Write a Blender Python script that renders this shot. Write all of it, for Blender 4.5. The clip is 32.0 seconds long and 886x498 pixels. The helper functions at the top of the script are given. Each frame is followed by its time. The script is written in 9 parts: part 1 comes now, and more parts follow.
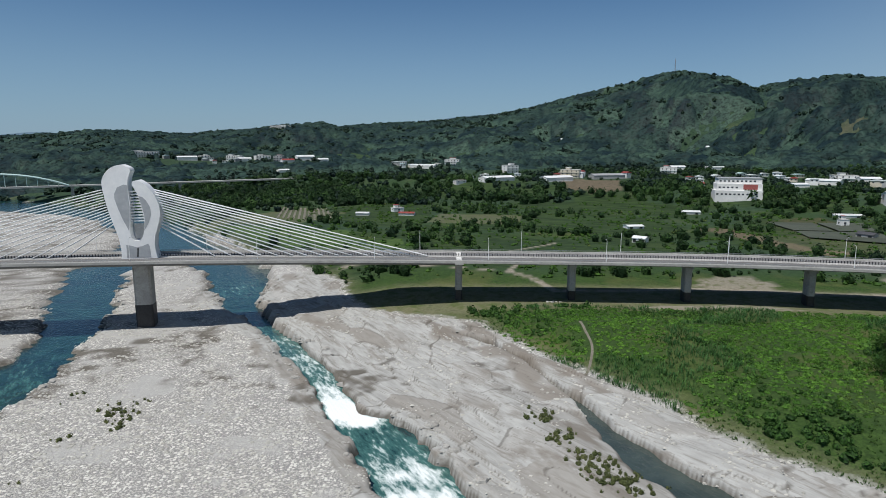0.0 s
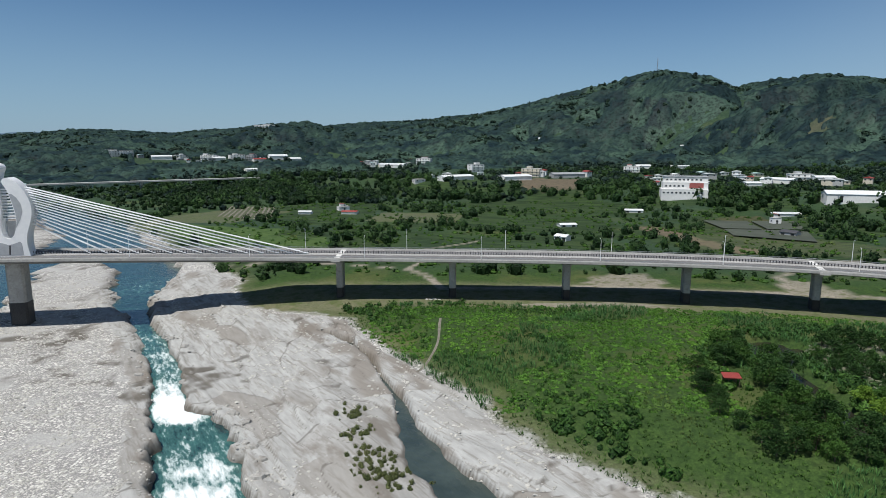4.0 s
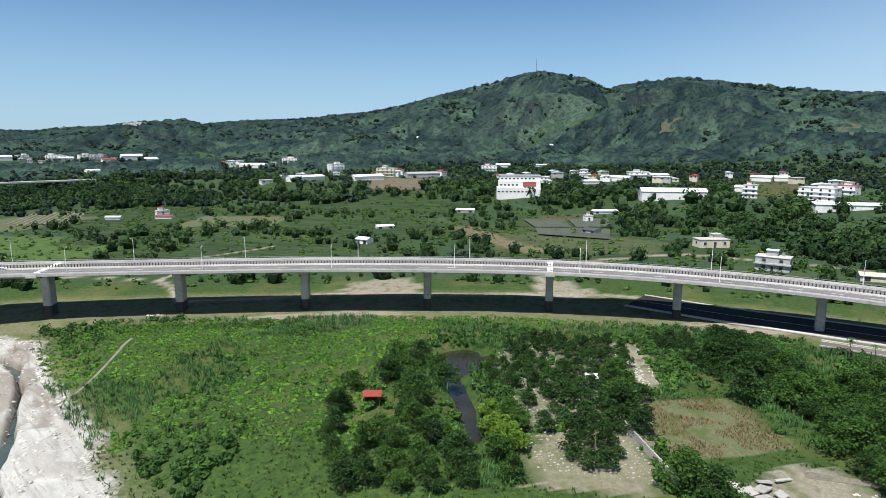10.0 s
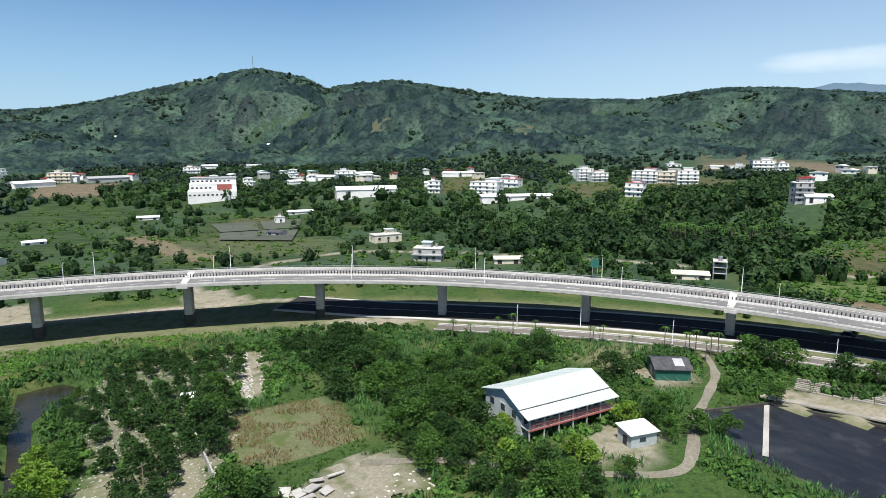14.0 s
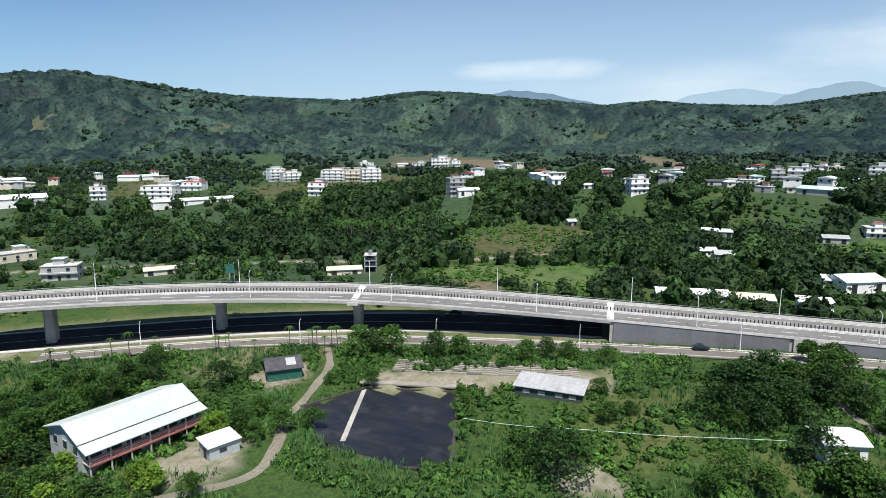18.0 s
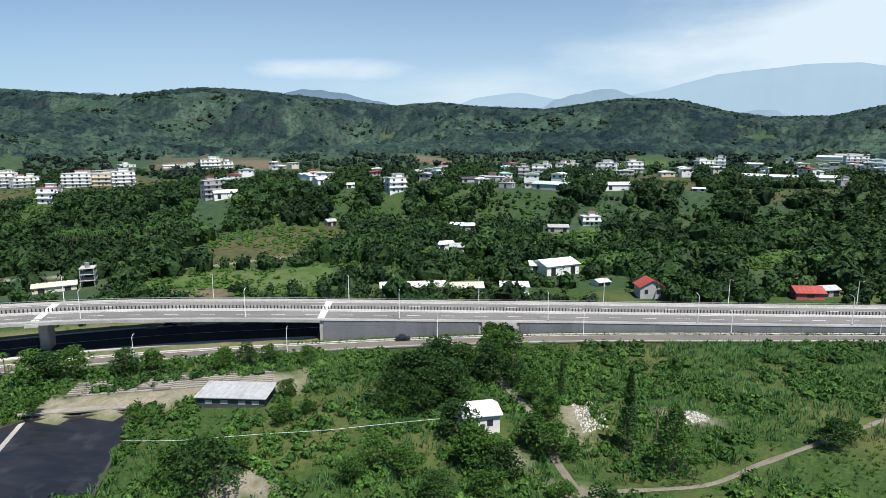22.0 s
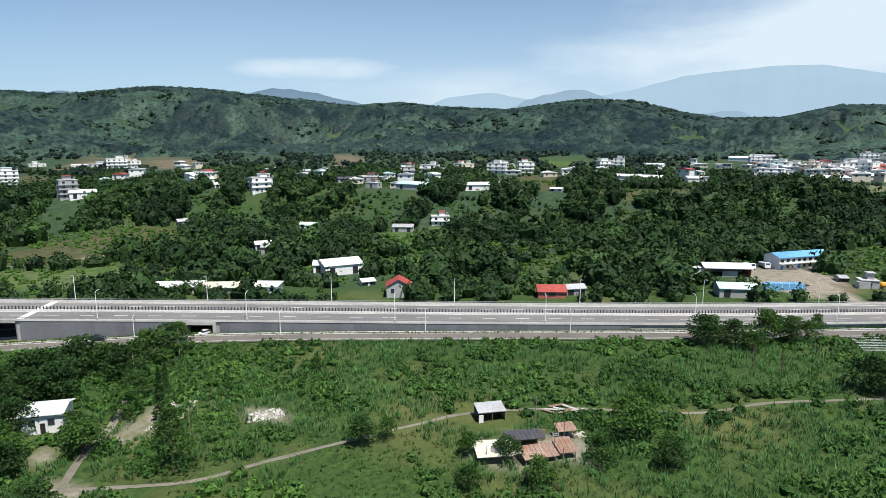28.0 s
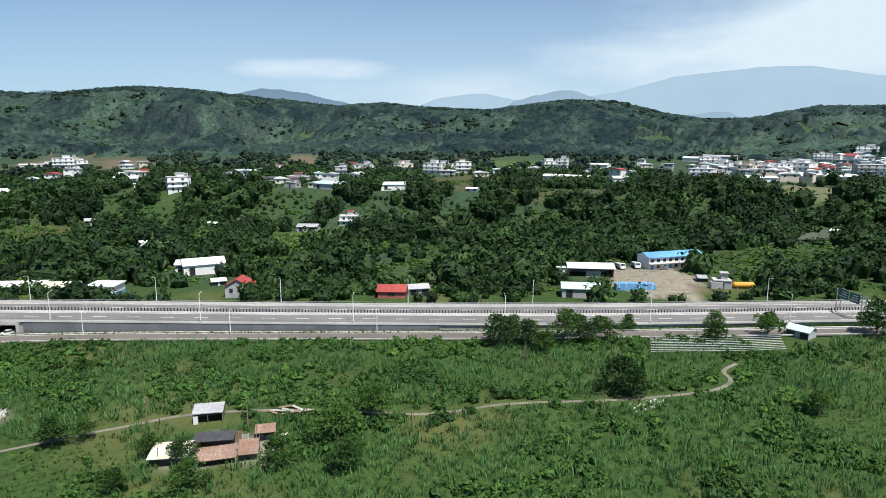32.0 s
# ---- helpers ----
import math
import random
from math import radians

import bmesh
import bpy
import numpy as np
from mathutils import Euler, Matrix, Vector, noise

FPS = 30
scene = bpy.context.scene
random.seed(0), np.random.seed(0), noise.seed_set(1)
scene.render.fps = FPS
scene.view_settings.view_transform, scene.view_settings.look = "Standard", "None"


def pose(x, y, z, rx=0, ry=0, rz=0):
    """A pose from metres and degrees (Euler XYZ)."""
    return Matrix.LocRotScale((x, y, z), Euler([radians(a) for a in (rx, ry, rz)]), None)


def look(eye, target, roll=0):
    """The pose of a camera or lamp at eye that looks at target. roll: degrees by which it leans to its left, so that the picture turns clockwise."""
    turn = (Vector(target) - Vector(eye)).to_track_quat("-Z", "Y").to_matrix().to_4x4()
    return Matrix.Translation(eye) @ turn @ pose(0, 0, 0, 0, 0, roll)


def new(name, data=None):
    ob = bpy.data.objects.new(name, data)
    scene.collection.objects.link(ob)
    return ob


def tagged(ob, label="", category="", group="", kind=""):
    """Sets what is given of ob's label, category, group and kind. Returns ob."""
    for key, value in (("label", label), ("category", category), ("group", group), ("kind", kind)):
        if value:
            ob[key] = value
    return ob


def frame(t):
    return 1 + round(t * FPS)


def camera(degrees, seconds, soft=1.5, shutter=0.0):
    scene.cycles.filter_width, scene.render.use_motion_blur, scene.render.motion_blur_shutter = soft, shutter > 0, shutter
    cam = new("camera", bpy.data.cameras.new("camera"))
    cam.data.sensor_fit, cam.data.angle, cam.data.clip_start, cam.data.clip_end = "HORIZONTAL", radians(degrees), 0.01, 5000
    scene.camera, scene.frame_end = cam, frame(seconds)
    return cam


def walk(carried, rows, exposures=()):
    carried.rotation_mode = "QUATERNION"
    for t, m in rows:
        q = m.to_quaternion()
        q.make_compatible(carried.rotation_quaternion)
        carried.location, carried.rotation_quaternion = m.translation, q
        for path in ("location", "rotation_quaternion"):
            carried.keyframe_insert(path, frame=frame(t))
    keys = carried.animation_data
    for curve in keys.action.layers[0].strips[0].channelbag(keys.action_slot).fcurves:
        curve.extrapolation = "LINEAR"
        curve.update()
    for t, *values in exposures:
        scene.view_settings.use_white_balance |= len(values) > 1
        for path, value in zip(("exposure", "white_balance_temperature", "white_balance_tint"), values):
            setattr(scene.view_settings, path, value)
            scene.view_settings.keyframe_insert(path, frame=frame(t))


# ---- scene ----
cam = camera(71.4, 32.0, soft=0.7)
METRES, EYE, TILT, LEAN, TURN = 344.84, 65.0, 0.15, -1.9, 0.0
ROWS = [
    (0.0, 0.0, 0.0, 0.0, -0.34, -10.0, 1.91),
    (0.5, 0.0149, -0.0005, -0.001, -0.4, -10.0, 1.9),
    (1.0, 0.0307, -0.0011, -0.0022, -0.48, -9.99, 1.94),
    (1.5, 0.0473, -0.0017, -0.003, -0.52, -9.98, 1.92),
    (2.0, 0.0648, -0.0021, -0.0038, -0.55, -10.0, 1.93),
    (2.5, 0.0822, -0.0027, -0.0046, -0.58, -10.0, 1.9),
    (3.0, 0.0998, -0.0032, -0.0054, -0.61, -10.03, 1.93),
    (3.5, 0.1164, -0.0027, -0.0063, -0.62, -10.04, 1.93),
    (5.5, 0.1815, 0.0061, -0.0086, -0.47, -10.05, 1.91),
    (6.0, 0.1983, 0.0089, -0.009, -0.38, -10.06, 1.91),
    (6.5, 0.2152, 0.0116, -0.0096, -0.33, -10.07, 1.9),
    (7.0, 0.2315, 0.0141, -0.0102, -0.27, -10.07, 1.86),
    (7.5, 0.2477, 0.0163, -0.0106, -0.61, -10.1, 1.87),
    (8.0, 0.263, 0.0186, -0.0111, -1.57, -10.14, 1.86),
    (8.5, 0.2782, 0.0205, -0.0112, -2.85, -10.21, 1.86),
    (9.0, 0.2927, 0.022, -0.0115, -4.97, -10.27, 1.83),
    (9.5, 0.3068, 0.023, -0.0118, -7.06, -10.36, 1.84),
    (10.0, 0.3206, 0.0237, -0.0118, -9.3, -10.44, 1.83),
    (10.5, 0.3339, 0.0233, -0.0119, -11.85, -10.54, 1.81),
    (11.0, 0.3472, 0.0224, -0.0119, -14.43, -10.62, 1.78),
    (11.5, 0.3604, 0.0207, -0.012, -17.01, -10.72, 1.78),
    (12.0, 0.373, 0.018, -0.0122, -19.93, -10.82, 1.78),
    (12.5, 0.3853, 0.0147, -0.0124, -23.03, -10.92, 1.72),
    (13.0, 0.3976, 0.0107, -0.0124, -26.36, -11.04, 1.69),
    (13.5, 0.4093, 0.0062, -0.0124, -29.74, -11.16, 1.66),
    (14.0, 0.4207, 0.001, -0.0125, -33.23, -11.26, 1.59),
    (14.5, 0.4316, -0.0048, -0.0125, -36.52, -11.36, 1.51),
    (15.0, 0.4419, -0.0115, -0.0127, -40.01, -11.46, 1.45),
    (15.5, 0.4515, -0.0184, -0.0127, -43.51, -11.56, 1.36),
    (17.5, 0.4811, -0.0497, -0.0126, -56.41, -11.85, 1.0),
    (18.0, 0.487, -0.0579, -0.0127, -58.52, -11.89, 0.92),
    (18.5, 0.4925, -0.0666, -0.0127, -60.72, -11.95, 0.85),
    (19.0, 0.4975, -0.0753, -0.0127, -63.22, -11.98, 0.78),
    (19.5, 0.5021, -0.0841, -0.0127, -65.65, -12.01, 0.67),
    (20.0, 0.5065, -0.0931, -0.0128, -68.15, -12.03, 0.56),
    (20.5, 0.5101, -0.1026, -0.0126, -71.38, -12.09, 0.44),
    (21.0, 0.513, -0.1116, -0.0126, -74.39, -12.11, 0.34),
    (21.5, 0.5163, -0.1221, -0.0127, -75.83, -12.1, 0.26),
    (22.0, 0.5194, -0.1348, -0.0126, -76.54, -12.11, 0.24),
    (22.5, 0.5228, -0.1496, -0.0127, -76.89, -12.1, 0.21),
    (23.0, 0.5259, -0.1669, -0.0128, -77.02, -12.09, 0.18),
    (23.5, 0.5297, -0.1856, -0.0129, -77.15, -12.08, 0.15),
    (24.0, 0.5339, -0.2054, -0.0127, -77.26, -12.09, 0.15),
    (24.5, 0.5383, -0.2259, -0.0123, -77.41, -12.12, 0.14),
    (25.0, 0.5427, -0.2466, -0.0121, -77.56, -12.11, 0.1),
    (25.5, 0.5471, -0.2673, -0.0121, -77.66, -12.11, 0.11),
    (27.5, 0.5639, -0.3492, -0.0123, -78.0, -12.12, 0.04),
    (28.0, 0.5681, -0.3696, -0.0124, -78.05, -12.13, 0.03),
    (28.5, 0.5725, -0.3896, -0.0125, -78.07, -12.14, 0.04),
    (29.0, 0.5769, -0.4095, -0.0127, -78.1, -12.14, 0.02),
    (29.5, 0.5815, -0.429, -0.013, -78.15, -12.14, 0.01),
    (30.0, 0.5859, -0.4486, -0.0131, -78.18, -12.12, -0.0),
    (30.5, 0.5907, -0.468, -0.0134, -78.18, -12.11, -0.03),
    (31.0, 0.5958, -0.4871, -0.0137, -78.17, -12.1, -0.04),
    (31.5, 0.6007, -0.5061, -0.0141, -78.22, -12.09, -0.04),
    (32.0, 0.6056, -0.5254, -0.0144, -78.25, -12.08, -0.05),
]
walk(cam, [(t, pose(0, 0, EYE, TILT, LEAN, TURN) @ pose(METRES * x, METRES * y, METRES * z, 90 + pitch, roll, yaw)) for t, x, y, z, yaw, pitch, roll in ROWS],
     [(0.0, -0.26, 6250, 10), (3.0, -0.18, 6250, 10), (6.0, 0.07, 6300, 10), (9.0, 0.39, 6400, 10), (12.0, 0.62, 6450, 10), (18.0, 0.51, 6450, 10), (32.0, 0.47, 6450, 10)])

# ---- light: one high sun, hazy summer sky with thin cloud over the far mountains ----
SUN_TO = Vector((-0.30, -0.29, 0.91)).normalized()
world = bpy.data.worlds.new("world")
scene.world = world
world.use_nodes = True
wt = world.node_tree
wt.nodes.clear()


def wnode(kind, **inputs):
    n = wt.nodes.new(kind)
    for k, v in inputs.items():
        n.inputs[k].default_value = v
    return n


sky = wnode("ShaderNodeTexSky")
sky.sky_type = "NISHITA"
sky.sun_disc = False
sky.sun_elevation = math.asin(SUN_TO.z)
sky.sun_rotation = math.atan2(SUN_TO.x, SUN_TO.y)
sky.air_density, sky.dust_density, sky.ozone_density = 1.0, 0.25, 3.0
coord = wnode("ShaderNodeTexCoord")
split = wnode("ShaderNodeSeparateXYZ")
wt.links.new(coord.outputs["Generated"], split.inputs[0])


def wmath(op, a, b=None):
    n = wt.nodes.new("ShaderNodeMath")
    n.operation = op
    for i, v in enumerate((a, b)):
        if v is None:
            continue
        if isinstance(v, (int, float)):
            n.inputs[i].default_value = v
        else:
            wt.links.new(v, n.inputs[i])
    return n.outputs[0]


def wramp(value, lo, hi):
    n = wt.nodes.new("ShaderNodeMapRange")
    n.interpolation_type = "SMOOTHSTEP"
    wt.links.new(value, n.inputs[0])
    n.inputs[1].default_value, n.inputs[2].default_value = lo, hi
    return n.outputs[0]


# cloud deck seen at a low angle: noise on the direction, flattened in height
squash = wnode("ShaderNodeMapping")
squash.inputs["Scale"].default_value = (2.2, 2.2, 9.0)
wt.links.new(coord.outputs["Generated"], squash.inputs[0])
puff = wnode("ShaderNodeTexNoise", Scale=1.5, Detail=6.0, Roughness=0.55)
wt.links.new(squash.outputs[0], puff.inputs["Vector"])
way = wmath("MULTIPLY", wmath("ARCTAN2", split.outputs["X"], split.outputs["Y"]), 57.2958)
up = split.outputs["Z"]
ragged = wmath("MULTIPLY", wmath("SUBTRACT", puff.outputs["Fac"], 0.5), 2.0)
# the bank over the eastern mountains leans away as it rises
reach = wmath("SUBTRACT", wmath("SUBTRACT", way, 89.0), wmath("MULTIPLY", wmath("SUBTRACT", up, 0.08), 90.0))
bank = wmath("MULTIPLY", wramp(wmath("ADD", reach, wmath("MULTIPLY", ragged, 16.0)), -7.0, 15.0), wramp(wmath("ADD", up, wmath("MULTIPLY", ragged, 0.03)), 0.045, 0.115))
# thin streaks and one small cap of cloud beside it
streak = wmath("MULTIPLY", wramp(way, 52.0, 80.0), wmath("MULTIPLY", wramp(up, 0.02, 0.06), wmath("SUBTRACT", 1.0, wramp(up, 0.075, 0.125))))
streak = wmath("MULTIPLY", streak, wramp(wmath("ADD", ragged, 0.35), 0.0, 0.9))
cap_x = wmath("DIVIDE", wmath("SUBTRACT", way, 67.5), 5.2)
cap_z = wmath("DIVIDE", wmath("SUBTRACT", up, 0.102), 0.013)
cap_r = wmath("ADD", wmath("ADD", wmath("MULTIPLY", cap_x, cap_x), wmath("MULTIPLY", cap_z, cap_z)), wmath("MULTIPLY", ragged, 4.5))
cap = wmath("MULTIPLY", wmath("SUBTRACT", 1.0, wramp(cap_r, -0.8, 2.2)), 0.62)
cloud = wmath("MAXIMUM", wmath("MULTIPLY", bank, 0.97), wmath("MAXIMUM", wmath("MULTIPLY", streak, 0.55), cap))
east = wramp(split.outputs["X"], 0.35, 0.90)
low = wmath("MULTIPLY", wmath("SUBTRACT", 1.0, wramp(up, -0.02, 0.26)), 0.62)
haze = wmath("MULTIPLY", wmath("SUBTRACT", 1.0, wramp(up, 0.0, 0.60)), wmath("MULTIPLY", east, 0.30))
veil = wmath("MINIMUM", wmath("ADD", cloud, haze), 1.0)
mixed = wt.nodes.new("ShaderNodeMix")
mixed.data_type = "RGBA"
wt.links.new(veil, mixed.inputs[0])
tinted = wt.nodes.new("ShaderNodeMix")
tinted.data_type, tinted.blend_type = "RGBA", "MULTIPLY"
tinted.inputs[0].default_value = 1.0
tinted.inputs[7].default_value = (0.72, 0.96, 1.14, 1)
wt.links.new(sky.outputs[0], tinted.inputs[6])
blue_haze = wt.nodes.new("ShaderNodeMix")
blue_haze.data_type = "RGBA"
blue_haze.inputs[7].default_value = (5.0, 7.3, 9.8, 1)
wt.links.new(low, blue_haze.inputs[0])
wt.links.new(tinted.outputs[2], blue_haze.inputs[6])
wt.links.new(blue_haze.outputs[2], mixed.inputs[6])
mixed.inputs[7].default_value = (8.1, 9.5, 10.5, 1)
back = wnode("ShaderNodeBackground", Strength=0.066)
deep = wt.nodes.new("ShaderNodeMix")
deep.data_type, deep.blend_type = "RGBA", "MULTIPLY"
deep.inputs[7].default_value = (0.55, 0.58, 0.64, 1)
wt.links.new(wramp(up, 0.22, 0.85), deep.inputs[0])
wt.links.new(mixed.outputs[2], deep.inputs[6])
wt.links.new(deep.outputs[2], back.inputs[0])
wout = wnode("ShaderNodeOutputWorld")
wt.links.new(back.outputs[0], wout.inputs[0])

sun = new("sun", bpy.data.lights.new("sun", "SUN"))
sun.data.energy, sun.data.angle, sun.data.color = 5.0, radians(0.53), (1.0, 0.955, 0.885)
sun.matrix_world = look(SUN_TO * 400, (0, 0, 0))
scene.view_settings.exposure = 0.0

# ---- materials ----
def material(name, rough=0.8, metal=0.0, spec=0.4):
    m = bpy.data.materials.new(name)
    m.use_nodes = True
    t = m.node_tree
    b = t.nodes["Principled BSDF"]
    b.inputs["Roughness"].default_value, b.inputs["Metallic"].default_value = rough, metal
    b.inputs["Specular IOR Level"].default_value = spec
    return m, t, b


def nnode(t, kind, **inputs):
    n = t.nodes.new(kind)
    for k, v in inputs.items():
        n.inputs[k].default_value = v
    return n


def blend(t, fac, a, b, mode="MIX"):
    n = t.nodes.new("ShaderNodeMix")
    n.data_type, n.blend_type = "RGBA", mode
    for i, v in ((0, fac), (6, a), (7, b)):
        if isinstance(v, (int, float)):
            n.inputs[i].default_value = v
        elif isinstance(v, tuple):
            n.inputs[i].default_value = (*v, 1)
        else:
            t.links.new(v, n.inputs[i])
    return n.outputs[2]


def calc(t, op, a, b=0.0):
    n = t.nodes.new("ShaderNodeMath")
    n.operation = op
    for i, v in enumerate((a, b)):
        if isinstance(v, (int, float)):
            n.inputs[i].default_value = v
        else:
            t.links.new(v, n.inputs[i])
    return n.outputs[0]


def stretch(t, v, lo, hi, to_lo=0.0, to_hi=1.0):
    n = t.nodes.new("ShaderNodeMapRange")
    t.links.new(v, n.inputs[0])
    for i, w in enumerate((lo, hi, to_lo, to_hi)):
        n.inputs[i + 1].default_value = w
    return n.outputs[0]


def grain(t, scale, detail=4.0, rough=0.6, squash=None, turn=None, kind="ShaderNodeTexNoise"):
    """Noise over the world's metres: its value. scale: cycles a metre."""
    g = t.nodes.new("ShaderNodeNewGeometry")
    v = g.outputs["Position"]
    if squash:
        mp = t.nodes.new("ShaderNodeMapping")
        mp.vector_type = "TEXTURE"
        mp.inputs["Scale"].default_value = tuple(1 / k for k in squash)
        if turn:
            mp.inputs["Rotation"].default_value = turn
        t.links.new(v, mp.inputs[0])
        v = mp.outputs[0]
    n = nnode(t, kind, Scale=scale)
    if kind == "ShaderNodeTexNoise":
        n.inputs["Detail"].default_value, n.inputs["Roughness"].default_value = detail, rough
        out = n.outputs["Fac"]
    else:
        out = n.outputs["Distance"]
    t.links.new(v, n.inputs["Vector"])
    return out


def relief(t, b, value, strength=0.4, depth=0.1):
    n = nnode(t, "ShaderNodeBump", Strength=strength, Distance=depth)
    t.links.new(value, n.inputs["Height"])
    t.links.new(n.outputs[0], b.inputs["Normal"])


def surface(name, low, high, scale=1.0, rough=0.8, metal=0.0, fine=None, bump=0.3, depth=0.05, vary=0.0, spec=0.4, dirt=None, squash=None):
    """A weathered surface: two scales of noise between two colours, relief, and a change from piece to piece."""
    m, t, b = material(name, rough, metal, spec)
    big = grain(t, scale * 0.12, 3.0)
    small = grain(t, fine or scale * 2.5, 5.0, squash=squash)
    c = blend(t, stretch(t, small, 0.32, 0.68), low, high)
    c = blend(t, stretch(t, big, 0.4, 0.62, 0.0, 0.5), c, tuple(0.72 * v for v in low))
    if dirt:
        c = blend(t, stretch(t, grain(t, scale * 0.5, 6.0, 0.7), 0.52, 0.72, 0.0, 0.85), c, dirt)
    if vary:
        o = t.nodes.new("ShaderNodeObjectInfo")
        c = blend(t, stretch(t, o.outputs["Random"], 0, 1, 0.0, vary), c, tuple(min(1.0, 1.35 * v + 0.02) for v in high))
    t.links.new(c, b.inputs["Base Color"])
    t.links.new(stretch(t, small, 0.3, 0.7, max(0.05, rough - 0.12), min(1.0, rough + 0.12)), b.inputs["Roughness"])
    if bump:
        relief(t, b, small, bump, depth)
    return m


def foliage(name, dark, light, dry=None, per_object=True, gloss=0.55, mottle=0.0, clumps=None):
    """Leaves: a change from leaf to leaf, from plant to plant and over the ground; some light passes through."""
    m, t, b = material(name, gloss, 0.0, 0.10)
    g = t.nodes.new("ShaderNodeNewGeometry")
    isle = g.outputs["Random Per Island"]
    c = blend(t, isle, dark, light)
    c = blend(t, stretch(t, grain(t, 0.06, 4.0), 0.40, 0.68, 0.0, 0.6), c, tuple(0.66 * v for v in dark))
    if mottle:
        # uneven leaf tone, its dark specks painting in shadow between small leaves
        speck = grain(t, mottle, 2.0, 0.7)
        c = blend(t, stretch(t, speck, 0.36, 0.54), tuple(0.4 * v for v in dark), c)
        relief(t, b, speck, 0.8, 0.35 / mottle)
    if per_object:
        o = t.nodes.new("ShaderNodeObjectInfo")
        c = blend(t, stretch(t, o.outputs["Random"], 0, 1, 0, 0.55), c, light)
    if clumps:
        a = t.nodes.new("ShaderNodeAttribute")
        a.attribute_name = "tone"
        c = blend(t, a.outputs["Fac"], blend(t, 1.0, c, clumps[0], "MULTIPLY"), blend(t, 1.0, c, clumps[1], "MULTIPLY"))
    if dry:
        c = blend(t, stretch(t, grain(t, 0.035, 5.0, 0.65), 0.56, 0.72, 0.0, 0.8), c, dry)
    t.links.new(c, b.inputs["Base Color"])
    tr = t.nodes.new("ShaderNodeBsdfTranslucent")
    t.links.new(c, tr.inputs["Color"])
    mx = t.nodes.new("ShaderNodeMixShader")
    mx.inputs[0].default_value = 0.16
    t.links.new(b.outputs[0], mx.inputs[1])
    t.links.new(tr.outputs[0], mx.inputs[2])
    t.links.new(mx.outputs[0], t.nodes["Material Output"].inputs[0])
    return m


MAT = {}
MAT["concrete"] = surface("concrete", (0.340, 0.332, 0.315), (0.468, 0.459, 0.433), 0.8, 0.85, dirt=(0.221, 0.212, 0.196))
MAT["pale_concrete"] = surface("pale_concrete", (0.408, 0.399, 0.378), (0.527, 0.518, 0.497), 0.6, 0.85)
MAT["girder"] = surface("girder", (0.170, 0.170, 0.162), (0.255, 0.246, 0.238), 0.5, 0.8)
MAT["deck"] = surface("deck", (0.149, 0.145, 0.142), (0.200, 0.196, 0.190), 0.5, 0.9, fine=3.0, bump=0.1)
MAT["asphalt"] = surface("asphalt", (0.025, 0.025, 0.026), (0.044, 0.043, 0.043), 0.6, 0.92, fine=4.0, bump=0.2, spec=0.15)
MAT["old_road"] = surface("old_road", (0.115, 0.104, 0.092), (0.174, 0.159, 0.140), 0.5, 0.9, fine=2.0)
MAT["paint_line"] = surface("paint_line", (0.62, 0.61, 0.58), (0.80, 0.79, 0.76), 1.5, 0.7, bump=0.0)
MAT["white_paint"] = surface("white_paint", (0.80, 0.81, 0.82), (0.88, 0.88, 0.88), 0.25, 0.45, bump=0.05)
# darker copy of the white paint, for the shaded faces of the pylon
MAT["shade_paint"] = surface("shade_paint", (0.357, 0.374, 0.399), (0.442, 0.459, 0.476), 0.25, 0.5, bump=0.05)
MAT["cable"] = surface("cable", (0.84, 0.85, 0.86), (0.90, 0.90, 0.90), 0.5, 0.4, bump=0.0)
MAT["steel"] = surface("steel", (0.383, 0.391, 0.399), (0.527, 0.535, 0.544), 1.0, 0.42, 0.6, bump=0.1)
MAT["dark_metal"] = surface("dark_metal", (0.025, 0.027, 0.030), (0.060, 0.060, 0.064), 1.0, 0.5, 0.3, bump=0.1)
MAT["green_metal"] = surface("green_metal", (0.017, 0.102, 0.076), (0.034, 0.170, 0.128), 1.0, 0.5, bump=0.05)
MAT["plaster_white"] = surface("plaster_white", (0.74, 0.735, 0.71), (0.86, 0.855, 0.835), 0.5, 0.85, dirt=(0.58, 0.57, 0.54), vary=0.2)
MAT["plaster_cream"] = surface("plaster_cream", (0.56, 0.50, 0.40), (0.70, 0.64, 0.53), 0.5, 0.85, dirt=(0.40, 0.36, 0.30), vary=0.2)
MAT["plaster_grey"] = surface("plaster_grey", (0.32, 0.32, 0.32), (0.45, 0.45, 0.45), 0.5, 0.88, dirt=(0.22, 0.22, 0.21), vary=0.2)
MAT["plaster_red"] = surface("plaster_red", (0.34, 0.10, 0.09), (0.48, 0.15, 0.13), 0.5, 0.8)
MAT["plaster_blue"] = surface("plaster_blue", (0.10, 0.26, 0.52), (0.18, 0.38, 0.66), 0.5, 0.7)
MAT["roof_white"] = surface("roof_white", (0.62, 0.64, 0.635), (0.76, 0.77, 0.765), 0.4, 0.5, 0.0, dirt=(0.58, 0.58, 0.56), vary=0.3)
MAT["roof_cream"] = surface("roof_cream", (0.60, 0.56, 0.44), (0.74, 0.70, 0.58), 0.4, 0.55, 0.1, dirt=(0.45, 0.40, 0.32))
MAT["roof_grey"] = surface("roof_grey", (0.34, 0.35, 0.36), (0.50, 0.51, 0.52), 0.4, 0.55, 0.2, dirt=(0.26, 0.24, 0.22), vary=0.2)
MAT["roof_dark"] = surface("roof_dark", (0.05, 0.05, 0.055), (0.10, 0.10, 0.11), 0.4, 0.6)
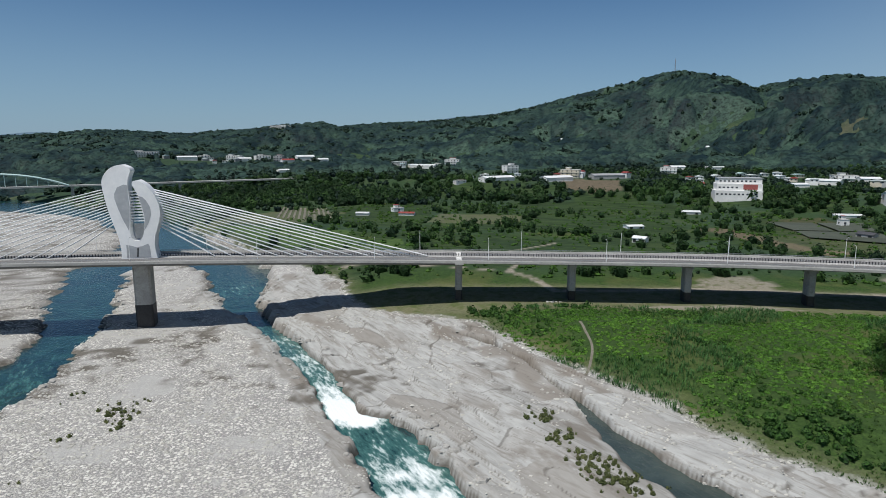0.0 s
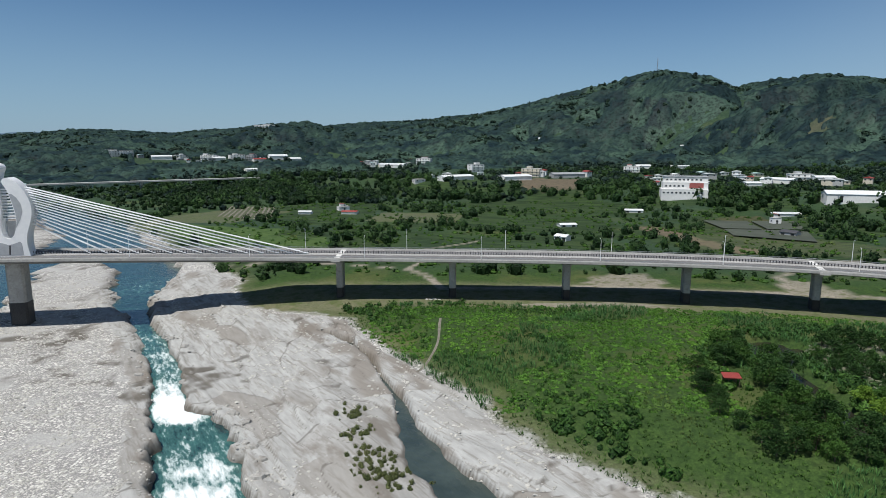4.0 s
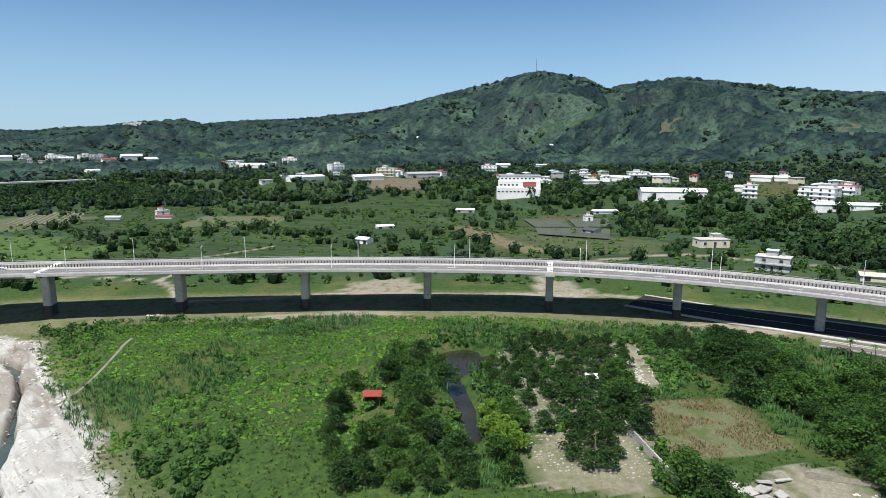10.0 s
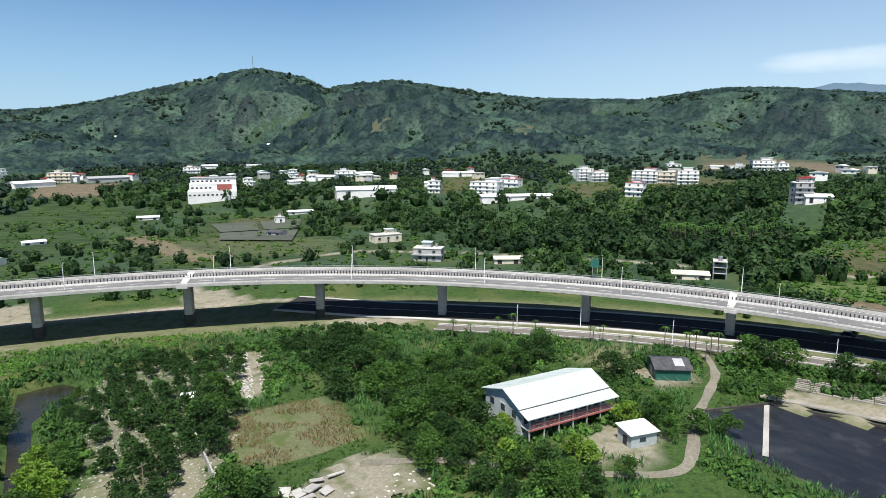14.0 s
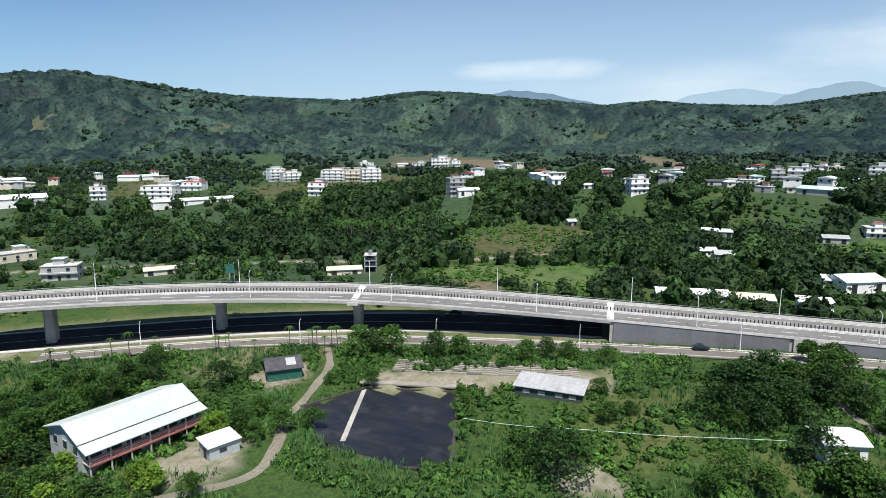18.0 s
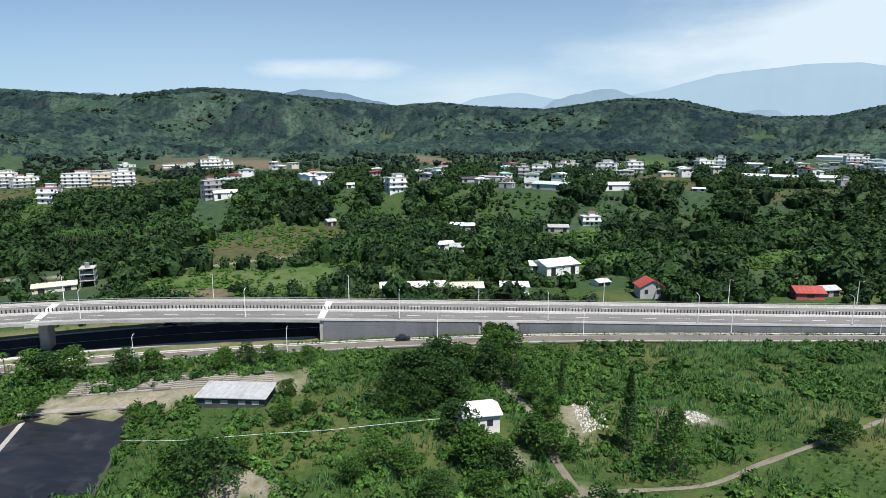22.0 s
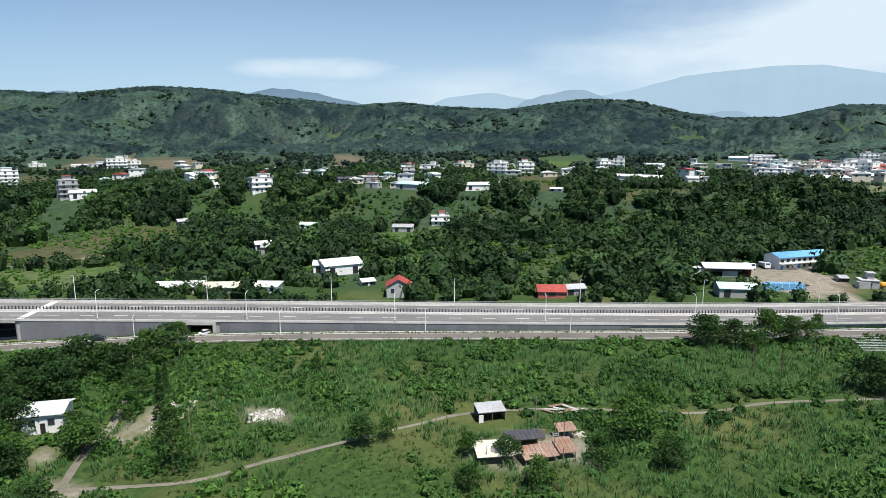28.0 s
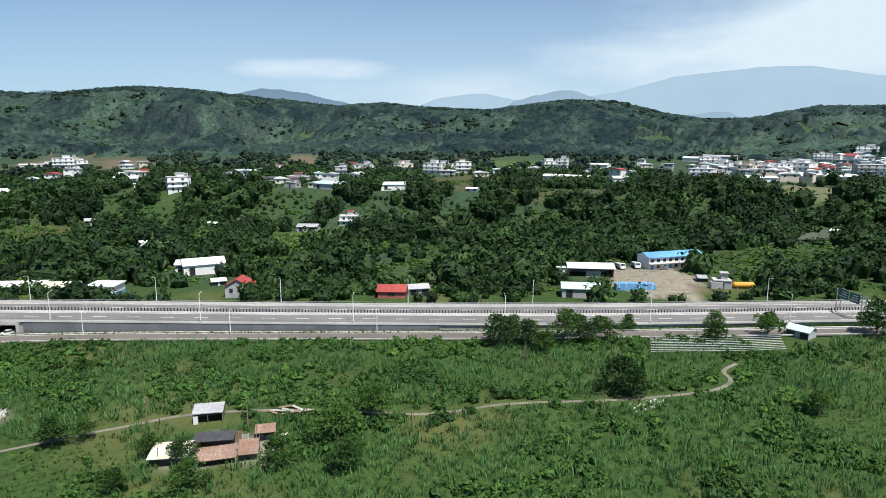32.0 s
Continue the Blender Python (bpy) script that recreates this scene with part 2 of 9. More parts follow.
MAT["roof_red"] = surface("roof_red", (0.27, 0.045, 0.038), (0.40, 0.080, 0.065), 0.4, 0.6, dirt=(0.24, 0.08, 0.06))
MAT["roof_teal"] = surface("roof_teal", (0.50, 0.66, 0.64), (0.62, 0.78, 0.76), 0.4, 0.5, 0.1, dirt=(0.40, 0.48, 0.46))
MAT["roof_blue"] = surface("roof_blue", (0.12, 0.34, 0.62), (0.20, 0.46, 0.74), 0.4, 0.45, 0.1)
MAT["rust"] = surface("rust", (0.187, 0.102, 0.068), (0.391, 0.306, 0.255), 1.2, 0.85, dirt=(0.255, 0.102, 0.051))
MAT["glass"] = surface("glass", (0.025, 0.034, 0.043), (0.051, 0.064, 0.076), 0.6, 0.12, bump=0.0, spec=0.6)
MAT["bark"] = surface("bark", (0.085, 0.064, 0.047), (0.170, 0.136, 0.102), 3.0, 0.95)
MAT["track"] = surface("track", (0.140, 0.128, 0.100), (0.242, 0.223, 0.180), 0.8, 0.95, dirt=(0.076, 0.093, 0.038))
MAT["soil"] = surface("soil", (0.187, 0.145, 0.102), (0.306, 0.246, 0.178), 0.8, 0.95)
MAT["timber"] = surface("timber", (0.170, 0.128, 0.085), (0.289, 0.230, 0.162), 2.0, 0.9)
MAT["pebble"] = surface("pebble", (0.39, 0.38, 0.34), (0.60, 0.58, 0.53), 1.2, 0.9, fine=1.1)
MAT["boulder"] = surface("boulder", (0.306, 0.297, 0.272), (0.476, 0.459, 0.425), 0.9, 0.9, dirt=(0.204, 0.187, 0.162))
MAT["leaf"] = foliage("leaf", (0.026, 0.066, 0.016), (0.082, 0.172, 0.034), mottle=2.4)
MAT["leaf_dark"] = foliage("leaf_dark", (0.021, 0.053, 0.017), (0.052, 0.112, 0.029), mottle=2.4)
MAT["leaf_bright"] = foliage("leaf_bright", (0.074, 0.156, 0.021), (0.164, 0.271, 0.037))
MAT["wood_leaf"] = foliage("wood_leaf", (0.019, 0.048, 0.018), (0.064, 0.132, 0.038), per_object=False, mottle=1.0, clumps=((0.54, 0.56, 0.62), (1.25, 1.18, 1.05)))
MAT["bush_leaf"] = foliage("bush_leaf", (0.038, 0.097, 0.023), (0.113, 0.238, 0.048), per_object=False, mottle=2.2, clumps=((0.58, 0.60, 0.66), (1.22, 1.16, 1.05)))
# hill canopy: distance haze mixed into the leaf colour as a blue lift
MAT["hazy_hill_leaf"] = foliage("hazy_hill_leaf", (0.034, 0.069, 0.062), (0.084, 0.136, 0.108), per_object=False, mottle=0.16, clumps=((0.36, 0.41, 0.52), (1.62, 1.50, 1.24)))
MAT["slope_leaf"] = foliage("slope_leaf", (0.018, 0.039, 0.031), (0.054, 0.092, 0.061), per_object=False, mottle=0.45, clumps=((0.50, 0.54, 0.62), (1.40, 1.32, 1.12)))
MAT["vine_leaf"] = foliage("vine_leaf", (0.064, 0.158, 0.025), (0.136, 0.276, 0.048), dry=(0.12, 0.16, 0.05), per_object=False, clumps=((0.72, 0.76, 0.80), (1.15, 1.10, 0.95)))
MAT["reed"] = foliage("reed", (0.034, 0.098, 0.032), (0.104, 0.222, 0.062), per_object=False)
MAT["grass_blade"] = foliage("grass_blade", (0.036, 0.085, 0.016), (0.080, 0.161, 0.030), dry=(0.139, 0.143, 0.061), per_object=False)
MAT["bar_leaf"] = foliage("bar_leaf", (0.070, 0.090, 0.033), (0.139, 0.156, 0.061), dry=(0.213, 0.172, 0.107), per_object=False)
MAT["dry_grass"] = foliage("dry_grass", (0.160, 0.098, 0.056), (0.285, 0.190, 0.105), per_object=False)

# ---- terrain: plain, river bed, hills ----
def smooth(v):
    v = np.clip(v, 0.0, 1.0)
    return v * v * (3 - 2 * v)


def hash2(ix, iy, k=0):
    h = (ix.astype(np.int64) * 374761393 + iy.astype(np.int64) * 668265263 + k * 1274126177) & 0x7FFFFFFF
    h = ((h ^ (h >> 13)) * 1103515245) & 0x7FFFFFFF
    return ((h ^ (h >> 16)) & 0xFFFF) / 65535.0


def vnoise(x, y, k=0):
    ix, iy = np.floor(x), np.floor(y)
    u, v = smooth(x - ix), smooth(y - iy)
    a, b = hash2(ix, iy, k), hash2(ix + 1, iy, k)
    c, d = hash2(ix, iy + 1, k), hash2(ix + 1, iy + 1, k)
    return (a + (b - a) * u) * (1 - v) + (c + (d - c) * u) * v


def fbm(x, y, octaves=4, k=0):
    total, amp, norm = 0.0, 1.0, 0.0
    for o in range(octaves):
        total = total + amp * vnoise(x * 2 ** o + 17.3 * o, y * 2 ** o - 9.1 * o, k + o)
        norm += amp
        amp *= 0.5
    return total / norm


def polydist(x, y, pts):
    """Distance to a polyline, signed by side (left of its direction is positive), and the place along it from 0 to 1."""
    best = np.full(np.shape(x), 1e9)
    sign, along = np.zeros(np.shape(x)), np.zeros(np.shape(x))
    n = len(pts) - 1
    for i in range(n):
        (ax, ay), (bx, by) = pts[i][:2], pts[i + 1][:2]
        dx, dy = bx - ax, by - ay
        t = np.clip(((x - ax) * dx + (y - ay) * dy) / (dx * dx + dy * dy), 0, 1)
        d = np.hypot(x - ax - t * dx, y - ay - t * dy)
        side = np.sign(dx * (y - ay) - dy * (x - ax))
        near = d < best
        best, sign, along = np.where(near, d, best), np.where(near, side, sign), np.where(near, (i + t) / n, along)
    return best, sign, along


def inside(x, y, pts):
    """Whether points lie in a polygon."""
    hit = np.zeros(np.shape(x), bool)
    for i in range(len(pts)):
        (ax, ay), (bx, by) = pts[i - 1], pts[i]
        cross = (ay > y) != (by > y)
        with np.errstate(divide="ignore", invalid="ignore"):
            hit ^= cross & (x < (bx - ax) * (y - ay) / ((by - ay) if by != ay else 1e-9) + ax)
    return hit


# the line where the grass of the flood plain meets the rock of the river bed, from downstream to upstream
BANK = [(150, -3000), (150, -100), (132, 30), (110, 82), (84, 101), (68, 116), (57, 137), (41, 162), (28, 182), (13, 212), (-27, 229), (-38, 247), (-46, 278), (-84, 330), (-119, 373), (-150, 422), (-205, 497), (-258, 558), (-371, 659), (-600, 775), (-1500, 1085)]
FAR_BANK = [(-320, -300), (-330, 100), (-310, 330), (-400, 470), (-640, 560), (-1500, 800)]
# the white-water channel, the western channel, the joined river upstream, the side channel on the rock shelf
RAPIDS = [(10, 60, 10), (2, 100, 7.5), (-3, 117, 7.0), (-12, 138, 7.0), (-19, 147, 5.8), (-23.6, 152, 3.7), (-27, 158, 3.4), (-31.5, 168, 3.2), (-35, 176, 3.2), (-38.5, 184, 3.3), (-46, 195, 3.8), (-52, 206, 3.9), (-62, 221, 3.0), (-71, 236, 3.4), (-87, 262, 5.5), (-98, 296, 11), (-106, 326, 13), (-165, 400, 19), (-196, 450, 20), (-240, 513, 24), (-320, 605, 26), (-430, 660, 34), (-560, 735, 40), (-1500, 1010, 50)]
WEST = [(-150, 60, 20), (-130, 150, 11), (-127, 172, 8.5), (-131, 191, 7), (-135, 215, 7), (-151, 253, 10), (-165, 282, 11), (-184, 326, 12), (-190, 380, 14), (-205, 440, 16)]
SIDE = [(62, 92, 5.5), (54, 101, 4.6), (48.5, 111, 3.6), (43, 122, 3.2), (40, 132, 2.3), (37.5, 142, 1.5), (36, 150, 1.1), (32, 160, 0.8), (29, 168, 0.6), (26, 177, 0.6), (20, 188, 0.6), (16, 196, 1.6), (11, 201, 1.1), (5, 205, 0.5)]
# skyline of the hills: bearing from the hub and height of the crest
RIDGE = [(-180, 55), (-90, 85), (-37.3, 86), (-31.6, 105), (-24.8, 95), (-19.9, 110), (-17.1, 128), (-13.8, 139), (-12.4, 124), (-7.4, 135), (1, 160), (5.5, 192), (9.3, 225), (12.5, 250), (16.6, 279), (21, 248), (22.5, 218), (28.1, 252), (33.6, 229), (39, 205), (42.4, 197), (50, 183), (54.1, 207), (57.1, 221), (61.6, 210), (67.3, 187), (73.3, 165), (76.8, 177), (86.4, 149), (90.8, 173), (93.2, 183), (97.3, 182), (101.3, 137), (104.3, 117), (108.5, 115), (112.6, 153), (122, 145), (150, 85), (180, 55)]
HUB = (150, -20)
# the low ground under the viaduct
HOLLOW = [(-60, 246), (8, 240), (96, 235), (141, 229), (184, 219), (224, 200), (262, 176), (300, 135)]
# the foot of the village terrace, with its rise
TERRACE = [(-1500, 1500, 10), (-400, 950, 10), (-100, 800, 12), (60, 690, 14), (180, 590, 10), (300, 520, 9), (400, 400, 10), (480, 280, 13), (530, 150, 17), (558, 60, 19), (570, -60, 20), (590, -180, 21), (620, -330, 20), (640, -600, 16), (500, -1500, 10)]


def width_at(along, pts):
    return np.interp(along, np.linspace(0, 1, len(pts)), [p[2] for p in pts])


def water_level(y):
    return np.interp(y, [100, 138, 146, 158, 176, 225, 600, 1100], [-7.8, -7.6, -7.2, -6.3, -5.9, -5.5, -4.4, -3.0])


def plain(x, y):
    z = 6.5 + 5.0 * smooth((x - y - 160) / 270) - 2.5 * smooth((y - 250) / 160) * (1 - smooth((x - 150) / 250))
    d, side, along = polydist(x, y, TERRACE)
    rise = np.interp(along, np.linspace(0, 1, len(TERRACE)), [p[2] for p in TERRACE])
    z = z + rise * smooth((d * side + 18 + 30 * (fbm(x / 90, y / 90, 2, 15) - 0.5)) / 60) + 0.02 * np.clip(d * side, 0, 500)
    d, _, _ = polydist(x, y, HOLLOW)
    z = z - 2.9 * np.exp(-(d / 30) ** 2) * (1 - 0.7 * smooth((x - 190) / 120))
    return z + 0.8 * (fbm(x / 22, y / 22, 3, 5) - 0.5)


def ridges(x, y):
    az = np.degrees(np.arctan2(x - HUB[0], y - HUB[1]))
    r = np.hypot(x - HUB[0], y - HUB[1])
    a = [p[0] for p in RIDGE]
    top = np.interp(az, a, [p[1] for p in RIDGE])
    crest = np.interp(az, (-180, -60, -40, -10, 10, 20, 40, 60, 80, 100, 120, 180), (3200, 2900, 2700, 2500, 2200, 2060, 2150, 2300, 2450, 2350, 2300, 3200))
    foot = 1000.0
    v = np.clip((r - foot) / (crest - foot), 0, 1)
    bow = np.interp(az, (-10, 15, 45), (2.1, 1.75, 1.35))
    rise = np.where(r < crest, v ** bow * (1.3 - 0.3 * v), 1 - 0.55 * smooth((r - crest) / 900))
    spur = 1 - np.abs(2 * fbm(x / 430, y / 430, 4, 40) - 1)
    fine = fbm(x / 120, y / 120, 4, 60) - 0.5
    flank = smooth(v * 3) * (1 - 0.85 * smooth((v - 0.6) / 0.35)) * (r < crest)
    top = top - 29
    detail = flank * (spur - 0.74) * 0.95 * top + 22 * smooth(v * 2) * fine * (1 - 0.5 * smooth((v - 0.7) / 0.3))
    for k in range(34):
        ka, kr = 24 + 96 * math.modf(k * 0.618)[0], 1130 + 820 * math.modf(k * 0.381 + 0.2)[0]
        kx, ky = HUB[0] + kr * math.sin(math.radians(ka)), HUB[1] + kr * math.cos(math.radians(ka))
        wide = 75 + 110 * math.modf(k * 0.271)[0]
        detail = detail + (10 + 20 * math.modf(k * 0.733)[0]) * np.exp(-((x - kx) ** 2 + (y - ky) ** 2) / wide ** 2)
    # nothing before the crest stands higher than the line to it
    cap = 33 + (top - 33) * r / crest - 26 * (1 - v)
    return top * rise, np.where(r < crest, np.minimum(detail, cap - top * rise), detail)


def slabs(x, y):
    """Rock slabs drawn out along the river: height offset of each, nearness to a joint, and a random number."""
    wx_, wy_ = x + 5 * (fbm(x / 14, y / 14, 2, 203) - 0.5), y + 5 * (fbm(x / 14, y / 14, 2, 204) - 0.5)
    u, v = (0.80 * wx_ + 0.60 * wy_) / 6.5, (0.60 * wx_ - 0.80 * wy_) / 17.0
    iu, iv = np.floor(u), np.floor(v)
    first, second = np.full(np.shape(x), 9.0), np.full(np.shape(x), 9.0)
    who, du_, dv_ = np.zeros(np.shape(x)), np.zeros(np.shape(x)), np.zeros(np.shape(x))
    for a in (-1, 0, 1):
        for b in (-1, 0, 1):
            cu, cv = iu + a, iv + b
            eu, ev = u - cu - hash2(cu, cv, 211), v - cv - hash2(cu, cv, 212)
            d = np.hypot(eu, ev)
            near = d < first
            second = np.where(near, first, np.minimum(second, d))
            who, du_, dv_ = np.where(near, hash2(cu, cv, 213), who), np.where(near, eu, du_), np.where(near, ev, dv_)
            first = np.where(near, d, first)
    lift = 0.62 * (who - 0.5) + 0.30 * du_ * (np.modf(who * 7.0)[0] - 0.35) + 0.25 * dv_ * (np.modf(who * 13.0)[0] - 0.5)
    return lift, smooth(1 - (second - first) / 0.09), who


def bed(x, y):
    """River bed: cobble bars, and layered sandstone shelves along the grass."""
    d, side, _ = polydist(x, y, BANK)
    base = np.maximum(-4.5, water_level(y) + 1.5)
    shelf = base + (0.9 - base) * smooth(1 - d / 46) + 1.5 * (fbm(x / 30, y / 30, 3, 9) - 0.5)
    u, v = 0.82 * x + 0.57 * y, 0.57 * x - 0.82 * y
    q = fbm(u / 26, v / 70, 3, 12) * 5 + u / 11
    cut = np.floor(q)
    ledge = (cut + smooth((q - cut) * 14) - q) * 0.75
    lift, joint, _ = slabs(x, y)
    crack = lift - 0.18 * joint
    rock = smooth(1 - (d - 42) / 22)
    z = shelf + rock * (ledge + crack + 0.6 * (fbm(u / 9, v / 24, 2, 3) - 0.5)) + 0.3 * (1 - 0.75 * rock) * (fbm(x / 2.1, y / 2.1, 2, 2) - 0.5)
    pool = polydist(x, y, SIDE)[0]
    return np.maximum(z, -1.3 - 0.35 * np.maximum(pool - 17, 0))


ROAD_FLAT = []


def height(x, y):
    x, y = np.asarray(x, float), np.asarray(y, float)
    land = plain(x, y)
    big, detail = ridges(x, y)
    d, side, _ = polydist(x, y, BANK)
    fd, fside, _ = polydist(x, y, FAR_BANK)
    wob = 5 * (fbm(x / 12, y / 12, 3, 21) - 0.5)
    sd = d * -side + wob
    low = bed(x, y)
    z = np.where(sd > 0, 1.3 + (land - 1.3) * smooth(sd / 26), low)
    z = np.where(fside > 0, -3.5 + (land + 3.5) * smooth((fd + wob) / 40), z)
    for line, cut in ((RAPIDS, 4.5), (WEST, 3.5)):
        cd, _, along = polydist(x, y, line)
        w = width_at(along, line) * (0.62 + 0.9 * fbm(x / 6, y / 6, 3, 31))
        z = z - np.where(cd < w * 1.35, 1, 0) * smooth((w * 1.35 - cd) / (0.26 * w + 0.6)) * np.maximum(z - (water_level(y) - 1.6), 0)
    cd, _, along = polydist(x, y, SIDE)
    w = width_at(along, SIDE) * (0.7 + 0.8 * fbm(x / 5, y / 5, 2, 33))
    z = z - smooth((w * 1.5 - cd) / (0.6 * w + 0.6)) * np.maximum(z + 2.9, 0)
    z = z + big + detail
    for line, half in ROAD_FLAT:
        rd, _, along = polydist(x, y, line)
        rz = np.interp(along, np.linspace(0, 1, len(line)), [p[2] for p in line])
        k = smooth((half + 5 - rd) / 5)
        z = z * (1 - k) + (rz - 0.12) * k
    for pts, pz in PADS:
        k = inside(x, y, pts)
        z = np.where(k, pz, z)
    return z


PADS = []

# ---- mesh helpers ----
def mesh_of(name, verts, faces, mat=None, smooth_shade=False):
    me = bpy.data.meshes.new(name)
    verts = np.asarray(verts, np.float32).reshape(-1, 3)
    me.vertices.add(len(verts))
    me.vertices.foreach_set("co", verts.ravel())
    if isinstance(faces, np.ndarray):
        k = faces.shape[1]
        flat, sizes = faces.ravel().astype(np.int32), np.full(len(faces), k, np.int32)
    else:
        sizes = np.array([len(f) for f in faces], np.int32)
        flat = np.array([i for f in faces for i in f], np.int32)
    me.loops.add(len(flat))
    me.loops.foreach_set("vertex_index", flat)
    me.polygons.add(len(sizes))
    me.polygons.foreach_set("loop_start", np.concatenate(([0], np.cumsum(sizes)[:-1])).astype(np.int32))
    if smooth_shade:
        me.polygons.foreach_set("use_smooth", np.ones(len(sizes), bool))
    me.update(calc_edges=True)
    me.validate()
    if not smooth_shade:
        me.shade_flat()
    if mat:
        me.materials.append(mat)
    return me


class Shape:
    """Collects boxes, prisms and tubes for one mesh."""

    def __init__(self):
        self.v, self.f = [], []

    def add(self, verts, faces):
        k = len(self.v)
        self.v += [tuple(p) for p in verts]
        self.f += [tuple(i + k for i in f) for f in faces]
        return self

    def box(self, x0, x1, y0, y1, z0, z1):
        return self.add([(x, y, z) for z in (z0, z1) for x, y in ((x0, y0), (x1, y0), (x1, y1), (x0, y1))],
                        [(3, 2, 1, 0), (4, 5, 6, 7), (0, 1, 5, 4), (1, 2, 6, 5), (2, 3, 7, 6), (3, 0, 4, 7)])

    def prism(self, outline, z0, z1):
        """A flat outline in x and y, drawn up from z0 to z1."""
        n = len(outline)
        vs = [(x, y, z) for z in (z0, z1) for x, y in outline]
        return self.add(vs, [tuple(range(n - 1, -1, -1)), tuple(range(n, 2 * n))] + [(i, (i + 1) % n, n + (i + 1) % n, n + i) for i in range(n)])

    def side(self, outline, y0, y1):
        """An outline in x and z, drawn along y."""
        n = len(outline)
        vs = [(x, y, z) for y in (y0, y1) for x, z in outline]
        return self.add(vs, [tuple(range(n)), tuple(range(2 * n - 1, n - 1, -1))] + [((i + 1) % n, i, n + i, n + (i + 1) % n) for i in range(n)])

    def tube(self, path, radii, sides=6):
        path = [Vector(p) for p in path]
        rings = []
        for i, p in enumerate(path):
            d = (path[min(i + 1, len(path) - 1)] - path[max(i - 1, 0)]).normalized()
            a = d.orthogonal().normalized()
            b = d.cross(a)
            r = radii[i] if isinstance(radii, (list, tuple)) else radii
            rings.append([p + (a * math.cos(6.28318 * k / sides) + b * math.sin(6.28318 * k / sides)) * r for k in range(sides)])
        vs = [v for ring in rings for v in ring]
        fs = [(i * sides + k, i * sides + (k + 1) % sides, (i + 1) * sides + (k + 1) % sides, (i + 1) * sides + k) for i in range(len(path) - 1) for k in range(sides)]
        fs += [tuple(range(sides - 1, -1, -1)), tuple(range((len(path) - 1) * sides, len(path) * sides))]
        return self.add(vs, fs)

    def mesh(self, name, mat):
        return mesh_of(name, self.v, self.f, MAT[mat])


def part(name, shape, mat, parent, label="", m=None):
    """One mesh object under a thing or a part. shape: a Shape, or a mesh to share."""
    me = shape if isinstance(shape, bpy.types.Mesh) else shape.mesh(name, mat)
    ob = new(name, me)
    ob.parent = parent
    if m is not None:
        ob.matrix_basis = m
    return tagged(ob, label)


def thing(name, label, category, m=None, group="", kind=""):
    ob = new(name)
    ob.empty_display_size = 0.5
    if m is not None:
        ob.matrix_basis = m
    return tagged(ob, label, category, group, kind)


def ground_at(x, y):
    return float(height(np.array([float(x)]), np.array([float(y)]))[0])


# ---- lines of the roads ----
# near edge of the high road, from the river to the east
EDGE = [(-420, 163), (-300, 184), (-168, 207), (-110, 217.3), (-72, 223.3), (-31, 227.6), (8, 229), (51, 227), (96, 224), (138, 218), (178, 208.5), (217, 191), (253, 167), (286, 134), (310, 100), (326, 65), (338, 27), (347, -8), (357.5, -55), (368.5, -105), (387, -185), (411, -270), (446, -390), (560, -780)]
DECK_Z = [24.2, 24.1, 23.2, 22.4, 21.7, 20.9, 20.3, 20.1, 19.9, 19.7, 19.5, 19.2, 18.6, 17.7, 16.7, 15.5, 14.5, 14.0, 13.7, 13.3, 12.9, 12.6, 12.4, 12.4]


def spline(pts, step=1.0):
    """A smooth line through points of any dimension, at even steps along it."""
    p = np.array(pts, float)
    p = np.vstack((2 * p[0] - p[1], p, 2 * p[-1] - p[-2]))
    out = []
    for i in range(1, len(p) - 2):
        n = max(2, int(np.linalg.norm(p[i + 1] - p[i]) / 0.5))
        t = np.linspace(0, 1, n, endpoint=False)[:, None]
        a, b, c, d = p[i - 1], p[i], p[i + 1], p[i + 2]
        out.append(0.5 * (2 * b + (c - a) * t + (2 * a - 5 * b + 4 * c - d) * t ** 2 + (3 * b - a - 3 * c + d) * t ** 3))
    out = np.vstack(out + [p[-2:-1]])
    s = np.concatenate(([0], np.cumsum(np.linalg.norm(np.diff(out[:, :2], axis=0), axis=1))))
    at = np.arange(0, s[-1], step)
    return np.stack([np.interp(at, s, out[:, k]) for k in range(out.shape[1])], 1)


HALF = 10.7
edge_line = spline([(x, y, z) for (x, y), z in zip(EDGE, DECK_Z)])
for _ in range(3):
    k = np.ones(25) / 25
    pad = np.pad(edge_line, ((12, 12), (0, 0)), mode="reflect", reflect_type="odd")
    edge_line = np.stack([np.convolve(pad[:, i], k, "valid") for i in range(3)], 1)
head = np.gradient(edge_line[:, :2], axis=0)
head /= np.linalg.norm(head, axis=1)[:, None]
normal = np.stack((-head[:, 1], head[:, 0]), 1)
axis_line = edge_line.copy()
axis_line[:, :2] += normal * HALF


def station(x, y):
    """How far along the high road a place lies."""
    return int(np.argmin((axis_line[:, 0] - x) ** 2 + (axis_line[:, 1] - y) ** 2))


def beside(s, off, dz=0.0):
    """A place off metres to the far side of the high road's axis."""
    i = min(max(int(round(s)), 0), len(axis_line) - 1)
    return (axis_line[i, 0] + normal[i, 0] * off, axis_line[i, 1] + normal[i, 1] * off, axis_line[i, 2] + dz)


S_ABUT = station(347.5, 30.5)
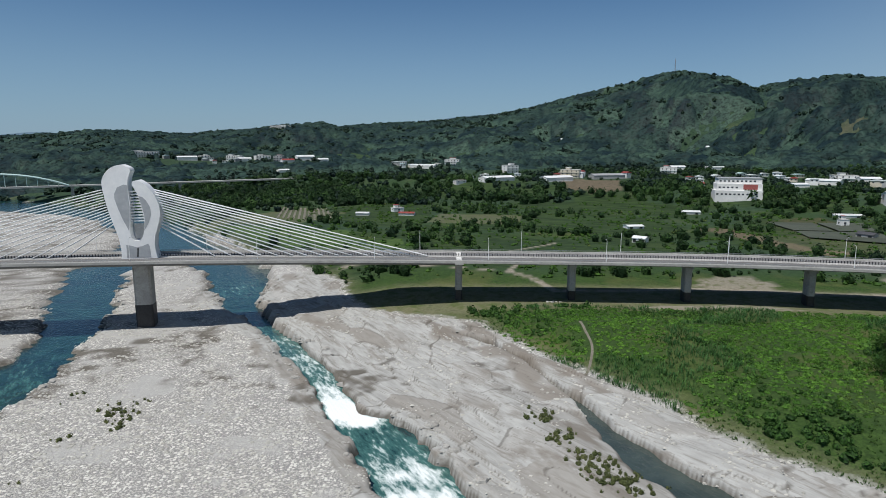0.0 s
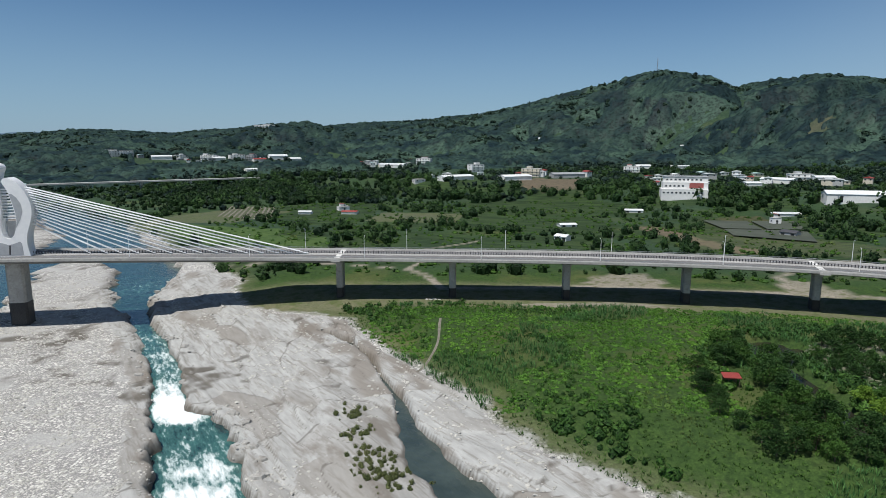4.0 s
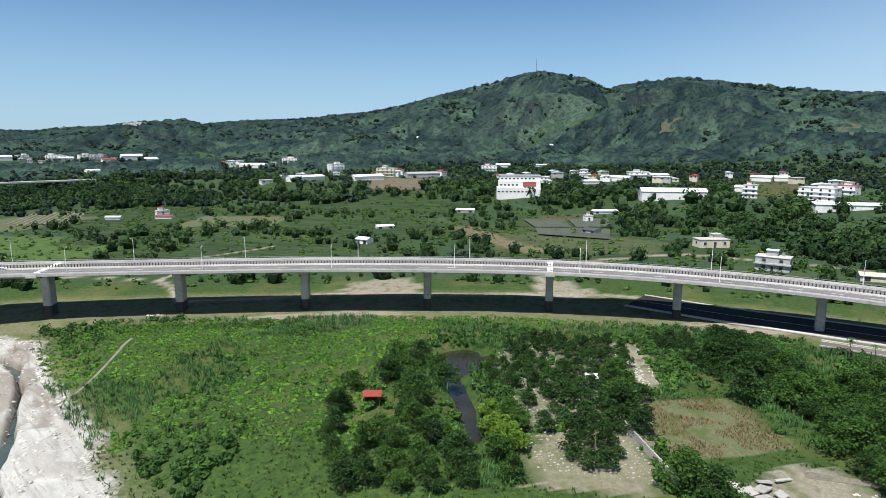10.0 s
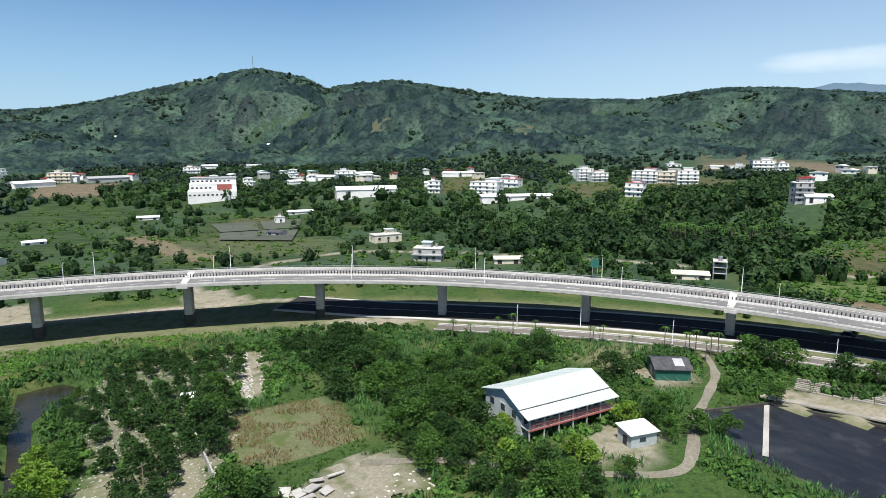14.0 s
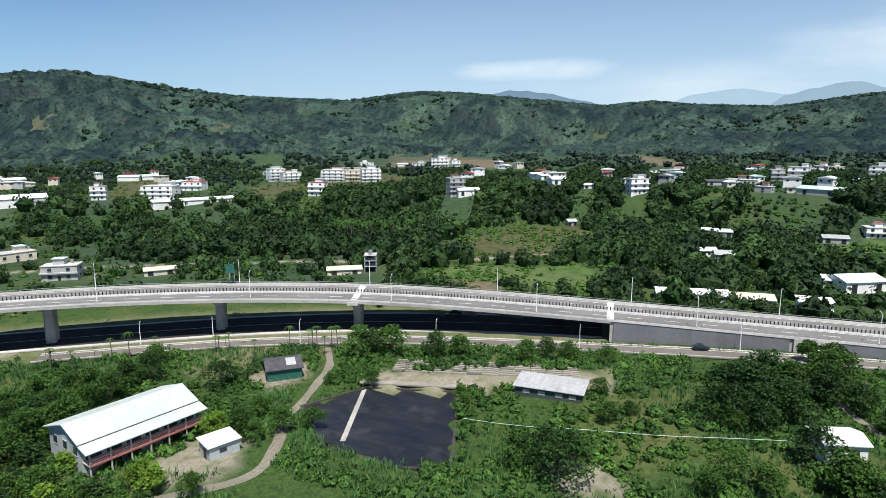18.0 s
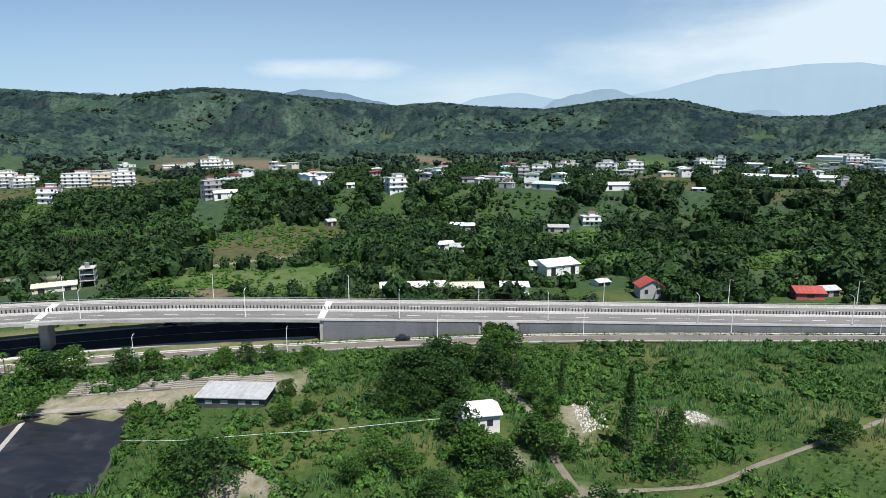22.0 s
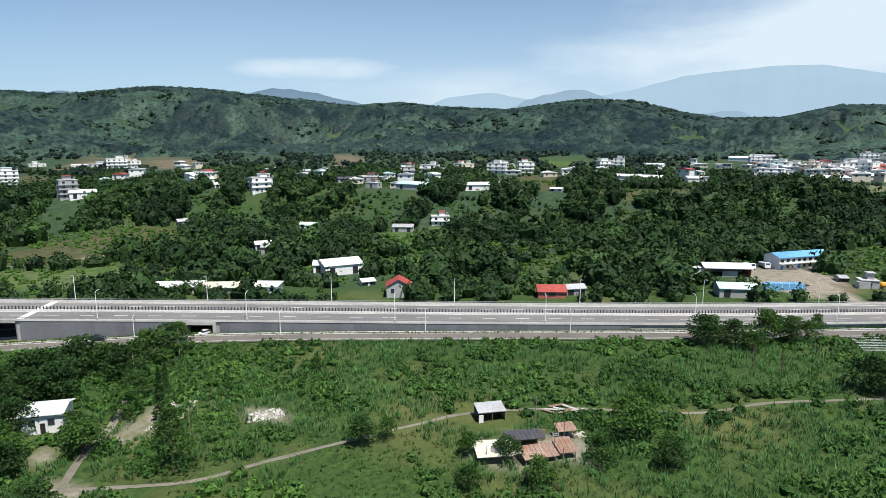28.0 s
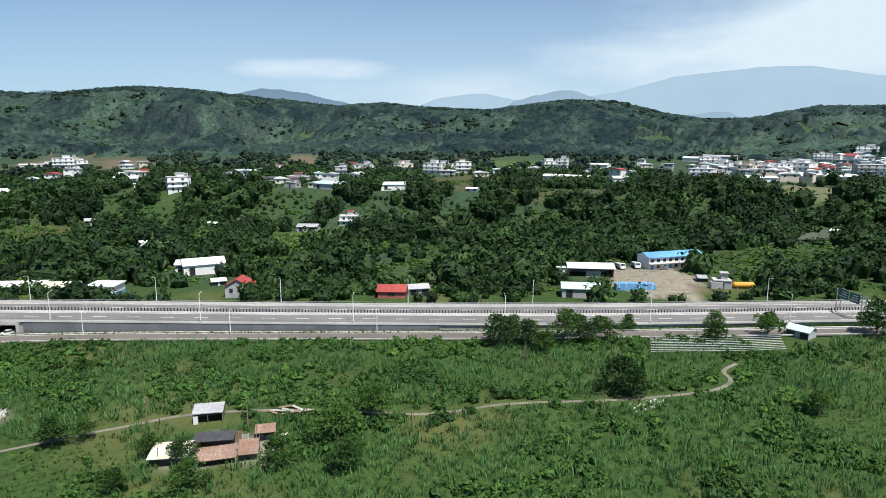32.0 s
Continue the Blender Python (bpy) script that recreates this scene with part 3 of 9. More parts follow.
# frontage road at the foot of the wall, and the new asphalt road under the bridge
front_pts = [beside(s, -HALF - o) for s, o in ((station(262, 178), 7), (station(296, 141), 7), (station(320, 106), 6.5), (S_ABUT - 42, 6), (S_ABUT, 5.5), (S_ABUT + 38, 5.5), (S_ABUT + 80, 5), (S_ABUT + 135, 5), (S_ABUT + 200, 5.5), (S_ABUT + 300, 7), (S_ABUT + 420, 8))]
FRONT = [(p[0], p[1], z) for p, z in zip(front_pts, (5.9, 6.1, 6.5, 7.1, 8.3, 9.9, 10.9, 11.3, 11.6, 11.9, 12.0))]
under_pts = [beside(s, o) for s, o in ((station(225, 207) - 10, 16), (station(240, 196), 6), (station(262, 178), 2), (station(296, 141), 1), (station(320, 106), 2), (S_ABUT - 42, 3), (S_ABUT - 2, 3))]
UNDER = [(p[0], p[1], z) for p, z in zip(under_pts, (5.2, 5.3, 5.5, 6.0, 6.5, 7.1, 8.2))]
ROAD_FLAT += [(FRONT, 4.2), (UNDER, 9.5)]
POND_A = [(136, 174), (145, 176), (151, 168), (148, 160), (142, 158), (139.5, 147), (140, 139), (138, 131), (137, 120), (136, 114), (131, 113), (131.5, 119), (134, 131), (134.5, 148)]
POND_B = [(263, 76), (279, 70), (288.5, 49.5), (257, 33), (252, 44), (252, 60)]
PADS += [(POND_A, 3.6), (POND_B, 5.4)]

# ---- ground: one sheet from the river to the horizon ----
def steps(*spans):
    out = []
    for a, b, d in spans:
        out.append(np.arange(a, b, d))
    return np.concatenate(out + [[spans[-1][1]]])


gx = steps((-4900, -1500, 200), (-1500, -420, 40), (-420, -160, 7), (-160, -52, 2.2), (-52, 66, 0.62), (66, 106, 2.0), (106, 450, 4.4), (450, 720, 9), (720, 2600, 42), (2600, 4900, 150))
gy = steps((-4900, -1400, 200), (-1400, -350, 40), (-350, 92, 5), (92, 216, 0.68), (216, 262, 1.6), (262, 620, 4.5), (620, 1000, 14), (1000, 2800, 42), (2800, 4900, 150))
GX, GY = np.meshgrid(gx, gy)
GZ = height(GX, GY)
nx, ny = len(gx), len(gy)
quad = np.arange(nx * ny).reshape(ny, nx)
faces = np.stack((quad[:-1, :-1], quad[:-1, 1:], quad[1:, 1:], quad[1:, :-1]), -1).reshape(-1, 4)

# masks of what covers the ground
bd, bside, _ = polydist(GX, GY, BANK)
fd, fside, _ = polydist(GX, GY, FAR_BANK)
wob = 5 * (fbm(GX / 12, GY / 12, 3, 21) - 0.5)
sd = bd * -bside + wob
in_bed = ((sd < 0) & (fside < 0)) | ((fside > 0) & (fd < 18))
rd, _, ralong = polydist(GX, GY, RAPIDS)
rw = width_at(ralong, RAPIDS)
mask_bed = np.where(in_bed, 1.0, np.clip(0.0 + smooth((9 - np.abs(sd)) / 9) * (fside < 0) * 0.6, 0, 1))
rocky = in_bed & ((rd < rw + 9 + 8 * (fbm(GX / 9, GY / 9, 2, 51) - 0.5)) | ((bd < 64) & (bside > 0) & (GX > RAPIDS[0][0] - 3 - (GY - 113) * 0.5))) & (GY < 300)
mask_rock = np.where(rocky, 1.0, 0.0)
# bare earth: paths, yards, field tracks
PATHS = [
    ([(47, 199), (46.6, 190), (46, 178), (43, 168), (40, 161)], 0.9),
    ([(190, 97), (205, 88), (222, 72), (236, 63), (247, 67), (256, 74), (264, 77), (275, 82), (286, 88), (296, 98)], 2.2),
    ([(262, -38), (273, -47), (279, -66), (288, -77), (296, -87), (305, -98), (313, -109), (319, -130), (323, -154), (331, -170), (337, -189), (343, -204), (348, -214), (354, -219), (361, -219), (368, -224)], 1.3),
    ([(342, -16), (323, -24), (297, -38), (284, -42), (273, -47)], 1.1),
    ([(32, 281), (41, 269), (48, 249), (75, 249), (100, 251), (123, 249), (144, 244), (178, 238), (210, 230), (236, 216)], 2.6),
    ([(-60, 306), (0, 292), (32, 281), (44, 310), (34, 332), (70, 370)], 1.8),
    ([(186, 236), (196, 262), (235, 292), (285, 300), (330, 262), (380, 200), (420, 120), (470, 60)], 2.6),
    ([(520, -242), (480, -226), (440, -222), (420, -228)], 4.0),
    ([(560, 20), (545, 60), (520, 90)], 1.5),
]
mask_path = np.zeros(GX.shape)
for line, half in PATHS[4:]:
    d, _, _ = polydist(GX, GY, line)
    mask_path = np.maximum(mask_path, smooth((half * 0.75 + 0.6 - d) / 1.6) * np.clip(0.35 + 1.3 * fbm(GX / 9, GY / 9, 3, 73), 0, 1))
YARDS = [
    [(224, 83), (245, 81), (249, 75), (237, 65), (232, 70)],
    [(183, 99), (189, 101), (196, 97), (197, 90), (198, 81), (180, 82), (175, 90)],
    [(304, -41), (307, -48), (296, -50), (289, -47), (289, -44)],
    [(306, -64), (307, -72), (302, -72), (301, -65)],
    [(275, -44), (278, -56), (274, -56), (272, -45)],
    [(294, -112), (300, -110), (308, -122), (308, -132), (299, -132), (294, -122)],
    [(188, 171), (193, 169), (189, 152), (184, 135), (180, 136), (184, 155)],
    [(266, 100), (282, 102), (285, 93), (273, 86), (265, 91)],
    [(428, -212), (446, -196), (478, -198), (488, -220), (470, -232), (440, -228)],
    [(262, 20), (272, 16), (266, 4), (258, 8)],
    [(109, 254), (114, 266), (136, 268), (144, 255), (136, 243)],
    [(188, 238), (191, 258), (204, 251), (208, 233), (199, 229)],
    [(222, 193), (242, 185), (253, 177), (246, 173), (230, 178)],
    [(71, 222), (85, 226), (110, 226), (128, 224), (135, 218), (111, 219), (87, 219)],
    [(284, -31), (286, -37), (280, -39), (279, -34)],
]
for pts in YARDS:
    mask_path = np.maximum(mask_path, inside(GX + 2 * (fbm(GX / 4, GY / 4, 2, 71) - 0.5), GY + 2 * (fbm(GX / 4, GY / 4, 2, 72) - 0.5), pts) * 0.75)
# ploughed or dry fields
FIELDS = [
    ([(176, 131), (187, 130), (198, 129), (197, 114), (195, 106), (177, 104), (170, 108), (171, 118)], 0.5),
    ([(147, 119), (159, 118), (166.5, 114), (162, 93), (141, 101)], 0.55),
    ([(190, 330), (270, 300), (300, 330), (260, 400), (200, 400)], 0.22),
    ([(-10, 470), (60, 460), (70, 520), (0, 530)], 0.45),
    ([(430, 90), (470, 130), (520, 130), (530, 60), (480, 40)], 0.1),
    ([(382, 60), (400, 120), (425, 108), (405, 50)], 0.2),
    ([(640, -340), (660, -300), (720, -330), (700, -390)], 0.6),
    ([(-190, 470), (-140, 560), (-80, 540), (-110, 460)], 0.4),
    ([(-130, 502), (-83, 478), (-105, 573), (-147, 582)], 0.35),
    ([(286, 73), (305, 44), (314, 20), (304, 16), (290, 46), (279, 70)], 0.75),
    ([(262, 118), (284, 126), (296, 112), (280, 100), (262, 104)], 0.55),
]
# open land by its cover: bare brown soil, fallow, bright grass, low dark crops
SOIL = [
    [(790, 318), (769, 267), (835, 285), (1090, 490), (1015, 509)], [(889, 144), (851, 97), (956, 131), (1231, 273), (1150, 268)],
    [(656, 1017), (662, 1055), (695, 1064), (718, 1022), (692, 1005)], [(835, 838), (901, 887), (976, 911), (907, 828), (826, 772)],
    [(796, 442), (819, 382), (1080, 540), (1031, 610)], [(-14, 1345), (-10, 1420), (6, 1352)], [(99, 1186), (132, 1213), (140, 1150), (108, 1128)],
    [(183, 438), (202, 436), (214, 360), (228, 318), (205, 322), (191, 389)], [(144, 734), (168, 763), (217, 747), (190, 639), (169, 635), (140, 661)],
    [(369, 126), (378, 124), (385, 87), (376, 81)], [(451, -193), (468, -212), (471, -234), (442, -234), (437, -219), (446, -201)],
]
FALLOW = [
    [(430, 148), (472, 144), (513, 144), (537, 106), (500, 82), (449, 81), (424, 102)], [(577, 359), (671, 447), (717, 399), (669, 321), (585, 263), (558, 291)],
    [(690, -66), (754, -111), (643, -129), (610, -102), (628, -75)], [(616, -121), (630, -175), (632, -210), (622, -203), (609, -137)],
    [(436, 461), (548, 608), (599, 606), (484, 468)], [(485, 358), (578, 446), (630, 433), (556, 351), (484, 340)],
    [(250, 477), (301, 484), (295, 434), (243, 341), (229, 364), (229, 407)],
]
LEA = [
    [(1486, -258), (1363, -327), (1216, -397), (1123, -373), (1221, -325), (1334, -296)], [(1561, -159), (1596, -218), (1559, -240), (1509, -171)],
    [(1008, -72), (1157, -143), (880, -144), (868, -94)], [(1298, -507), (1296, -588), (1291, -640), (1183, -545)], [(584, 1267), (601, 1244), (629, 1189), (608, 1168), (566, 1184)],
    [(538, 1139), (593, 1161), (524, 986), (487, 983)], [(857, 743), (918, 749), (750, 583), (737, 619)], [(-279, 1392), (-267, 1576), (-159, 1611), (-153, 1389)],
    [(489, -20), (543, -15), (566, -52), (537, -60), (516, -61), (485, -46)], [(449, -34), (483, -62), (474, -82), (443, -60), (432, -38)], [(376, 138), (399, 125), (428, 71), (410, 50), (383, 48), (388, 87), (380, 112)],
    [(-161, 458), (-73, 431), (-24, 392), (-20, 347), (-51, 335), (-102, 373)], [(488, -122), (515, -138), (511, -155), (490, -158), (470, -130)], [(-5, 461), (15, 498), (16, 447), (1, 441)],
]
CROP = [[(525, -244), (549, -280), (560, -328), (512, -307), (465, -254), (461, -236)], [(-102, 570), (-76, 614), (-7, 602), (-8, 472), (-19, 441), (-67, 452)], [(60, 470), (170, 500), (180, 440), (160, 400), (70, 420)], [(60, 600), (150, 640), (230, 560), (220, 520), (90, 540)]]
HILL_OPEN = SOIL[:7] + FALLOW[1:3] + LEA[:8]
PLAIN_OPEN = SOIL[7:] + FALLOW + LEA[8:] + CROP


def behind_plain(x, y):
    """The farmed plain between the viaduct and the western villages."""
    return (x > -60) & (x < 340) & (y > 285) & (y < 760)


def field_mask(x, y, plots):
    """How far places lie within any of the plots, with uneven edges."""
    wx_, wy_ = x + 7 * (fbm(x / 11, y / 11, 2, 161) - 0.5), y + 7 * (fbm(x / 11, y / 11, 2, 162) - 0.5)
    hit = np.zeros(np.shape(x))
    for pts in plots:
        hit = np.maximum(hit, inside(wx_, wy_, pts))
    return hit


mask_soil, mask_fallow, mask_lea, mask_crop = (field_mask(GX, GY, q) for q in (SOIL, FALLOW, LEA, CROP))
tilled = (behind_plain(GX, GY)) & (fbm(GX / 40, GY / 40, 3, 165) > 0.42)
mask_crop = np.maximum(mask_crop, tilled * 0.85)
mask_soil *= np.where(np.hypot(GX - HUB[0], GY - HUB[1]) > 900, 0.45, 1.0)
mask_lea *= np.where(np.hypot(GX - HUB[0], GY - HUB[1]) > 800, 0.25, 1.0)
mask_dry = np.zeros(GX.shape)
mask_path = np.maximum(mask_path, inside(GX, GY, FIELDS[9][0]) * np.clip(0.1 + 1.0 * fbm(GX / 5, GY / 5, 2, 75), 0, 0.8))
mask_path = np.maximum(mask_path, inside(GX, GY, FIELDS[1][0]) * np.clip(0.9 * fbm(GX / 6, GY / 6, 2, 74), 0, 0.45))
ORCHARD = [(150, 166), (168, 177), (190, 171), (180, 137), (168, 112), (162, 96), (144, 100), (147, 118)]
mask_path = np.maximum(mask_path, inside(GX, GY, ORCHARD) * np.clip(1.0 * fbm(GX / 6, GY / 6, 2, 76), 0, 0.45))
for pts, k in FIELDS:
    mask_dry = np.maximum(mask_dry, inside(GX, GY, pts) * k)
mask_dry = np.maximum(mask_dry, np.where(in_bed, 0, smooth((10 - np.abs(sd - 2)) / 10)) * (fside < 0) * 0.45)
under_d, _, _ = polydist(GX, GY, axis_line[:S_ABUT:12, :2].tolist())
mask_dry = np.maximum(mask_dry, smooth((26 - under_d) / 12) * 0.62 * (sd > 0))
hub_r = np.hypot(GX - HUB[0], GY - HUB[1])
behind_d, behind_s, _ = polydist(GX, GY, axis_line[::15, :2].tolist())
mask_wood = np.maximum(smooth((hub_r - 650) / 350) * np.clip(0.75 + 0.6 * fbm(GX / 80, GY / 80, 3, 97), 0, 1), smooth((behind_d * behind_s - 25) / 40) * np.clip(1.7 * fbm(GX / 45, GY / 45, 3, 98) - 0.15, 0, 0.9))
# bare slopes and terraces in the hill woods: middle and half widths
CLEARINGS = [(905, 430, 30, 45), (1030, 200, 38, 24), (1545, 405, 36, 24), (905, 1430, 50, 22), (620, 1300, 18, 34), (945, 915, 26, 36), (174, 1024, 50, 20), (1290, 700, 40, 26), (1180, -420, 36, 50), (1320, 60, 28, 44)]
for cx, cy, rx, ry in CLEARINGS:
    e = np.hypot((GX - cx) / rx, (GY - cy) / ry) + 0.8 * (fbm(GX / 30, GY / 30, 2, 99) - 0.5)
    mask_dry = np.maximum(mask_dry, 0.20 * smooth((1.2 - e) / 0.4))
    mask_wood = np.where(e < 1.1, 0.8, mask_wood)
_, mask_joint_shade, mask_slab = slabs(GX, GY)
mask_joint_shade = 0.80 * mask_joint_shade * smooth((fbm(GX / 17, GY / 17, 2, 222) - 0.40) / 0.12)
bed_u, bed_v = 0.82 * GX + 0.57 * GY, 0.57 * GX - 0.82 * GY
bed_q = fbm(bed_u / 26, bed_v / 70, 3, 12) * 5 + bed_u / 11
# ledge risers join the mask: their shadow, wet and lichen as one dark colour
mask_joint_shade = np.maximum(mask_joint_shade, 0.85 * smooth(1 - np.abs((bed_q - np.floor(bed_q)) * 14 - 0.5) / 0.7))
mask_wet = np.zeros(GX.shape)
for line in (RAPIDS, WEST):
    d, _, al = polydist(GX, GY, line)
    mask_wet = np.maximum(mask_wet, np.where(in_bed, smooth((water_level(GY) + 1.5 + 1.6 * (fbm(GX / 5, GY / 5, 2, 77) - 0.5) - GZ) / 0.6), 0))
sdd, _, _ = polydist(GX, GY, SIDE)
mask_slab = np.maximum(mask_slab, smooth((13 - sdd) / 6) * (GY > 150) * np.clip(2.2 * fbm(GX / 8, GY / 8, 2, 221) - 0.35, 0, 1))
mask_wet = np.maximum(mask_wet, np.where(in_bed & (sdd < 14), smooth((-1.1 - GZ) / 0.6), 0))

m, t, b = material("ground_cover", 0.95, 0.0, 0.2)


def mask(name):
    n = t.nodes.new("ShaderNodeAttribute")
    n.attribute_name = name
    return n.outputs["Fac"]


fine_n, mid_n, big_n = grain(t, 1.4, 6.0, 0.7), grain(t, 0.22, 5.0, 0.65), grain(t, 0.03, 4.0)
green = blend(t, stretch(t, fine_n, 0.36, 0.64), (0.022, 0.045, 0.011), (0.060, 0.108, 0.024))
green = blend(t, stretch(t, mid_n, 0.4, 0.66, 0, 0.7), green, (0.029, 0.059, 0.015))
# dark specks: the self-shadow of low shrubs, put into the green
green = blend(t, stretch(t, grain(t, 0.62, 4.0, 0.7), 0.50, 0.62, 0, 0.8), green, (0.018, 0.039, 0.010))
green = blend(t, stretch(t, big_n, 0.5, 0.68, 0, 0.55), green, (0.126, 0.126, 0.046))
green = blend(t, mask("wood"), green, blend(t, stretch(t, mid_n, 0.35, 0.65), (0.018, 0.039, 0.022), (0.042, 0.074, 0.040)))
furrow = grain(t, 0.35, 3.0, 0.5, squash=(0.12, 1.0, 1.0), turn=(0, 0, -0.5))
green = blend(t, calc(t, "MULTIPLY", mask("fallow"), 0.9), green, blend(t, stretch(t, mid_n, 0.35, 0.65), (0.038, 0.049, 0.018), (0.097, 0.088, 0.042)))
green = blend(t, calc(t, "MULTIPLY", mask("lea"), 0.9), green, blend(t, stretch(t, mid_n, 0.35, 0.65), (0.039, 0.077, 0.020), (0.082, 0.130, 0.035)))
green = blend(t, calc(t, "MULTIPLY", mask("crop"), 0.9), green, blend(t, stretch(t, furrow, 0.4, 0.6), (0.015, 0.030, 0.010), (0.042, 0.071, 0.022)))
green = blend(t, calc(t, "MULTIPLY", mask("soil"), 0.85), green, blend(t, stretch(t, mid_n, 0.35, 0.65), (0.097, 0.076, 0.052), (0.181, 0.143, 0.099)))
straw = blend(t, stretch(t, fine_n, 0.3, 0.7), (0.176, 0.151, 0.097), (0.302, 0.269, 0.193))
straw = blend(t, stretch(t, mid_n, 0.42, 0.6, 0, 0.9), straw, (0.084, 0.109, 0.034))
earth = blend(t, stretch(t, fine_n, 0.3, 0.7), (0.185, 0.160, 0.128), (0.370, 0.335, 0.280))
earth = blend(t, stretch(t, grain(t, 0.35, 5.0, 0.65), 0.52, 0.64, 0, 0.8), earth, (0.109, 0.118, 0.050))
def pebbles(scale):
    """Stones of one size: distance from each stone's middle, and a random number for each."""
    g = t.nodes.new("ShaderNodeNewGeometry")
    n = nnode(t, "ShaderNodeTexVoronoi", Scale=scale)
    t.links.new(g.outputs["Position"], n.inputs["Vector"])
    sep = t.nodes.new("ShaderNodeSeparateColor")
    t.links.new(n.outputs["Color"], sep.inputs[0])
    return n.outputs["Distance"], sep.outputs[0]


cells, cell_r = pebbles(1.15)
cells2, cell_r2 = pebbles(2.6)
cobble = blend(t, stretch(t, cell_r2, 0.1, 0.9), (0.348, 0.342, 0.309), (0.610, 0.595, 0.545))
cobble = blend(t, stretch(t, cells2, 0.30, 0.62), cobble, (0.261, 0.253, 0.245))
cobble = blend(t, calc(t, "MULTIPLY", stretch(t, cells, 0.50, 0.36), stretch(t, cell_r, 0.45, 0.6)), cobble, blend(t, cell_r, (0.436, 0.430, 0.391), (0.697, 0.683, 0.630)))
sandy = calc(t, "MULTIPLY", stretch(t, grain(t, 0.05, 4.0, 0.6), 0.53, 0.60), 0.85)
cobble = blend(t, sandy, cobble, blend(t, fine_n, (0.348, 0.342, 0.325), (0.455, 0.448, 0.425)))
strata = grain(t, 0.6, 5.0, 0.6, squash=(0.22, 1.0, 2.0), turn=(0, 0, -1.0))
rock_c = blend(t, stretch(t, strata, 0.3, 0.7), (0.302, 0.300, 0.282), (0.448, 0.448, 0.428))
rock_c = blend(t, stretch(t, grain(t, 0.13, 6.0, 0.62, squash=(0.3, 1.0, 1.0), turn=(0, 0, -1.0)), 0.55, 0.66, 0, 0.8), rock_c, (0.185, 0.164, 0.139))
rock_c = blend(t, stretch(t, grain(t, 0.30, 6.0, 0.7, squash=(0.4, 1.0, 1.0), turn=(0, 0, -0.9)), 0.58, 0.70, 0, 0.5), rock_c, (0.252, 0.235, 0.210))
rock_c = blend(t, stretch(t, mask("slab"), 0.55, 1.0, 0.0, 0.75), rock_c, (0.197, 0.172, 0.143))
layer = grain(t, 1.1, 4.0, 0.6, squash=(0.10, 1.0, 1.0), turn=(0, 0, -0.93))
rock_c = blend(t, stretch(t, layer, 0.54, 0.64, 0.0, 0.55), rock_c, (0.210, 0.193, 0.168))
# dark rock joints, and ledge risers with their shadow painted in
rock_c = blend(t, calc(t, "MULTIPLY", stretch(t, mask("joint"), 0.35, 0.9, 0.0, 0.85), stretch(t, grain(t, 0.16, 3.0), 0.36, 0.50)), rock_c, (0.088, 0.077, 0.064))
bed_c = blend(t, mask("rock"), cobble, rock_c)
bed_c = blend(t, calc(t, "MULTIPLY", mask("wet"), 0.85), bed_c, (0.092, 0.080, 0.063))
soft = calc(t, "ADD", mask("bed"), calc(t, "MULTIPLY", calc(t, "SUBTRACT", mid_n, 0.5), 0.9))
c = blend(t, calc(t, "MINIMUM", calc(t, "MAXIMUM", calc(t, "ADD", mask("dry"), calc(t, "MULTIPLY", calc(t, "SUBTRACT", mid_n, 0.5), 1.6)), 0.0), calc(t, "MULTIPLY", mask("dry"), 1.3)), green, straw)
c = blend(t, stretch(t, soft, 0.35, 0.65), c, bed_c)
c = blend(t, mask("path"), c, earth)
t.links.new(c, b.inputs["Base Color"])
loose = calc(t, "SUBTRACT", 1.0, mask("rock"))
lump = calc(t, "MULTIPLY", loose, calc(t, "ADD", calc(t, "MULTIPLY", fine_n, 0.6), calc(t, "MULTIPLY", calc(t, "MULTIPLY", calc(t, "ADD", cells, cells2), mask("bed")), -0.6)))
relief(t, b, calc(t, "ADD", lump, calc(t, "MULTIPLY", calc(t, "ADD", calc(t, "ADD", strata, layer), calc(t, "MULTIPLY", fine_n, 0.2)), calc(t, "MULTIPLY", mask("rock"), 0.30))), 0.7, 0.3)
ground_me = mesh_of("ground", np.stack((GX, GY, GZ), -1), faces, m, True)
for key, values in (("bed", mask_bed), ("rock", mask_rock), ("dry", mask_dry), ("path", mask_path), ("wet", mask_wet), ("wood", mask_wood), ("soil", mask_soil), ("fallow", mask_fallow), ("lea", mask_lea), ("crop", mask_crop), ("slab", mask_slab), ("joint", mask_joint_shade)):
    ground_me.attributes.new(key, "FLOAT", "POINT").data.foreach_set("value", values.ravel().astype(np.float32))
tagged(new("ground", ground_me), "green flood plain, pale river bed and wooded hills", "ground", kind="structure")

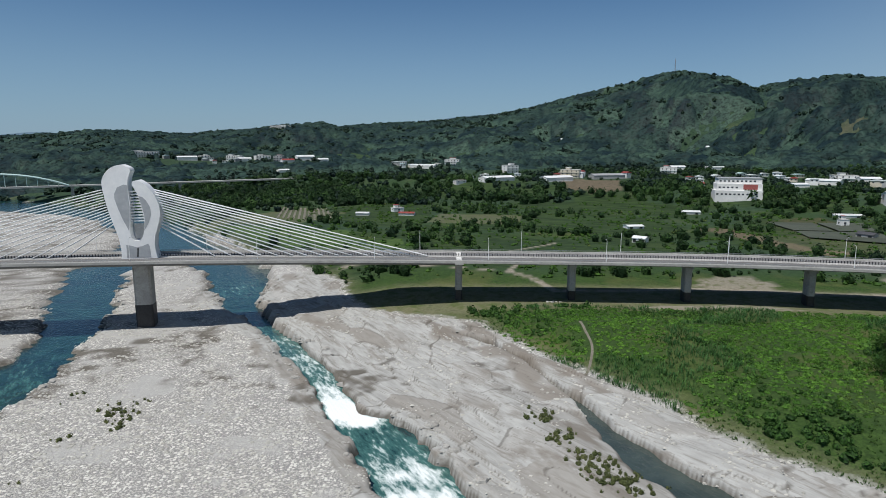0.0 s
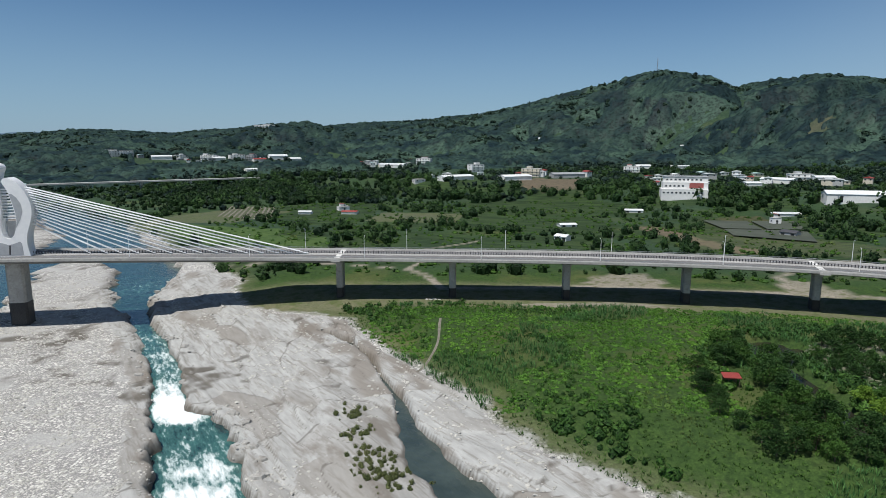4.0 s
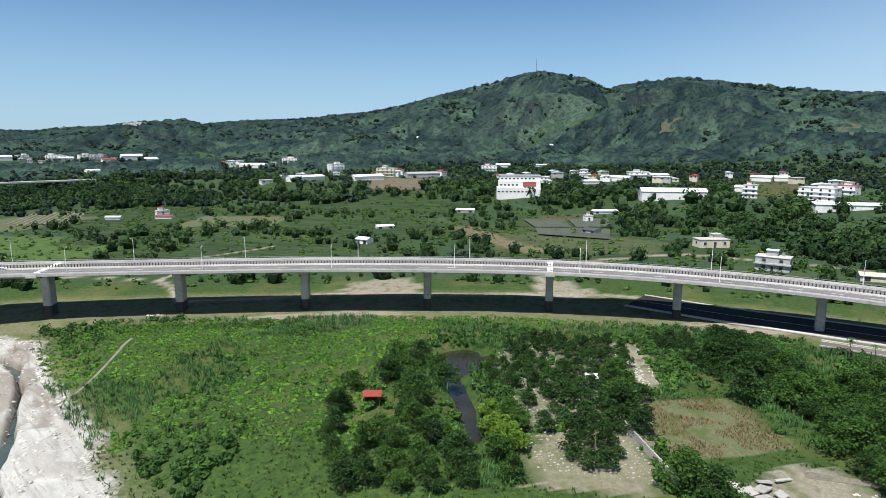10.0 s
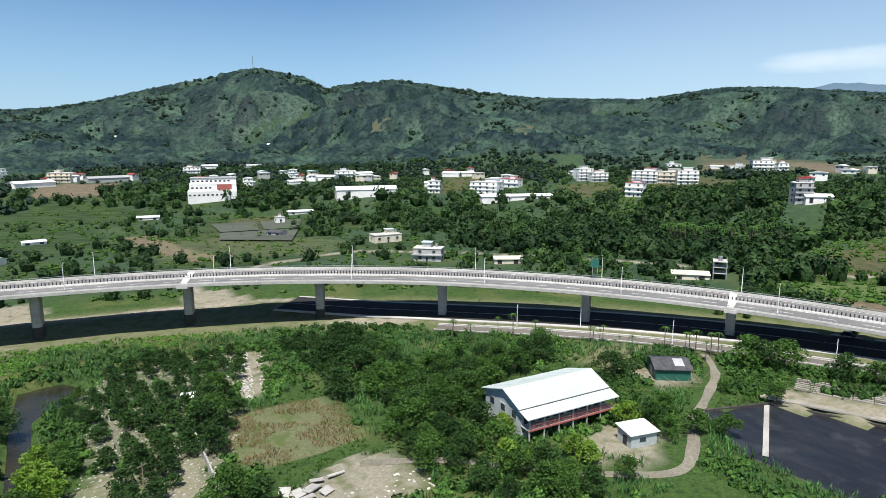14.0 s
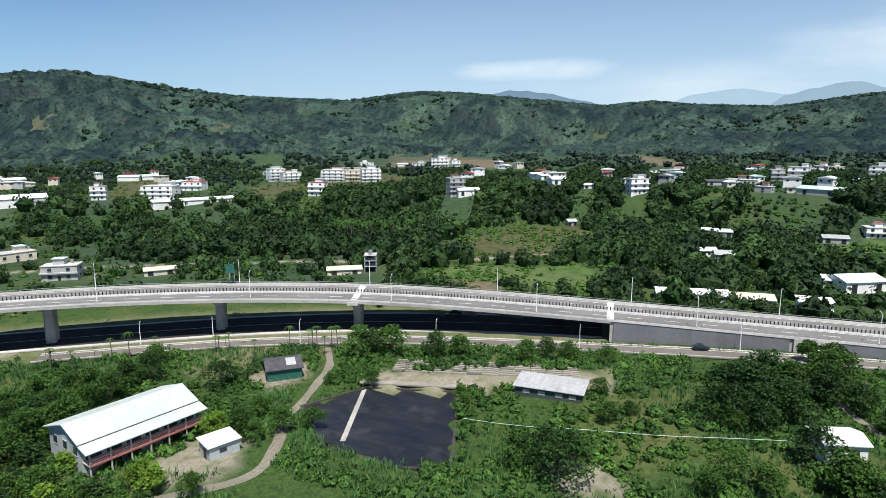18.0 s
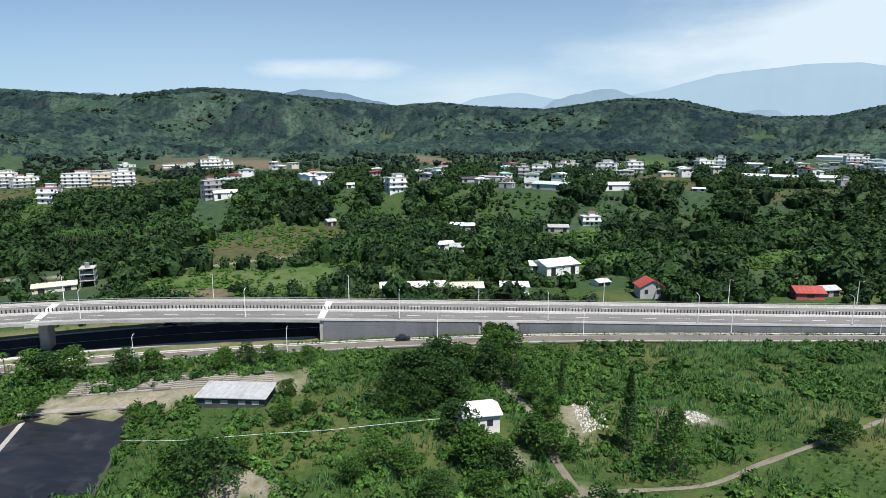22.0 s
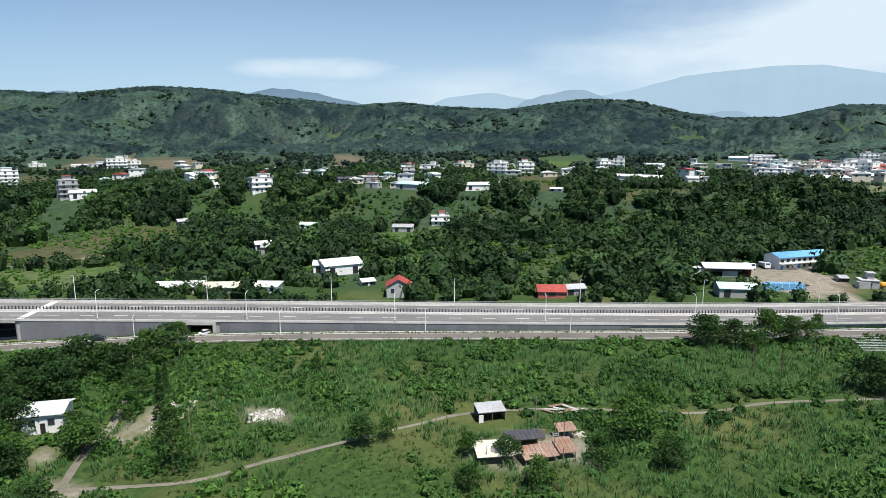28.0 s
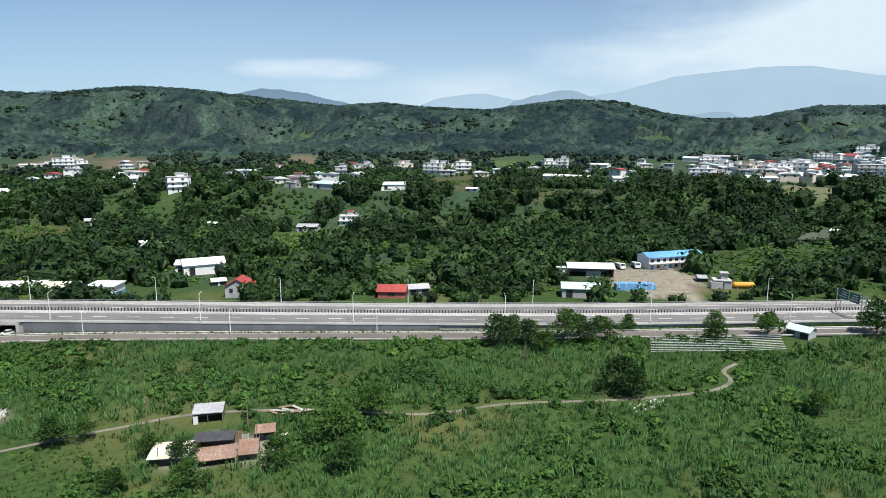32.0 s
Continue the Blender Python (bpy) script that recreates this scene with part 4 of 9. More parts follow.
# ---- water ----
def water_material(name, deep, shallow, foamy):
    m, t, b = material(name, 0.08, 0.0, 0.5)
    c = blend(t, stretch(t, grain(t, 0.12, 4.0), 0.35, 0.65), deep, shallow)
    ripple = grain(t, 0.7, 5.0, 0.6, squash=(0.5, 1.0, 1.0), turn=(0, 0, -1.05))
    if foamy:
        n = t.nodes.new("ShaderNodeAttribute")
        n.attribute_name = "foam"
        streak = grain(t, 0.60, 8.0, 0.70, squash=(0.32, 1.0, 1.0), turn=(0, 0, -1.05))
        f = stretch(t, calc(t, "ADD", streak, n.outputs["Fac"]), 0.80, 1.02)
        milky = stretch(t, calc(t, "ADD", streak, n.outputs["Fac"]), 0.62, 0.95, 0.0, 0.8)
        c = blend(t, milky, c, (0.11, 0.27, 0.235))
        c = blend(t, f, c, (0.80, 0.84, 0.84))
        t.links.new(stretch(t, f, 0, 1, 0.10, 0.7), b.inputs["Roughness"])
    t.links.new(c, b.inputs["Base Color"])
    relief(t, b, ripple, 0.6, 0.4)
    return m


MAT["river"] = water_material("river", (0.008, 0.028, 0.034), (0.020, 0.066, 0.066), True)
MAT["pool"] = water_material("pool", (0.035, 0.050, 0.045), (0.060, 0.080, 0.070), False)
MAT["pond"] = water_material("pond", (0.018, 0.017, 0.012), (0.030, 0.028, 0.020), False)
MAT["lined_pond"] = surface("lined_pond", (0.010, 0.011, 0.014), (0.022, 0.024, 0.030), 0.3, 0.42, fine=0.35, bump=0.25, depth=0.2, dirt=(0.040, 0.042, 0.046), squash=(1.0, 0.25, 1.0))
wx, wy = steps((-1500, -260, 40), (-260, -60, 2.5), (-60, 30, 1.2)), steps((60, 260, 1.2), (260, 700, 8), (700, 1100, 40))
WX, WY = np.meshgrid(wx, wy)
d, _, al = polydist(WX, WY, RAPIDS)
dw, _, _ = polydist(WX, WY, WEST)
centre = smooth(1.75 - d / width_at(al, RAPIDS))
foam = centre * np.interp(WY + 9 * (fbm(WX / 5, WY / 7, 3, 81) - 0.5), [60, 112, 117, 121, 126, 131, 138, 147, 150, 153, 159, 165, 176, 190, 204, 222, 240, 262, 275, 300, 330], [0.42, 0.46, 0.50, 0.34, 0.50, 0.36, 0.24, 0.26, 0.50, 0.74, 0.66, 0.46, 0.34, 0.36, 0.32, 0.27, 0.20, 0.04, 0.16, 0.2, 0.0])
foam = np.maximum(foam, smooth(1.2 - dw / 12) * np.interp(WY, [60, 150, 172, 190, 215, 330], [0.2, 0.22, 0.2, 0.12, 0.02, 0.02]))
WZ = water_level(WY) + 0.5 * np.clip(foam, 0, 0.4) * (fbm(WX / 2.2, WY / 3.0, 3, 80) - 0.4)
q = np.arange(WX.size).reshape(WX.shape)
wf = np.stack((q[:-1, :-1], q[:-1, 1:], q[1:, 1:], q[1:, :-1]), -1).reshape(-1, 4)
WZ = np.where(WX > -40, np.where((polydist(WX, WY, BANK)[1] < 0), -9.0, WZ), WZ)
water_me = mesh_of("river", np.stack((WX, WY, WZ), -1), wf, MAT["river"], True)
water_me.attributes.new("foam", "FLOAT", "POINT").data.foreach_set("value", foam.ravel().astype(np.float32))
tagged(new("water_river", water_me), "turquoise river with white rapids between rock banks", "water", kind="structure")


def pond(name, outline, z, mat, label):
    s = Shape()
    s.add([(x, y, z) for x, y in outline], [tuple(range(len(outline)))[::-1] if sum((outline[i - 1][0] - x) * (outline[i - 1][1] + y) for i, (x, y) in enumerate(outline)) > 0 else tuple(range(len(outline)))])
    return tagged(new(name, s.mesh(name, mat)), label, "water", kind="structure")


sx, sy = np.meshgrid(steps((-6, 68, 1.0)), steps((92, 214, 1.0)))
tagged(new("water_side_pool", mesh_of("side_pool", np.stack((sx, sy, np.full(sx.shape, -1.9)), -1), np.stack([np.arange(sx.size).reshape(sx.shape)[a:b or None, c:d or None] for a, b, c, d in ((0, -1, 0, -1), (0, -1, 1, 0), (1, 0, 1, 0), (1, 0, 0, -1))], -1).reshape(-1, 4)[(polydist(sx, sy, SIDE)[0] < 15)[:-1, :-1].ravel()], MAT["pool"], True)), "still grey-green side pool on the rock shelf", "water", kind="structure")
pond("water_pond", POND_A, 5.0, "pond", "dark brown farm pond among bushes")
pond("water_lined_pond", POND_B, 6.1, "lined_pond", "black lined fish pond")

# ---- the high road: cable-stayed bridge, viaduct, walled ramp ----
def sweep(profile, s0, s1, step=4.0):
    """A profile of (offset, height over the deck) drawn along the high road."""
    at = np.append(np.arange(s0, s1 - 0.01, step), s1)
    s = Shape()
    n = len(profile)
    vs = [beside(a, o, z) for a in at for o, z in profile]
    fs = [(i * n + k, i * n + (k + 1) % n, (i + 1) * n + (k + 1) % n, (i + 1) * n + k) for i in range(len(at) - 1) for k in range(n)]
    fs += [tuple(range(n - 1, -1, -1)), tuple(range((len(at) - 1) * n, len(at) * n))]
    return s.add(vs, fs)


def sheet(offsets, s0, s1, dz, step=4.0):
    """A thin raised band on the deck, between two offsets."""
    return sweep([(offsets[0], dz), (offsets[1], dz), (offsets[1], dz - 0.03), (offsets[0], dz - 0.03)], s0, s1, step)


def turn_at(s):
    i = min(max(int(round(s)), 0), len(axis_line) - 1)
    return math.degrees(math.atan2(head[i, 1], head[i, 0]))


PIERS = [station(x, y) for x, y in ((-111.8, 227.8), (8, 240), (52, 238), (96, 235), (141, 229), (184, 218.5), (224, 200), (260, 176), (295, 142), (320.5, 106))]
S_WEST = station(-400, 178)
bridge = thing("road_bridge", "pale concrete road bridge with white pylon and stay cables", "bridge")
ends = [S_WEST] + PIERS[1:] + [S_ABUT]
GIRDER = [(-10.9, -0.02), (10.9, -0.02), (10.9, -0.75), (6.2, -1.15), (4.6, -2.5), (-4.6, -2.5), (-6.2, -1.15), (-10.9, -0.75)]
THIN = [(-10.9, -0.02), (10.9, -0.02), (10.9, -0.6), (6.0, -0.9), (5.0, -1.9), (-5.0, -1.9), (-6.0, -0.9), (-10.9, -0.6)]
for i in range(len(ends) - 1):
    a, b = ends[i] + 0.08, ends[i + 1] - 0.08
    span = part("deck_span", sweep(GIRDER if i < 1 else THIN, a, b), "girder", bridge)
    part("road_surface", sheet((-9.6, 9.6), a, b, 0.03), "deck", span)
    for side_ in (-1, 1):
        o = 10.55 * side_
        part("parapet", sweep([(o - 0.35, 0), (o + 0.35, 0), (o + 0.25, 0.62), (o - 0.25, 0.62)], a, b), "pale_concrete", span)
        part("handrail", sweep([(o - 0.07, 1.02), (o + 0.07, 1.02), (o + 0.07, 1.14), (o - 0.07, 1.14)], a, b), "steel", span)
        part("fascia", sweep([(o + side_ * 0.36, -0.55), (o + side_ * 0.42, -0.55), (o + side_ * 0.42, 0.3), (o + side_ * 0.36, 0.3)], a, b), "concrete", span)
    part("median", sweep([(-0.5, 0.02), (0.5, 0.02), (0.3, 0.45), (-0.3, 0.45)], a, b), "pale_concrete", span)
    part("median_rail", sweep([(-0.08, 0.95), (0.08, 0.95), (0.08, 1.05), (-0.08, 1.05)], a, b), "steel", span)
    for o in (-8.9, -1.1, 1.1, 8.9):
        part("edge_line", sheet((o - 0.12, o + 0.12), a, b, 0.05), "paint_line", span)
# lane dashes, drawn as one worn set per carriageway
for o in (-5.0, 5.0):
    s = Shape()
    for a in range(int(S_WEST), len(axis_line) - 12, 10):
        q = sheet((o - 0.11, o + 0.11), a, a + 4, 0.05)
        s.add(q.v, q.f)
    tagged(part("lane_marking", s, "paint_line", bridge), kind="stuff")
# expansion joints
for st in (PIERS[1], PIERS[5], PIERS[9], S_ABUT):
    part("expansion_joint", sheet((-10.2, 10.2), st - 1.3, st + 1.3, 0.07, 1.3), "paint_line", bridge, "pale concrete joint strip")
# piers
for i, st in enumerate(PIERS):
    x, y, z = beside(st, 0)
    zb = ground_at(x, y) - 1.5
    m = pose(x, y, 0, 0, 0, turn_at(st))
    s = Shape()
    if i == 0:
        s.prism([(-3.1, -2.2), (-2.4, -2.9), (2.4, -2.9), (3.1, -2.2), (3.1, 2.2), (2.4, 2.9), (-2.4, 2.9), (-3.1, 2.2)], zb - 3, z - 2.45)
    else:
        top = z - 1.95
        s.prism([(-1.35, -2.2), (-0.9, -2.6), (0.9, -2.6), (1.35, -2.2), (1.35, 2.2), (0.9, 2.6), (-0.9, 2.6), (-1.35, 2.2)], zb, top - 1.1)
        s.side([(-1.36, top - 1.1), (1.36, top - 1.1), (1.5, top - 0.5), (1.5, top), (-1.5, top), (-1.5, top - 0.5)], -3.6, 3.6)
    p = part("pier", s, "concrete", bridge, m=m)
    if i < 7:
        zj = 4.8 if i == 0 else 7.5
        q = 1.03
        ring = [(-3.1, -2.2), (-2.4, -2.9), (2.4, -2.9), (3.1, -2.2), (3.1, 2.2), (2.4, 2.9), (-2.4, 2.9), (-3.1, 2.2)] if i == 0 else [(-1.35, -2.2), (-0.9, -2.6), (0.9, -2.6), (1.35, -2.2), (1.35, 2.2), (0.9, 2.6), (-0.9, 2.6), (-1.35, 2.2)]
        part("steel_jacket", Shape().prism([(a * q, b * q) for a, b in ring], zb - 2, zj), "dark_metal", p, "black protective steel jacket")
    if i in (1, 5, 9):
        part("pier_bracket", Shape().box(-1.7, 1.7, -11.2, -10.95, z - 1.0, z - 0.05), "pale_concrete", p)

# pylon: two curved white blades with cross bars in the gap, on a waisted foot
px_, py_, pz_ = beside(PIERS[0], 0)
pm = pose(px_, py_, pz_, 0, 0, turn_at(PIERS[0]))


def blade_line(rows, n=8):
    """A smooth outline through (x, z)."""
    return [tuple(p) for p in spline(rows, n / 10)[:, :2]]


K = 0.0737  # metres for one unit of the outline
def pyl(u, v):
    return ((u - 236) * K + 1.4 * min(1.0, (535 - v) / 220), (535 - v) * 0.0702)



left_out = [(150, 535), (150, 500), (146, 470), (135, 420), (118, 370), (100, 320), (86, 260), (76, 200), (70, 140), (78, 105), (96, 76), (120, 56), (150, 44), (178, 42)]
left_in = [(196, 56), (207, 72), (196, 100), (188, 140), (190, 190), (192, 250), (188, 320), (188, 380), (194, 415), (206, 434), (222, 442)]
right_in = [(222, 442), (238, 434), (250, 408), (256, 360), (250, 300), (240, 240), (228, 190), (214, 160), (207, 138), (218, 122)]
right_out = [(234, 122), (252, 132), (275, 152), (298, 184), (318, 226), (328, 270), (326, 320), (316, 372), (306, 420), (306, 470), (314, 510), (322, 535)]
outer = blade_line([pyl(*p) for p in left_out]) + blade_line([pyl(*p) for p in left_in], 6) + blade_line([pyl(*p) for p in right_in], 6)[1:] + blade_line([pyl(*p) for p in right_out])
pylon = part("pylon", Shape().side(outer, -2.6, 2.6), "white_paint", bridge, "white curved twin-blade pylon", pm)
# shade of the inset faces, painted as grey panels on the flat blade
shade_l = [(124, 190), (140, 158), (170, 144), (187, 146), (187, 200), (189, 260), (185, 330), (184, 385), (172, 360), (152, 320), (134, 260), (124, 220)]
shade_r = [(234, 205), (250, 208), (268, 228), (284, 262), (287, 300), (276, 340), (262, 372), (256, 384), (259, 350), (254, 300), (244, 248)]
foot_p = [(176, 528), (172, 460), (196, 464), (222, 474), (250, 466), (274, 456), (282, 470), (290, 528)]
for pts in (shade_l, shade_r, foot_p):
    part("inset_panel", Shape().side([pyl(*p) for p in pts], -2.66, -2.55), "shade_paint", pylon, "painted grey shade of an inset face")
# the slot's dark inside, put on as a dark plate
part("foot_slot", Shape().side([pyl(*p) for p in ((224, 526), (224, 476), (230, 476), (230, 526))], -2.72, -2.6), "dark_metal", pylon)
for k in range(11):
    v = 182 + k * 15.4
    xa, xb = pyl(189, v)[0], pyl(np.interp(v, [182, 240, 300, 345], [222, 240, 250, 256]), v)[0]
    part("cross_bar", Shape().box(xa, xb, -1.2, 1.2, pyl(0, v)[1] - 0.22, pyl(0, v)[1] + 0.22), "white_paint", pylon)
part("window_panel", Shape().box(pyl(190, 0)[0], pyl(254, 0)[0], 0.4, 0.6, pyl(0, 436)[1], pyl(0, 352)[1]), "steel", pylon, "glass and steel infill")
# stay cables, both ways from the pylon
s0 = PIERS[0]
for k in range(15):
    u = k / 14
    for way in (-1, 1):
        reach = 26 + 80 * u
        top_z = pz_ + 12.8 + 12.6 * u
        top_x = way * np.interp(13.2 + 13.2 * u, [12, 16, 20, 24, 28], [5.4, 6.5, 6.9, 6.6, 5.6] if way > 0 else [8.2, 9.6, 10.6, 11.6, 12.3])
        a = pm @ Vector((top_x, 0, top_z - pz_))
        b = Vector(beside(s0 + way * reach, 0, 0.4))
        for off in (-0.45, 0.45):
            w = Vector((0, off, 0))
            part("stay_cable", Shape().tube([a + w, b + w], 0.17, 5), "cable", bridge)

# walled ramp from the abutment eastwards
S_END = len(axis_line) - 6
S_PASS = station(360, -20)
ramp = thing("road_ramp", "grey walled embankment carrying the high road to the plain", "road", kind="structure")
for a, b in ((S_ABUT + 0.1, S_PASS - 4.2), (S_PASS - 4.2, S_PASS + 4.2), (S_PASS + 4.2, S_ABUT + 130), (S_ABUT + 130, S_ABUT + 260), (S_ABUT + 260, S_END)):
    seg = part("road_surface", sheet((-9.6, 9.6) if a < S_ABUT + 200 else (-9.6, 11.6), a, b, 0.03), "deck", ramp)
    passage = abs((a + b) / 2 - S_PASS) < 2
    low = -0.9 if passage else -9.0
    part("fill", sweep([(-10.4, 0), (10.9, 0), (10.9, low), (-10.4, low)], a, b), "concrete", ramp)
    for side_ in (-1, 1):
        o = 10.55 * side_
        part("parapet", sweep([(o - 0.3, 0), (o + 0.3, 0), (o + 0.22, 0.6), (o - 0.22, 0.6)], a, b), "pale_concrete", seg)
        part("handrail", sweep([(o - 0.06, 0.98), (o + 0.06, 0.98), (o + 0.06, 1.08), (o - 0.06, 1.08)], a, b), "steel", seg)
    part("median", sweep([(-0.5, 0.02), (0.5, 0.02), (0.3, 0.45), (-0.3, 0.45)], a, b), "pale_concrete", seg)
    part("median_rail", sweep([(-0.08, 0.95), (0.08, 0.95), (0.08, 1.05), (-0.08, 1.05)], a, b), "steel", seg)
    for o in (-8.9, -1.1, 1.1, 8.9):
        part("edge_line", sheet((o - 0.12, o + 0.12), a, b, 0.05), "paint_line", seg)
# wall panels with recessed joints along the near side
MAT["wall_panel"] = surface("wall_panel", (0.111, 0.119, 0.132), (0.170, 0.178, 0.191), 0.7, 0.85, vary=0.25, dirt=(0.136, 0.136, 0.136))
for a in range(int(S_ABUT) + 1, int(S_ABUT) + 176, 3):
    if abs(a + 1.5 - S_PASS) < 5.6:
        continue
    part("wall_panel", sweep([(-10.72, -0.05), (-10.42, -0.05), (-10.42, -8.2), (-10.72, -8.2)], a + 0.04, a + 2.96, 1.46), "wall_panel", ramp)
for w in (-4.6, 4.6):
    part("portal_pillar", sweep([(-10.95, 0.0), (-10.3, 0.0), (-10.3, -7), (-10.95, -7)], S_PASS + w - 0.5, S_PASS + w + 0.5, 1.0), "pale_concrete", ramp)
part("portal_lintel", sweep([(-10.95, -0.05), (-10.3, -0.05), (-10.3, -0.95), (-10.95, -0.95)], S_PASS - 4.1, S_PASS + 4.1, 2.0), "pale_concrete", ramp)
part("abutment", sweep([(-10.9, -0.8), (10.9, -0.8), (10.9, -9), (-10.9, -9)], S_ABUT - 0.4, S_ABUT + 0.05, 1.0), "pale_concrete", ramp)

# frontage road, kerb, and the asphalt road under the bridge
def band(line, half, dz, off=0.0, step=3.0):
    p = spline(line, step)
    h = np.gradient(p[:, :2], axis=0)
    h /= np.linalg.norm(h, axis=1)[:, None]
    nrm = np.stack((-h[:, 1], h[:, 0]), 1)
    s = Shape()
    vs = []
    for i in range(len(p)):
        for o, z in ((off - half, dz), (off + half, dz), (off + half, dz - 0.3), (off - half, dz - 0.3)):
            vs.append((p[i, 0] + nrm[i, 0] * o, p[i, 1] + nrm[i, 1] * o, p[i, 2] + z))
    fs = [(i * 4 + k, i * 4 + (k + 1) % 4, i * 4 + 4 + (k + 1) % 4, i * 4 + 4 + k) for i in range(len(p) - 1) for k in range(4)]
    return s.add(vs, fs + [(0, 1, 2, 3), tuple(len(vs) - 4 + k for k in (3, 2, 1, 0))])


front = tagged(new("road_frontage", band(FRONT, 3.2, 0.05).mesh("road_frontage", "old_road")), "narrow pale frontage road at the foot of the wall", "road", kind="structure")
part("road_line", band(FRONT, 0.12, 0.065, 2.7), "paint_line", front)
part("kerb", band(FRONT, 0.35, 0.25, 3.7), "pale_concrete", front)
part("verge_wall", band(FRONT, 0.25, 0.7, -4.0), "concrete", front)
under_road = tagged(new("road_under_bridge", band(UNDER, 9.0, 0.04).mesh("road_under_bridge", "asphalt")), "fresh black asphalt road under the bridge", "road", kind="structure")
part("kerb", band(UNDER, 0.9, 0.2, -9.8), "pale_concrete", under_road)
part("kerb", band(UNDER, 0.5, 0.2, 9.6), "pale_concrete", under_road)
part("road_line", band(UNDER, 0.1, 0.06, 0.0), "paint_line", under_road)

# street lamps on both sides of the deck
def lamp_mesh(h, arm):
    pole = Shape().tube([(0, 0, 0), (0, 0, 0.6), (0, 0, h)], [0.16, 0.12, 0.07], 6)
    base = Shape().box(-0.22, 0.22, -0.22, 0.22, 0, 0.35)
    armm = Shape().tube([(0, 0, h - 0.1), (0, arm * 0.5, h + 0.25), (0, arm, h + 0.3)], 0.05, 5)
    headm = Shape().box(-0.16, 0.16, arm - 0.1, arm + 0.75, h + 0.24, h + 0.36)
    return [("pole", pole.mesh("pole", "cable")), ("base", base.mesh("base", "concrete")), ("arm", armm.mesh("arm", "cable")), ("lamp_head", headm.mesh("lamp_head", "steel"))]


lamp_set = lamp_mesh(8.0, 1.6)


def street_lamp(s, side_, dz=0.6, off=10.6):
    x, y, z = beside(s, off * side_, dz)
    L = thing("street_lamp", "slim pale grey street lamp on the parapet", "street lamp", pose(x, y, z, 0, 0, turn_at(s) + (180 if side_ > 0 else 0)), "lamps along the high road")
    for n, me in lamp_set:
        part(n, me, "", L)


s = PIERS[0] - 131.5
while s < S_ABUT + 330:
    street_lamp(s, -1)
    s += 43.5
s = PIERS[0] - 100
while s < S_ABUT + 330:
    street_lamp(s, 1)
    s += 40.5
low_set = lamp_mesh(6.5, 1.2)
for st, off in ((S_ABUT - 92, -18.3), (S_ABUT - 50, -17.8), (S_ABUT - 8, -18.5), (S_ABUT + 34, -12.6), (S_ABUT + 76, -12.4), (S_ABUT + 118, -12.4), (S_ABUT + 160, -12.6), (S_ABUT - 140, -12), (S_ABUT - 120, -9)):
    x, y, z = beside(st, off)
    L = thing("street_lamp", "pale street lamp beside the frontage road", "street lamp", pose(x, y, ground_at(x, y), 0, 0, turn_at(st)), "lamps along the frontage road")
    for n, me in low_set:
        part(n, me, "", L)

# posts of the median and the parapets
post_me = Shape().box(-0.14, 0.14, -0.10, 0.10, 0, 1.0).mesh("post", "dark_metal")
rail_post = Shape().box(-0.05, 0.05, -0.06, 0.06, 0, 0.5).mesh("post", "steel")
joined = Shape()
count = 0
for k in range(int(S_WEST), S_END):
    x, y, z = beside(k, 0, 0.42)
    if k % 2 == 0 and PIERS[1] - 60 < k < S_ABUT + 110 and count < 290:
        part("median_post", post_me, "", bridge, m=pose(x, y, z, 0, 0, turn_at(k)))
        count += 1
    else:
        joined.box(x - 0.13, x + 0.13, y - 0.13, y + 0.13, z, z + 1.0)
tagged(part("median_screen", joined, "dark_metal", bridge), kind="stuff")
joined = Shape()
count = 0
for k in range(int(S_WEST), S_END, 3):
    for side_ in (-1, 1):
        x, y, z = beside(k, 10.55 * side_, 0.6)
        if side_ < 0 and PIERS[1] - 60 < k and count < 290:
            part("parapet_post", rail_post, "", bridge, m=pose(x, y, z, 0, 0, turn_at(k)))
            count += 1
        else:
            joined.box(x - 0.06, x + 0.06, y - 0.06, y + 0.06, z, z + 0.5)
tagged(part("parapet_railing", joined, "steel", bridge), kind="stuff")

# ---- houses and sheds ----
def wall_windows(parent, w, d, h, storeys, z0=0.0):
    """Window panes set in the front and side walls."""
    for k in range(storeys):
        zc = z0 + (k + 0.55) * (h / storeys)
        n = max(1, int(w / 5.2))
        for i in range(n):
            x = -w / 2 + (i + 0.5) * w / n
            win = part("window", Shape().box(x - 0.75, x + 0.75, -d / 2 - 0.06, -d / 2 + 0.1, zc - 0.7, zc + 0.7), "glass", parent)
            part("sill", Shape().box(x - 0.9, x + 0.9, -d / 2 - 0.18, -d / 2 - 0.02, zc - 0.86, zc - 0.72), "concrete", win)
        for sx in (-1, 1):
            part("window", Shape().box(sx * w / 2 - 0.06, sx * w / 2 + 0.06, -0.7, 0.7, zc - 0.65, zc + 0.65), "glass", parent)


COUNT = [0]
LABELS = {"flat": "{c} concrete house with flat roof and dark windows", "gable": "low {c} shed with sloping metal roof"}


